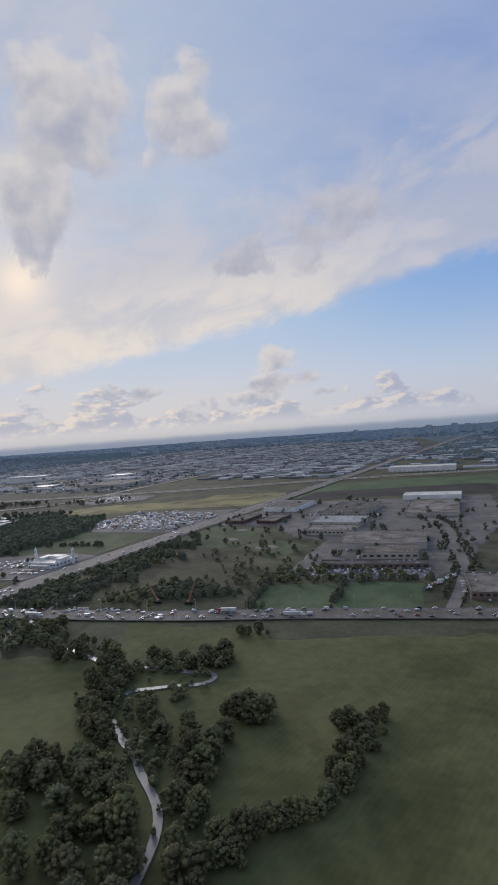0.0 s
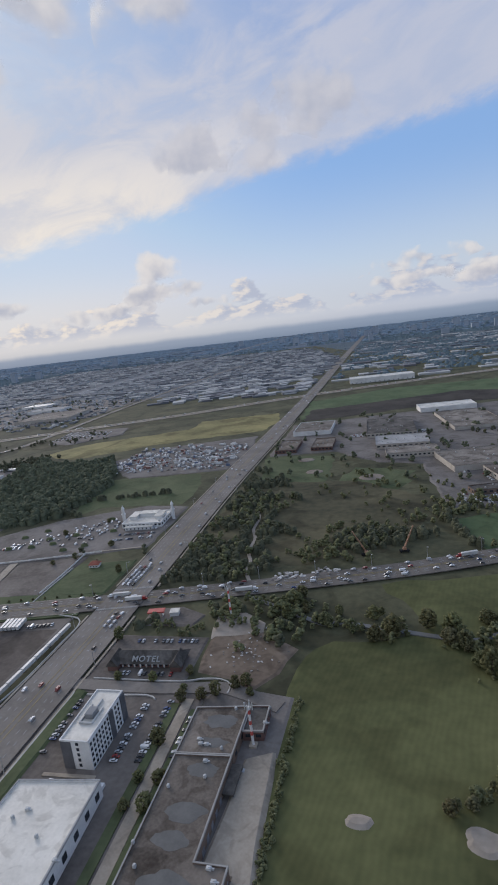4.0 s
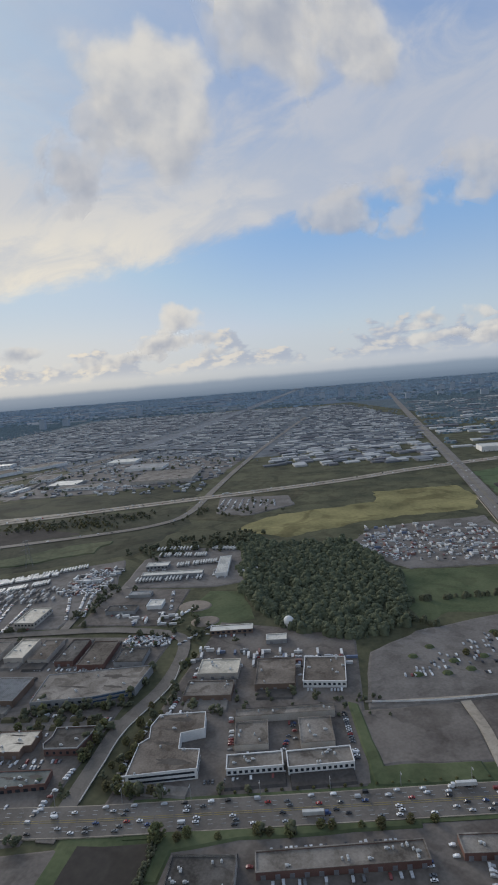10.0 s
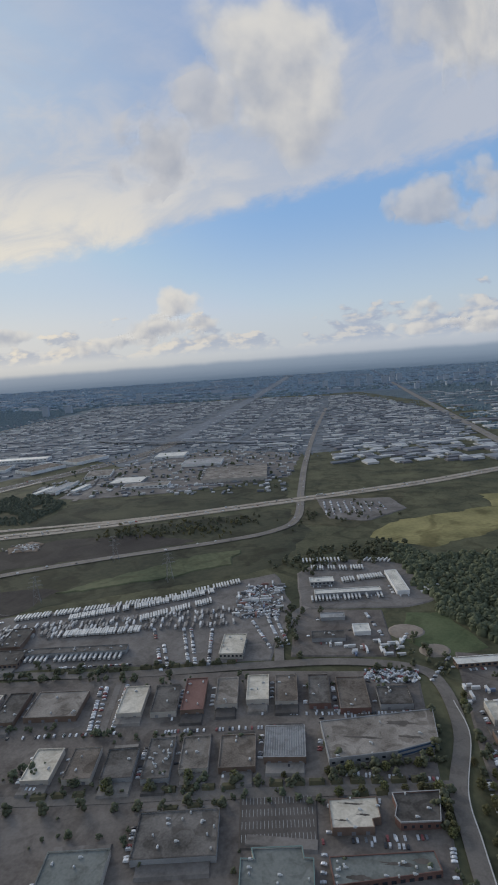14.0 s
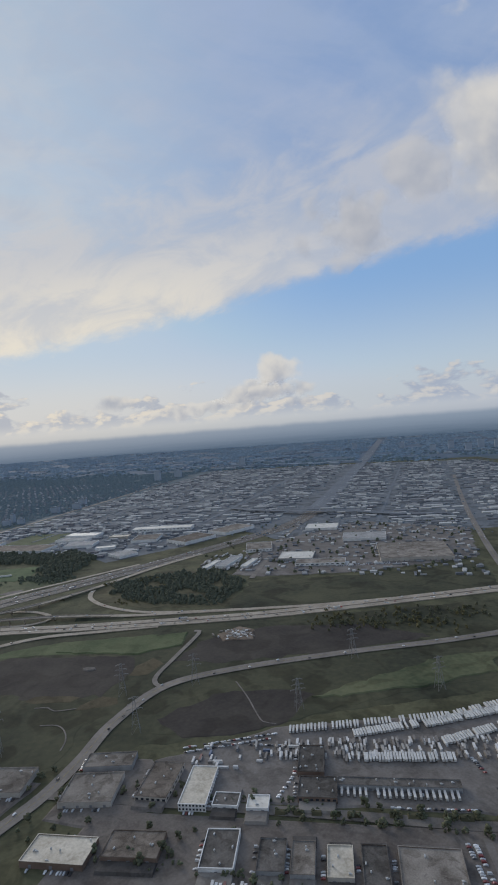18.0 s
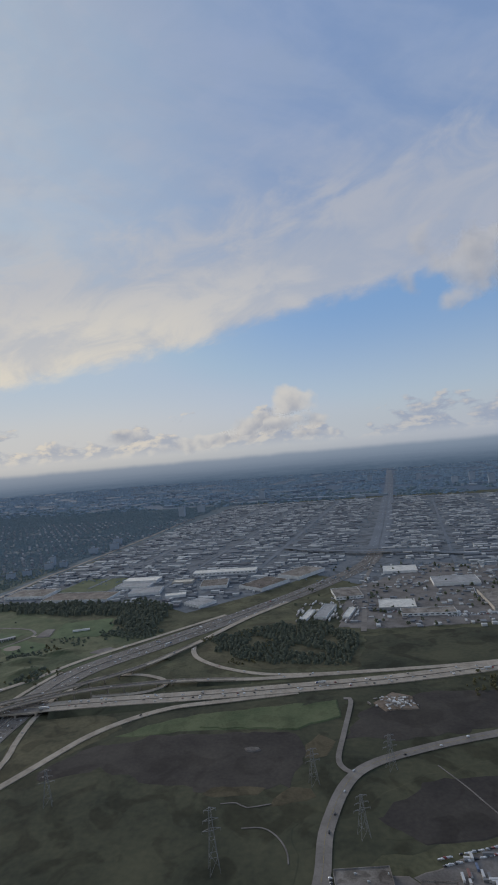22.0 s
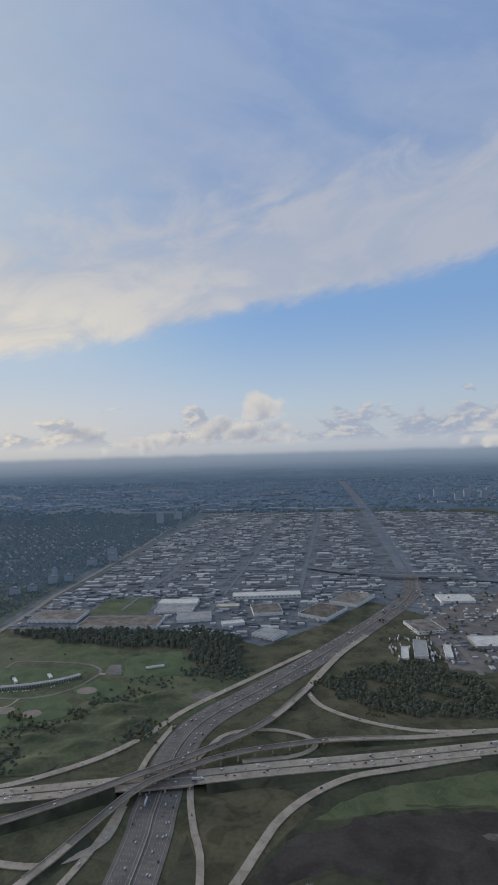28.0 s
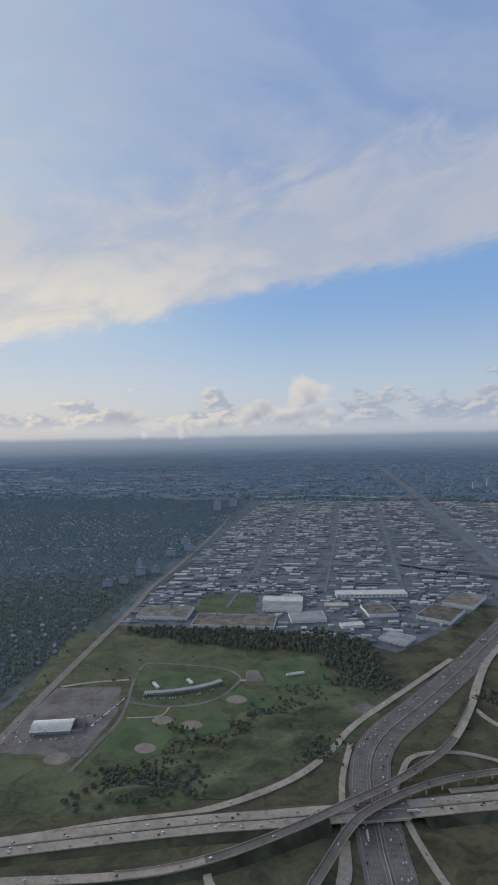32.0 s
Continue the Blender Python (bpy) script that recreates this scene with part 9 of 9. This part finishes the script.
for pts, wide in ((((-360, 183.5), (-348, 185), (-306, 193), (-290, 198.5), (-262, 205)), 1.0), (((-237, 92), (-232, 92)), 0.9), (((-227.5, 72.5), (-214, 73)), 1.0), (((-201.4, 101), (-201.2, 85), (-200.8, 70), (-200.4, 46)), 2.8), (((-1382, 511), (-1355, 525), (-1319, 536)), 3.5), (((-1258, 487), (-1262, 470), (-1290, 462)), 2.0), (((-1204, 551), (-1190, 552), (-1182, 560)), 4.0)):
    strip("footpath", pts, wide, M_CONCRETE, "pale concrete footpath", 0.46)
for pts, wide in ((((-204.4, 99), (-204, 70), (-203.6, 46)), 2.2), (((-198.4, 97), (-198.2, 70), (-198, 46)), 1.9)):
    strip("planting_strip", pts, wide, M_LAWN, "grass strip with young trees beside a drive", 0.52)
patch("service_yard", [(-180, 82), (-174.8, 84), (-174, 68), (-172.4, 46), (-172, 28), (-177, 28), (-177.4, 43), (-176.2, 55), (-182, 56)], M_CONCRETE, "pale worn concrete yard behind a complex", 0.6, level=0.15)
patch("scrub", [(-326, 84), (-286, 88), (-284, 80), (-312, 76), (-328, 78)], M_SCRUB, "overgrown strip between factories", 2)
patch("scrub", [(-236, 102), (-233, 101), (-233, 60), (-236, 60)], M_LAWN, "green strip along the hotel lot", 0.3)
patch("verge", [(-366, 182), (-356, 139), (-321, 145), (-323, 153), (-354, 147.5), (-363, 181)], M_LAWN, "green verge with young trees beside plots", 0.6)
patch("verge", [(-418, 109), (-417, 113.5), (-396, 117), (-344, 126.5), (-344, 125), (-395, 114.5), (-414, 108), (-414, 98), (-417, 98)], M_LAWN, "narrow green verge beside the arterial road", 0.6)
patch("green_field", [(-912, 360), (-870, 388), (-816, 412), (-811, 388), (-840, 366)], M_LAWN, "green grass between dark fields", 4)
patch("green_field", [(-690, 318), (-665, 343), (-608, 388), (-574, 400), (-578, 372), (-619, 345)], M_PARK, "green grass below the power line", 5)
patch("paved_lot", [(-788, 411), (-776, 428), (-760, 424), (-757, 405), (-779, 399)], M_DIRT, "small dirt storage plot in a field", 2)
patch("paved_lot", [(-1197, 550), (-1178, 549), (-1190, 577), (-1201, 575)], M_LOTPALE, "small park parking lot", 1)
for pts in (((-746, 332), (-732, 313), (-722, 297), (-714, 286), (-706, 285)), ((-849, 260), (-838, 262), (-829, 257), (-822, 248), (-819, 239)), ((-867, 278), (-858, 280), (-851, 277), (-838, 282))):
    strip("dirt_track", pts, 0.8, M_LOTPALE, "pale dirt track across a field", 0.40, 0.2)
patch("bare_spot", [(-864 + 5 * math.cos(k), 336 + 2.5 * math.sin(k)) for k in range(6)], M_LOTPALE, "pale bare spot in a dark field", 1)


PLANTED = []
M_TAR = surface("fresh_dark_asphalt", (0.058, 0.052, 0.048), (0.112, 0.102, 0.092), 0.85, 0.06, 1.0, stain=0.4, stain_scale=0.12)
M_SLAB = surface("worn_concrete_yard", (0.165, 0.148, 0.130), (0.270, 0.245, 0.215), 0.9, 0.07, 1.2, stain=0.45, stain_scale=0.12)
prng = random.Random(31)
for bx, by, bw, bd, bt in list(BUILT):
    if -760 < bx < -340 and by < 232:
        c, q = math.cos(radians(bt)), math.sin(radians(bt))
        for side, deep in ((-1, prng.uniform(4.0, 6.5)), (1, prng.uniform(2.5, 4.5))):
            if prng.random() < 0.8:
                reach = bd / 2 + deep / 2 + 0.1
                px_, py_ = bx - q * reach * side, by + c * reach * side
                if off_road(px_, py_) and all(abs(px_ - ox) > (ow + bw) / 2 or abs(py_ - oy) > (od + deep) / 2 for ox, oy, ow, od, ot in BUILT if (ox, oy) != (bx, by)):
                    patch("yard_apron", rect(px_, py_, bw * prng.uniform(0.8, 1.05), deep, bt), prng.choice((M_TAR, M_SLAB, M_LOTPALE, M_TAR, M_LOTPALE)), "asphalt apron in front of a warehouse", 0, level=0.2)
for (x0, y0), (x1, y1) in (((-606, 143), (-577, 148)), ((-566, 149.6), (-530, 155)), ((-520, 157), (-462, 163.5)), ((-556, 141.6), (-531, 147.2)), ((-498, 153), (-460, 160)), ((-640, 221.5), (-604, 226)), ((-690, 214), (-650, 219.5)), ((-596, 228.5), (-545, 236))):
    n = max(3, int(math.hypot(x1 - x0, y1 - y0) / 7))
    for k in range(n):
        if prng.random() < 0.85:
            t = (k + 0.5) / n
            mx, my, turn = x0 + (x1 - x0) * t, y0 + (y1 - y0) * t, math.degrees(math.atan2(y1 - y0, x1 - x0))
            patch("planting_strip", rect(mx, my, prng.uniform(3.5, 5.5), 1.5, turn), M_SCRUB, "planted strip beside a street", 0.3, level=0.3)
            for b in range(prng.randrange(2, 6)):
                PLANTED.append((mx + prng.uniform(-2.2, 2.2), my + prng.uniform(-0.6, 0.6), prng.uniform(0.25, 0.62)))


def hillock(x, y, w, d, h, turn):
    """A low rounded rise of grass."""
    hv, hf, seg, rings = [], [], 28, 7
    ph = random.Random(int(abs(x) + abs(y)))
    p0, p1 = ph.uniform(0, 6), ph.uniform(0, 6)
    for r in range(rings + 1):
        for i in range(seg):
            a, q = 2 * math.pi * i / seg, r / rings
            e = 1 + 0.16 * math.sin(2 * a + p0) + 0.1 * math.sin(5 * a + p1)
            hv.append((q * e * w / 2 * math.cos(a), q * e * d / 2 * math.sin(a), h * (0.5 + 0.5 * math.cos(math.pi * q)) - 0.05))
    for r in range(rings):
        hf += [(r * seg + i, (r + 1) * seg + i, (r + 1) * seg + (i + 1) % seg, r * seg + (i + 1) % seg) for i in range(seg)]
    ob = mesh_object("grassy_mound", hv, hf, M_PARK)
    for poly in ob.data.polygons:
        poly.use_smooth = True
    ob.matrix_world = pose(x, y, 0.35, 0, 0, turn)
    tagged(ob, "low rolling mound of rough park grass", kind="structure")


for q in ((-1250, 364, 60, 26, 3.2, 20), (-1222, 395, 50, 24, 3.0, 10), (-1185, 384, 56, 30, 3.4, 35), (-1160, 412, 44, 30, 3.0, 40), (-1136, 446, 40, 34, 3.0, 50), (-1156, 478, 60, 26, 2.6, 20), (-1132, 500, 40, 26, 2.6, 30), (-1181, 441, 50, 26, 2.4, 10), (-1205, 420, 46, 22, 2.2, 15)):
    hillock(*q)


def planted(x, y, s):
    PLANTED.append((x, y, s * 1.35))


# trees along streets, yards and offices
for x, y in ((-444, 141), (-440, 128), (-431, 126.5), (-424, 126), (-441, 175), (-438, 179), (-428, 174), (-416, 171), (-411, 180), (-405, 131), (-396, 132), (-399, 184), (-389, 187), (-379, 185), (-456, 158), (-458, 152), (-462, 150), (-466, 119), (-472, 118), (-460, 104), (-419, 112), (-402, 116), (-390, 119), (-368, 123), (-348, 127), (-326, 132), (-442, 245), (-449, 248), (-456, 259), (-458, 246), (-514, 242), (-522, 268), (-519, 276), (-470, 250), (-423, 228), (-287, 127), (-285, 119), (-288, 131), (-286, 106), (-285, 96), (-300, 84), (-312, 82), (-292, 86), (-813, 206), (-812, 216), (-809, 193), (-813, 187), (-798, 187), (-785, 192), (-770, 192), (-725, 182), (-725, 191), (-720, 197), (-740, 194), (-729, 184), (-735, 175), (-783, 185), (-675, 211), (-685, 207), (-703, 199), (-655, 217), (-636, 221), (-626, 223), (-612, 225), (-186, 130), (-181, 126)):
    planted(x, y, frng.uniform(0.4, 0.8))
for x, y in ((-562, 151), (-549, 153), (-532, 155), (-511, 156), (-546, 145), (-534, 146), (-494, 172), (-481, 168), (-473, 170), (-463, 171), (-493, 164), (-456, 200), (-455, 189), (-457, 179), (-459, 154), (-460, 143), (-441, 201), (-440, 186), (-443, 168), (-419, 172), (-446, 132), (-505, 292), (-516, 291), (-517, 259), (-476, 232), (-451, 251), (-455, 262), (-490, 116), (-481, 117), (-466, 118), (-576, 147), (-333, 84), (-327, 83), (-322, 84), (-342, 80), (-347, 80), (-389, 117), (-380, 118), (-371, 122), (-347, 127), (-313, 132), (-285, 125), (-284, 120), (-259, 198), (-292, 198)):
    planted(x, y, frng.uniform(0.55, 0.95))
for line, lo, hi, gap in ((smooth_line([(-800, 118), (-603, 142), (-559, 148), (-517, 153), (-457, 161)]), 0.1, 1.0, 7), (smooth_line([(-539, 233), (-598, 223), (-662, 218), (-790, 206)]), 0.05, 0.95, 8)):
    for off in (-5.0, 5.0):
        for p, a in walk_line(offset_line(line, off), lo, hi, gap):
            if frng.random() < 0.5 and free_of(p.x, p.y, 1.5):
                planted(p.x + frng.gauss(0, 1), p.y + frng.gauss(0, 0.6), frng.uniform(0.45, 0.8))
woods("creek_scrub", [(x + frng.gauss(0, 5), y + frng.gauss(0, 7), frng.uniform(0.45, 0.95)) for x, y in ((-235, 206), (-222, 206), (-218, 187), (-212, 226), (-206, 258), (-222, 259), (-210, 177), (-233, 234), (-194, 141), (-184, 152), (-180, 141), (-200, 149), (-222, 240), (-228, 270)) for k in range(14) if abs(x + 248) > 10], M_LEAF_PALE, "olive scrub and bushes along a dry creek")
woods("field_bushes", [(x + frng.gauss(0, 8), y + frng.gauss(0, 6), frng.uniform(0.4, 0.9)) for x, y in ((-704, 440), (-684, 449), (-659, 444), (-624, 459), (-605, 440), (-583, 478), (-645, 476), (-628, 448), (-695, 462), (-1263, 375), (-1242, 390), (-1229, 412), (-1203, 438), (-1180, 456), (-1241, 451), (-1147, 507), (-1117, 429), (-1106, 446), (-1246, 364), (-1227, 385), (-971, 543), (-930, 569), (-902, 527), (-916, 485)) for k in range(13)], M_LEAF, "bushes and small trees among rough grass")
woods("yard_planting", [(x, y, frng.uniform(0.25, 0.55)) for x, y in [(frng.uniform(-800, -455), frng.choice((126, 151, 178, 218)) + frng.gauss(0, 3)) for k in range(260)] + [(frng.uniform(-440, -350), frng.choice((128, 176, 186)) + frng.gauss(0, 2)) for k in range(60)] if free_of(x, y, 1.0)], M_LEAF_DARK, "small trees and bushes planted between yards")
for x, y in ((-296, 207), (-305, 202), (-339, 219), (-331, 228), (-309, 221), (-300, 244), (-316, 210), (-338, 204), (-322, 216), (-290, 226), (-286, 240), (-326, 206)):
    patch("tree_island", [(x + 1.5 * math.cos(k), y + 0.8 * math.sin(k)) for k in range(6)], M_LAWN, "small planted island in a parking lot", 0)
    planted(x, y, frng.uniform(0.2, 0.3))
for k in range(46):
    t = k / 45
    PLANTED.append((-498 + 43 * t + frng.gauss(0, 0.5), 164.2 + 9.5 * t + frng.gauss(0, 0.4), frng.uniform(0.3, 0.62)))
    PLANTED.append((-418.5 + frng.gauss(0, 0.4), 96 + 20 * t + frng.gauss(0, 0.3), frng.uniform(0.25, 0.6)))
for off in (-5.5, -4, 4, 6):
    for p, a in walk_line(offset_line(BUSINESS_ROAD, off), 0.05, 0.95, 7):
        if frng.random() < 0.7 and free_of(p.x, p.y, 1):
            PLANTED.append((p.x + frng.gauss(0, 0.8), p.y + frng.gauss(0, 0.8), frng.uniform(0.45, 0.95)))
woods("planted_trees", PLANTED, M_LEAF_DARK, "rounded street trees beside yards and offices")
# piles of building material
v, f = [], []
for x, y in ((-191, 171), (-187, 175), (-182, 174), (-175, 178), (-170, 177)):
    for k in range(9):
        loose_box(x + frng.gauss(0, 2), y + frng.gauss(0, 1.4), 0.2, frng.uniform(0, 3), frng.uniform(0.8, 2.6), frng.uniform(0.6, 1.6), frng.uniform(0.3, 1.0))
for k in range(60):
    loose_box(frng.gauss(-191, 5.0), frng.gauss(123, 5), 0.2, frng.uniform(0, 3), frng.uniform(0.3, 0.9), frng.uniform(0.2, 0.5), frng.uniform(0.1, 0.25))
for k in range(240):
    t = frng.random()
    loose_box(-705 + 150 * t + frng.gauss(0, 4), 254 + 24 * t + frng.choice((0, 9, 17)) * (0.5 + 0.5 * t) + frng.gauss(0, 1.2), 0.3, radians(100 + frng.gauss(0, 3)), frng.uniform(3, 6), 1.1, frng.uniform(1.2, 1.8))
for k in range(90):
    loose_box(frng.uniform(-892, -818), frng.uniform(606, 690), 0.3, radians(84 + frng.gauss(0, 5)), frng.uniform(4, 9), 1.4, frng.uniform(1.2, 2.0))
for k in range(70):
    loose_box(-772 + frng.gauss(0, 7), 414 + frng.gauss(0, 5), 0.3, frng.uniform(0, 3), frng.uniform(1, 4), frng.uniform(0.8, 1.6), frng.uniform(0.5, 1.4))
tagged(mesh_object("material_piles", v, f, mixed_paint("stacked_materials", [(0.50, 0.48, 0.45), (0.36, 0.34, 0.31), (0.22, 0.20, 0.18), (0.58, 0.57, 0.55), (0.14, 0.14, 0.14)], 0.9)), "stacks of pale building material on bare dirt", "materials", kind="stuff")
